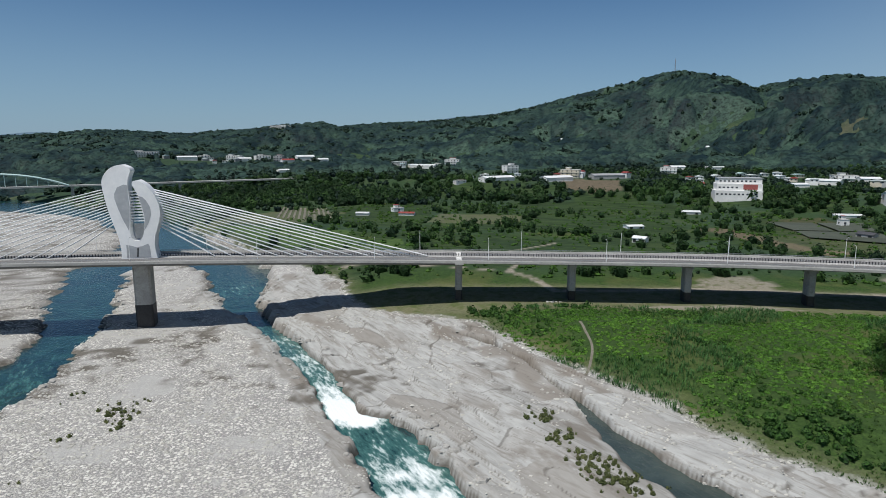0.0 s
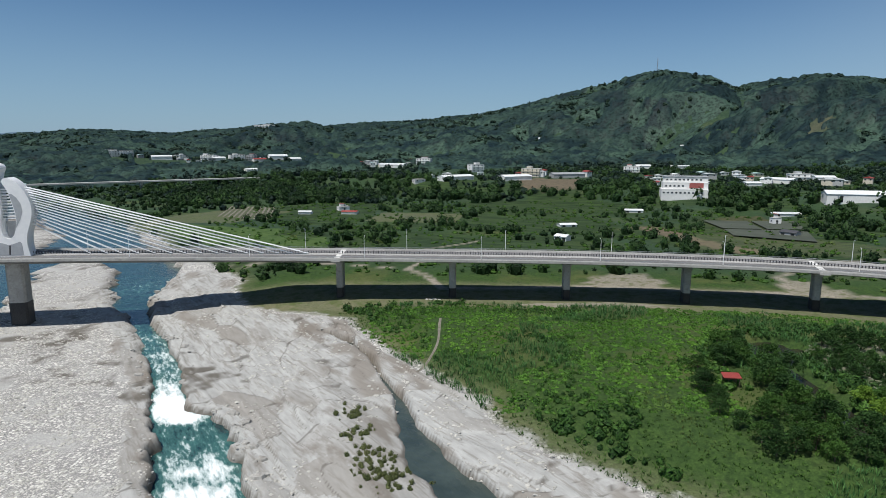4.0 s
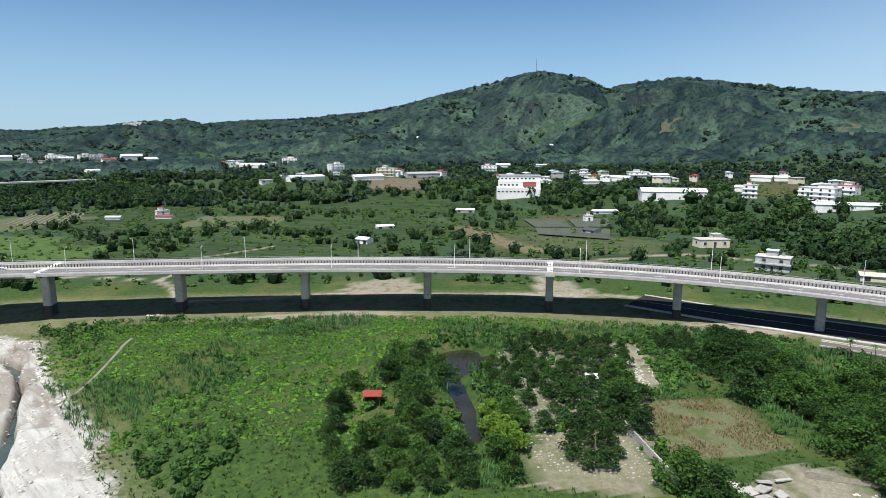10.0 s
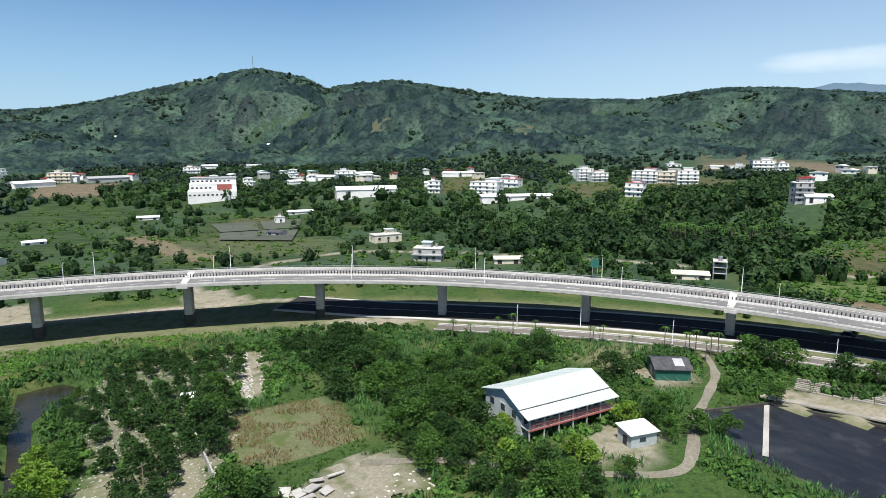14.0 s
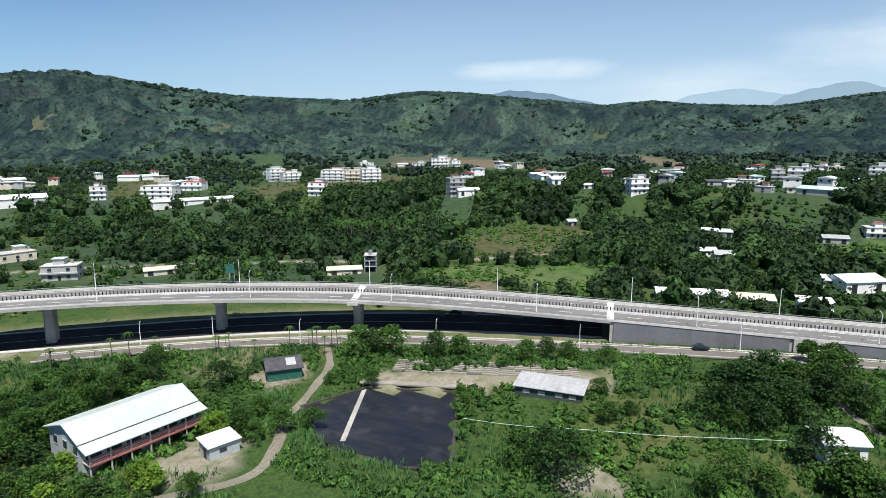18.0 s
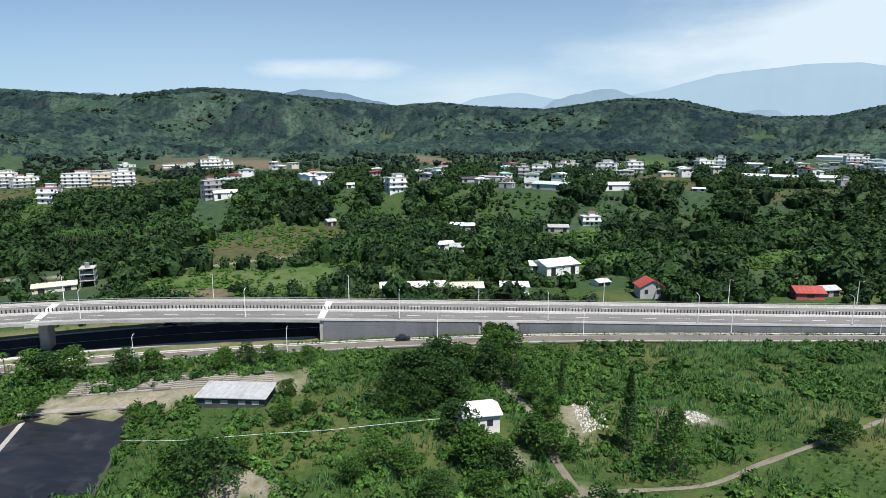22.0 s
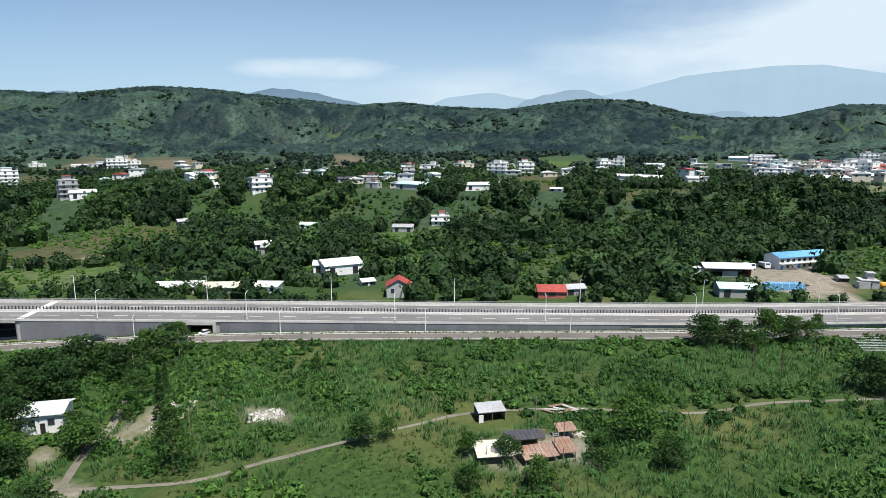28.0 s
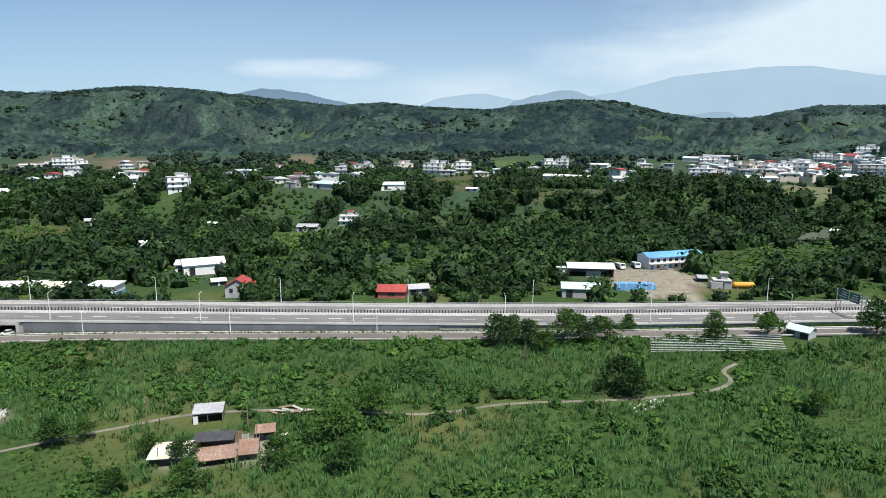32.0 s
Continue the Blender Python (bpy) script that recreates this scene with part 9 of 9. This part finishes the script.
# ---- footpaths and lanes as worn ribbons over the ground ----
def ribbon(name, line, half, mat, label):
    p = spline(line, 1.2)
    h = np.gradient(p, axis=0)
    h /= np.linalg.norm(h, axis=1)[:, None]
    nrm = np.stack((-h[:, 1], h[:, 0]), 1)
    cols = np.array((-1.0, -0.4, 0.4, 1.0))
    w = half * (0.75 + 0.6 * fbm(p[:, 0] / 5, p[:, 1] / 5, 2, 121))
    xy = p[:, None, :] + nrm[:, None, :] * (cols[None, :, None] * w[:, None, None])
    z = height(xy[:, :, 0], xy[:, :, 1]) + np.array((-0.12, 0.10, 0.10, -0.12))[None]
    z = np.maximum(z, np.minimum(z + 0.25, z.max(axis=1, keepdims=True) - 0.05))
    q = np.arange(len(p) * 4).reshape(-1, 4)
    f = np.stack((q[:-1, :-1], q[:-1, 1:], q[1:, 1:], q[1:, :-1]), -1).reshape(-1, 4)[:, ::-1]
    tagged(new(name, mesh_of(name, np.dstack((xy, z)), f, MAT[mat])), label, "path", kind="structure")


for i, (half, mat, label) in enumerate(((0.4, "track", "narrow trodden path down to the river"), (1.0, "track", "pale unpaved farm lane"), (0.5, "track", "pale dirt track through tall grass"), (0.75, "track", "dirt lane to the underpass"))):
    ribbon("path_%d" % (i + 1), PATHS[i][0], half, mat, label)

# leafless saplings among the reeds
for x, y, h in ((352, -172, 7.0), (350, -178, 5.5)):
    T = thing("bare_tree", "leafless grey sapling with thin upright branches", "tree", pose(x, y, ground_at(x, y)), "leafless saplings")
    rb = random.Random(int(h * 10))
    part("trunk", Shape().tube([(0, 0, -0.3), (0.1, 0, h * 0.5), (0.15, 0.1, h)], [0.16, 0.10, 0.03], 6), "bark", T)
    for k in range(11):
        a, z0 = 2.4 * k, h * rb.uniform(0.25, 0.75)
        q = rb.uniform(0.5, 1.5)
        part("branch", Shape().tube([(0.08, 0, z0), (q * 0.6 * math.cos(a), q * 0.6 * math.sin(a), z0 + h * 0.14), (q * math.cos(a), q * math.sin(a), z0 + h * rb.uniform(0.2, 0.32))], [0.06, 0.04, 0.015], 4), "bark", T)

# pale hose strung across the garden on short stakes
HOSE = [(272, 39), (275, 27), (279, 16), (283, 2), (287, -8), (293, -22)]
hose = thing("irrigation_hose", "thin pale green hose strung over low plants", "hose")
line_ = spline(HOSE, 2.0)
part("hose", Shape().tube([(x, y, ground_at(x, y) + 1.5) for x, y in line_], 0.045, 5), "roof_teal", hose)
for x, y in line_[::6]:
    part("stake", Shape().tube([(x, y, ground_at(x, y) - 0.2), (x, y, ground_at(x, y) + 1.5)], 0.04, 4), "timber", hose)

# pale training wires over a vegetable plot beside the high road
rows_ = thing("vine_rows", "low pale wires in rows over a vegetable plot", "garden")
for k in range(9):
    u = k / 8
    ax_, ay_, bx_, by_ = 368 + 11 * u, -203 - 1 * u, 378 + 12 * u, -238 - 2 * u
    wire = part("wire", Shape().tube([(ax_ + (bx_ - ax_) * q, ay_ + (by_ - ay_) * q, ground_at(ax_ + (bx_ - ax_) * q, ay_ + (by_ - ay_) * q) + 1.25) for q in (0, 0.25, 0.5, 0.75, 1)], 0.06, 4), "roof_white", rows_)
    for q in (0, 0.5, 1):
        x, y = ax_ + (bx_ - ax_) * q, ay_ + (by_ - ay_) * q
        part("stake", Shape().tube([(x, y, ground_at(x, y) - 0.2), (x, y, ground_at(x, y) + 1.3)], 0.04, 4), "timber", wire)
# orange boulders beside the track under the viaduct
for dx, dy, k in ((0, 0, 1.5), (1.9, 0.4, 1.2), (-1.6, 0.7, 1.1), (3.3, 0.2, 0.9), (0.9, 1.6, 1.0)):
    x, y = 43.5 + dx, 231.5 + dy
    bo = thing("boulder", "rounded rust-tinted boulder beside the track", "boulder", pose(x, y, ground_at(x, y), 0, 0, 60 * dx) @ Matrix.Diagonal((k * 1.5, k * 1.3, k * 1.3, 1)), "boulders under the viaduct")
    part("stone", stone_me[int(abs(dx * 3)) % 3], "", bo)
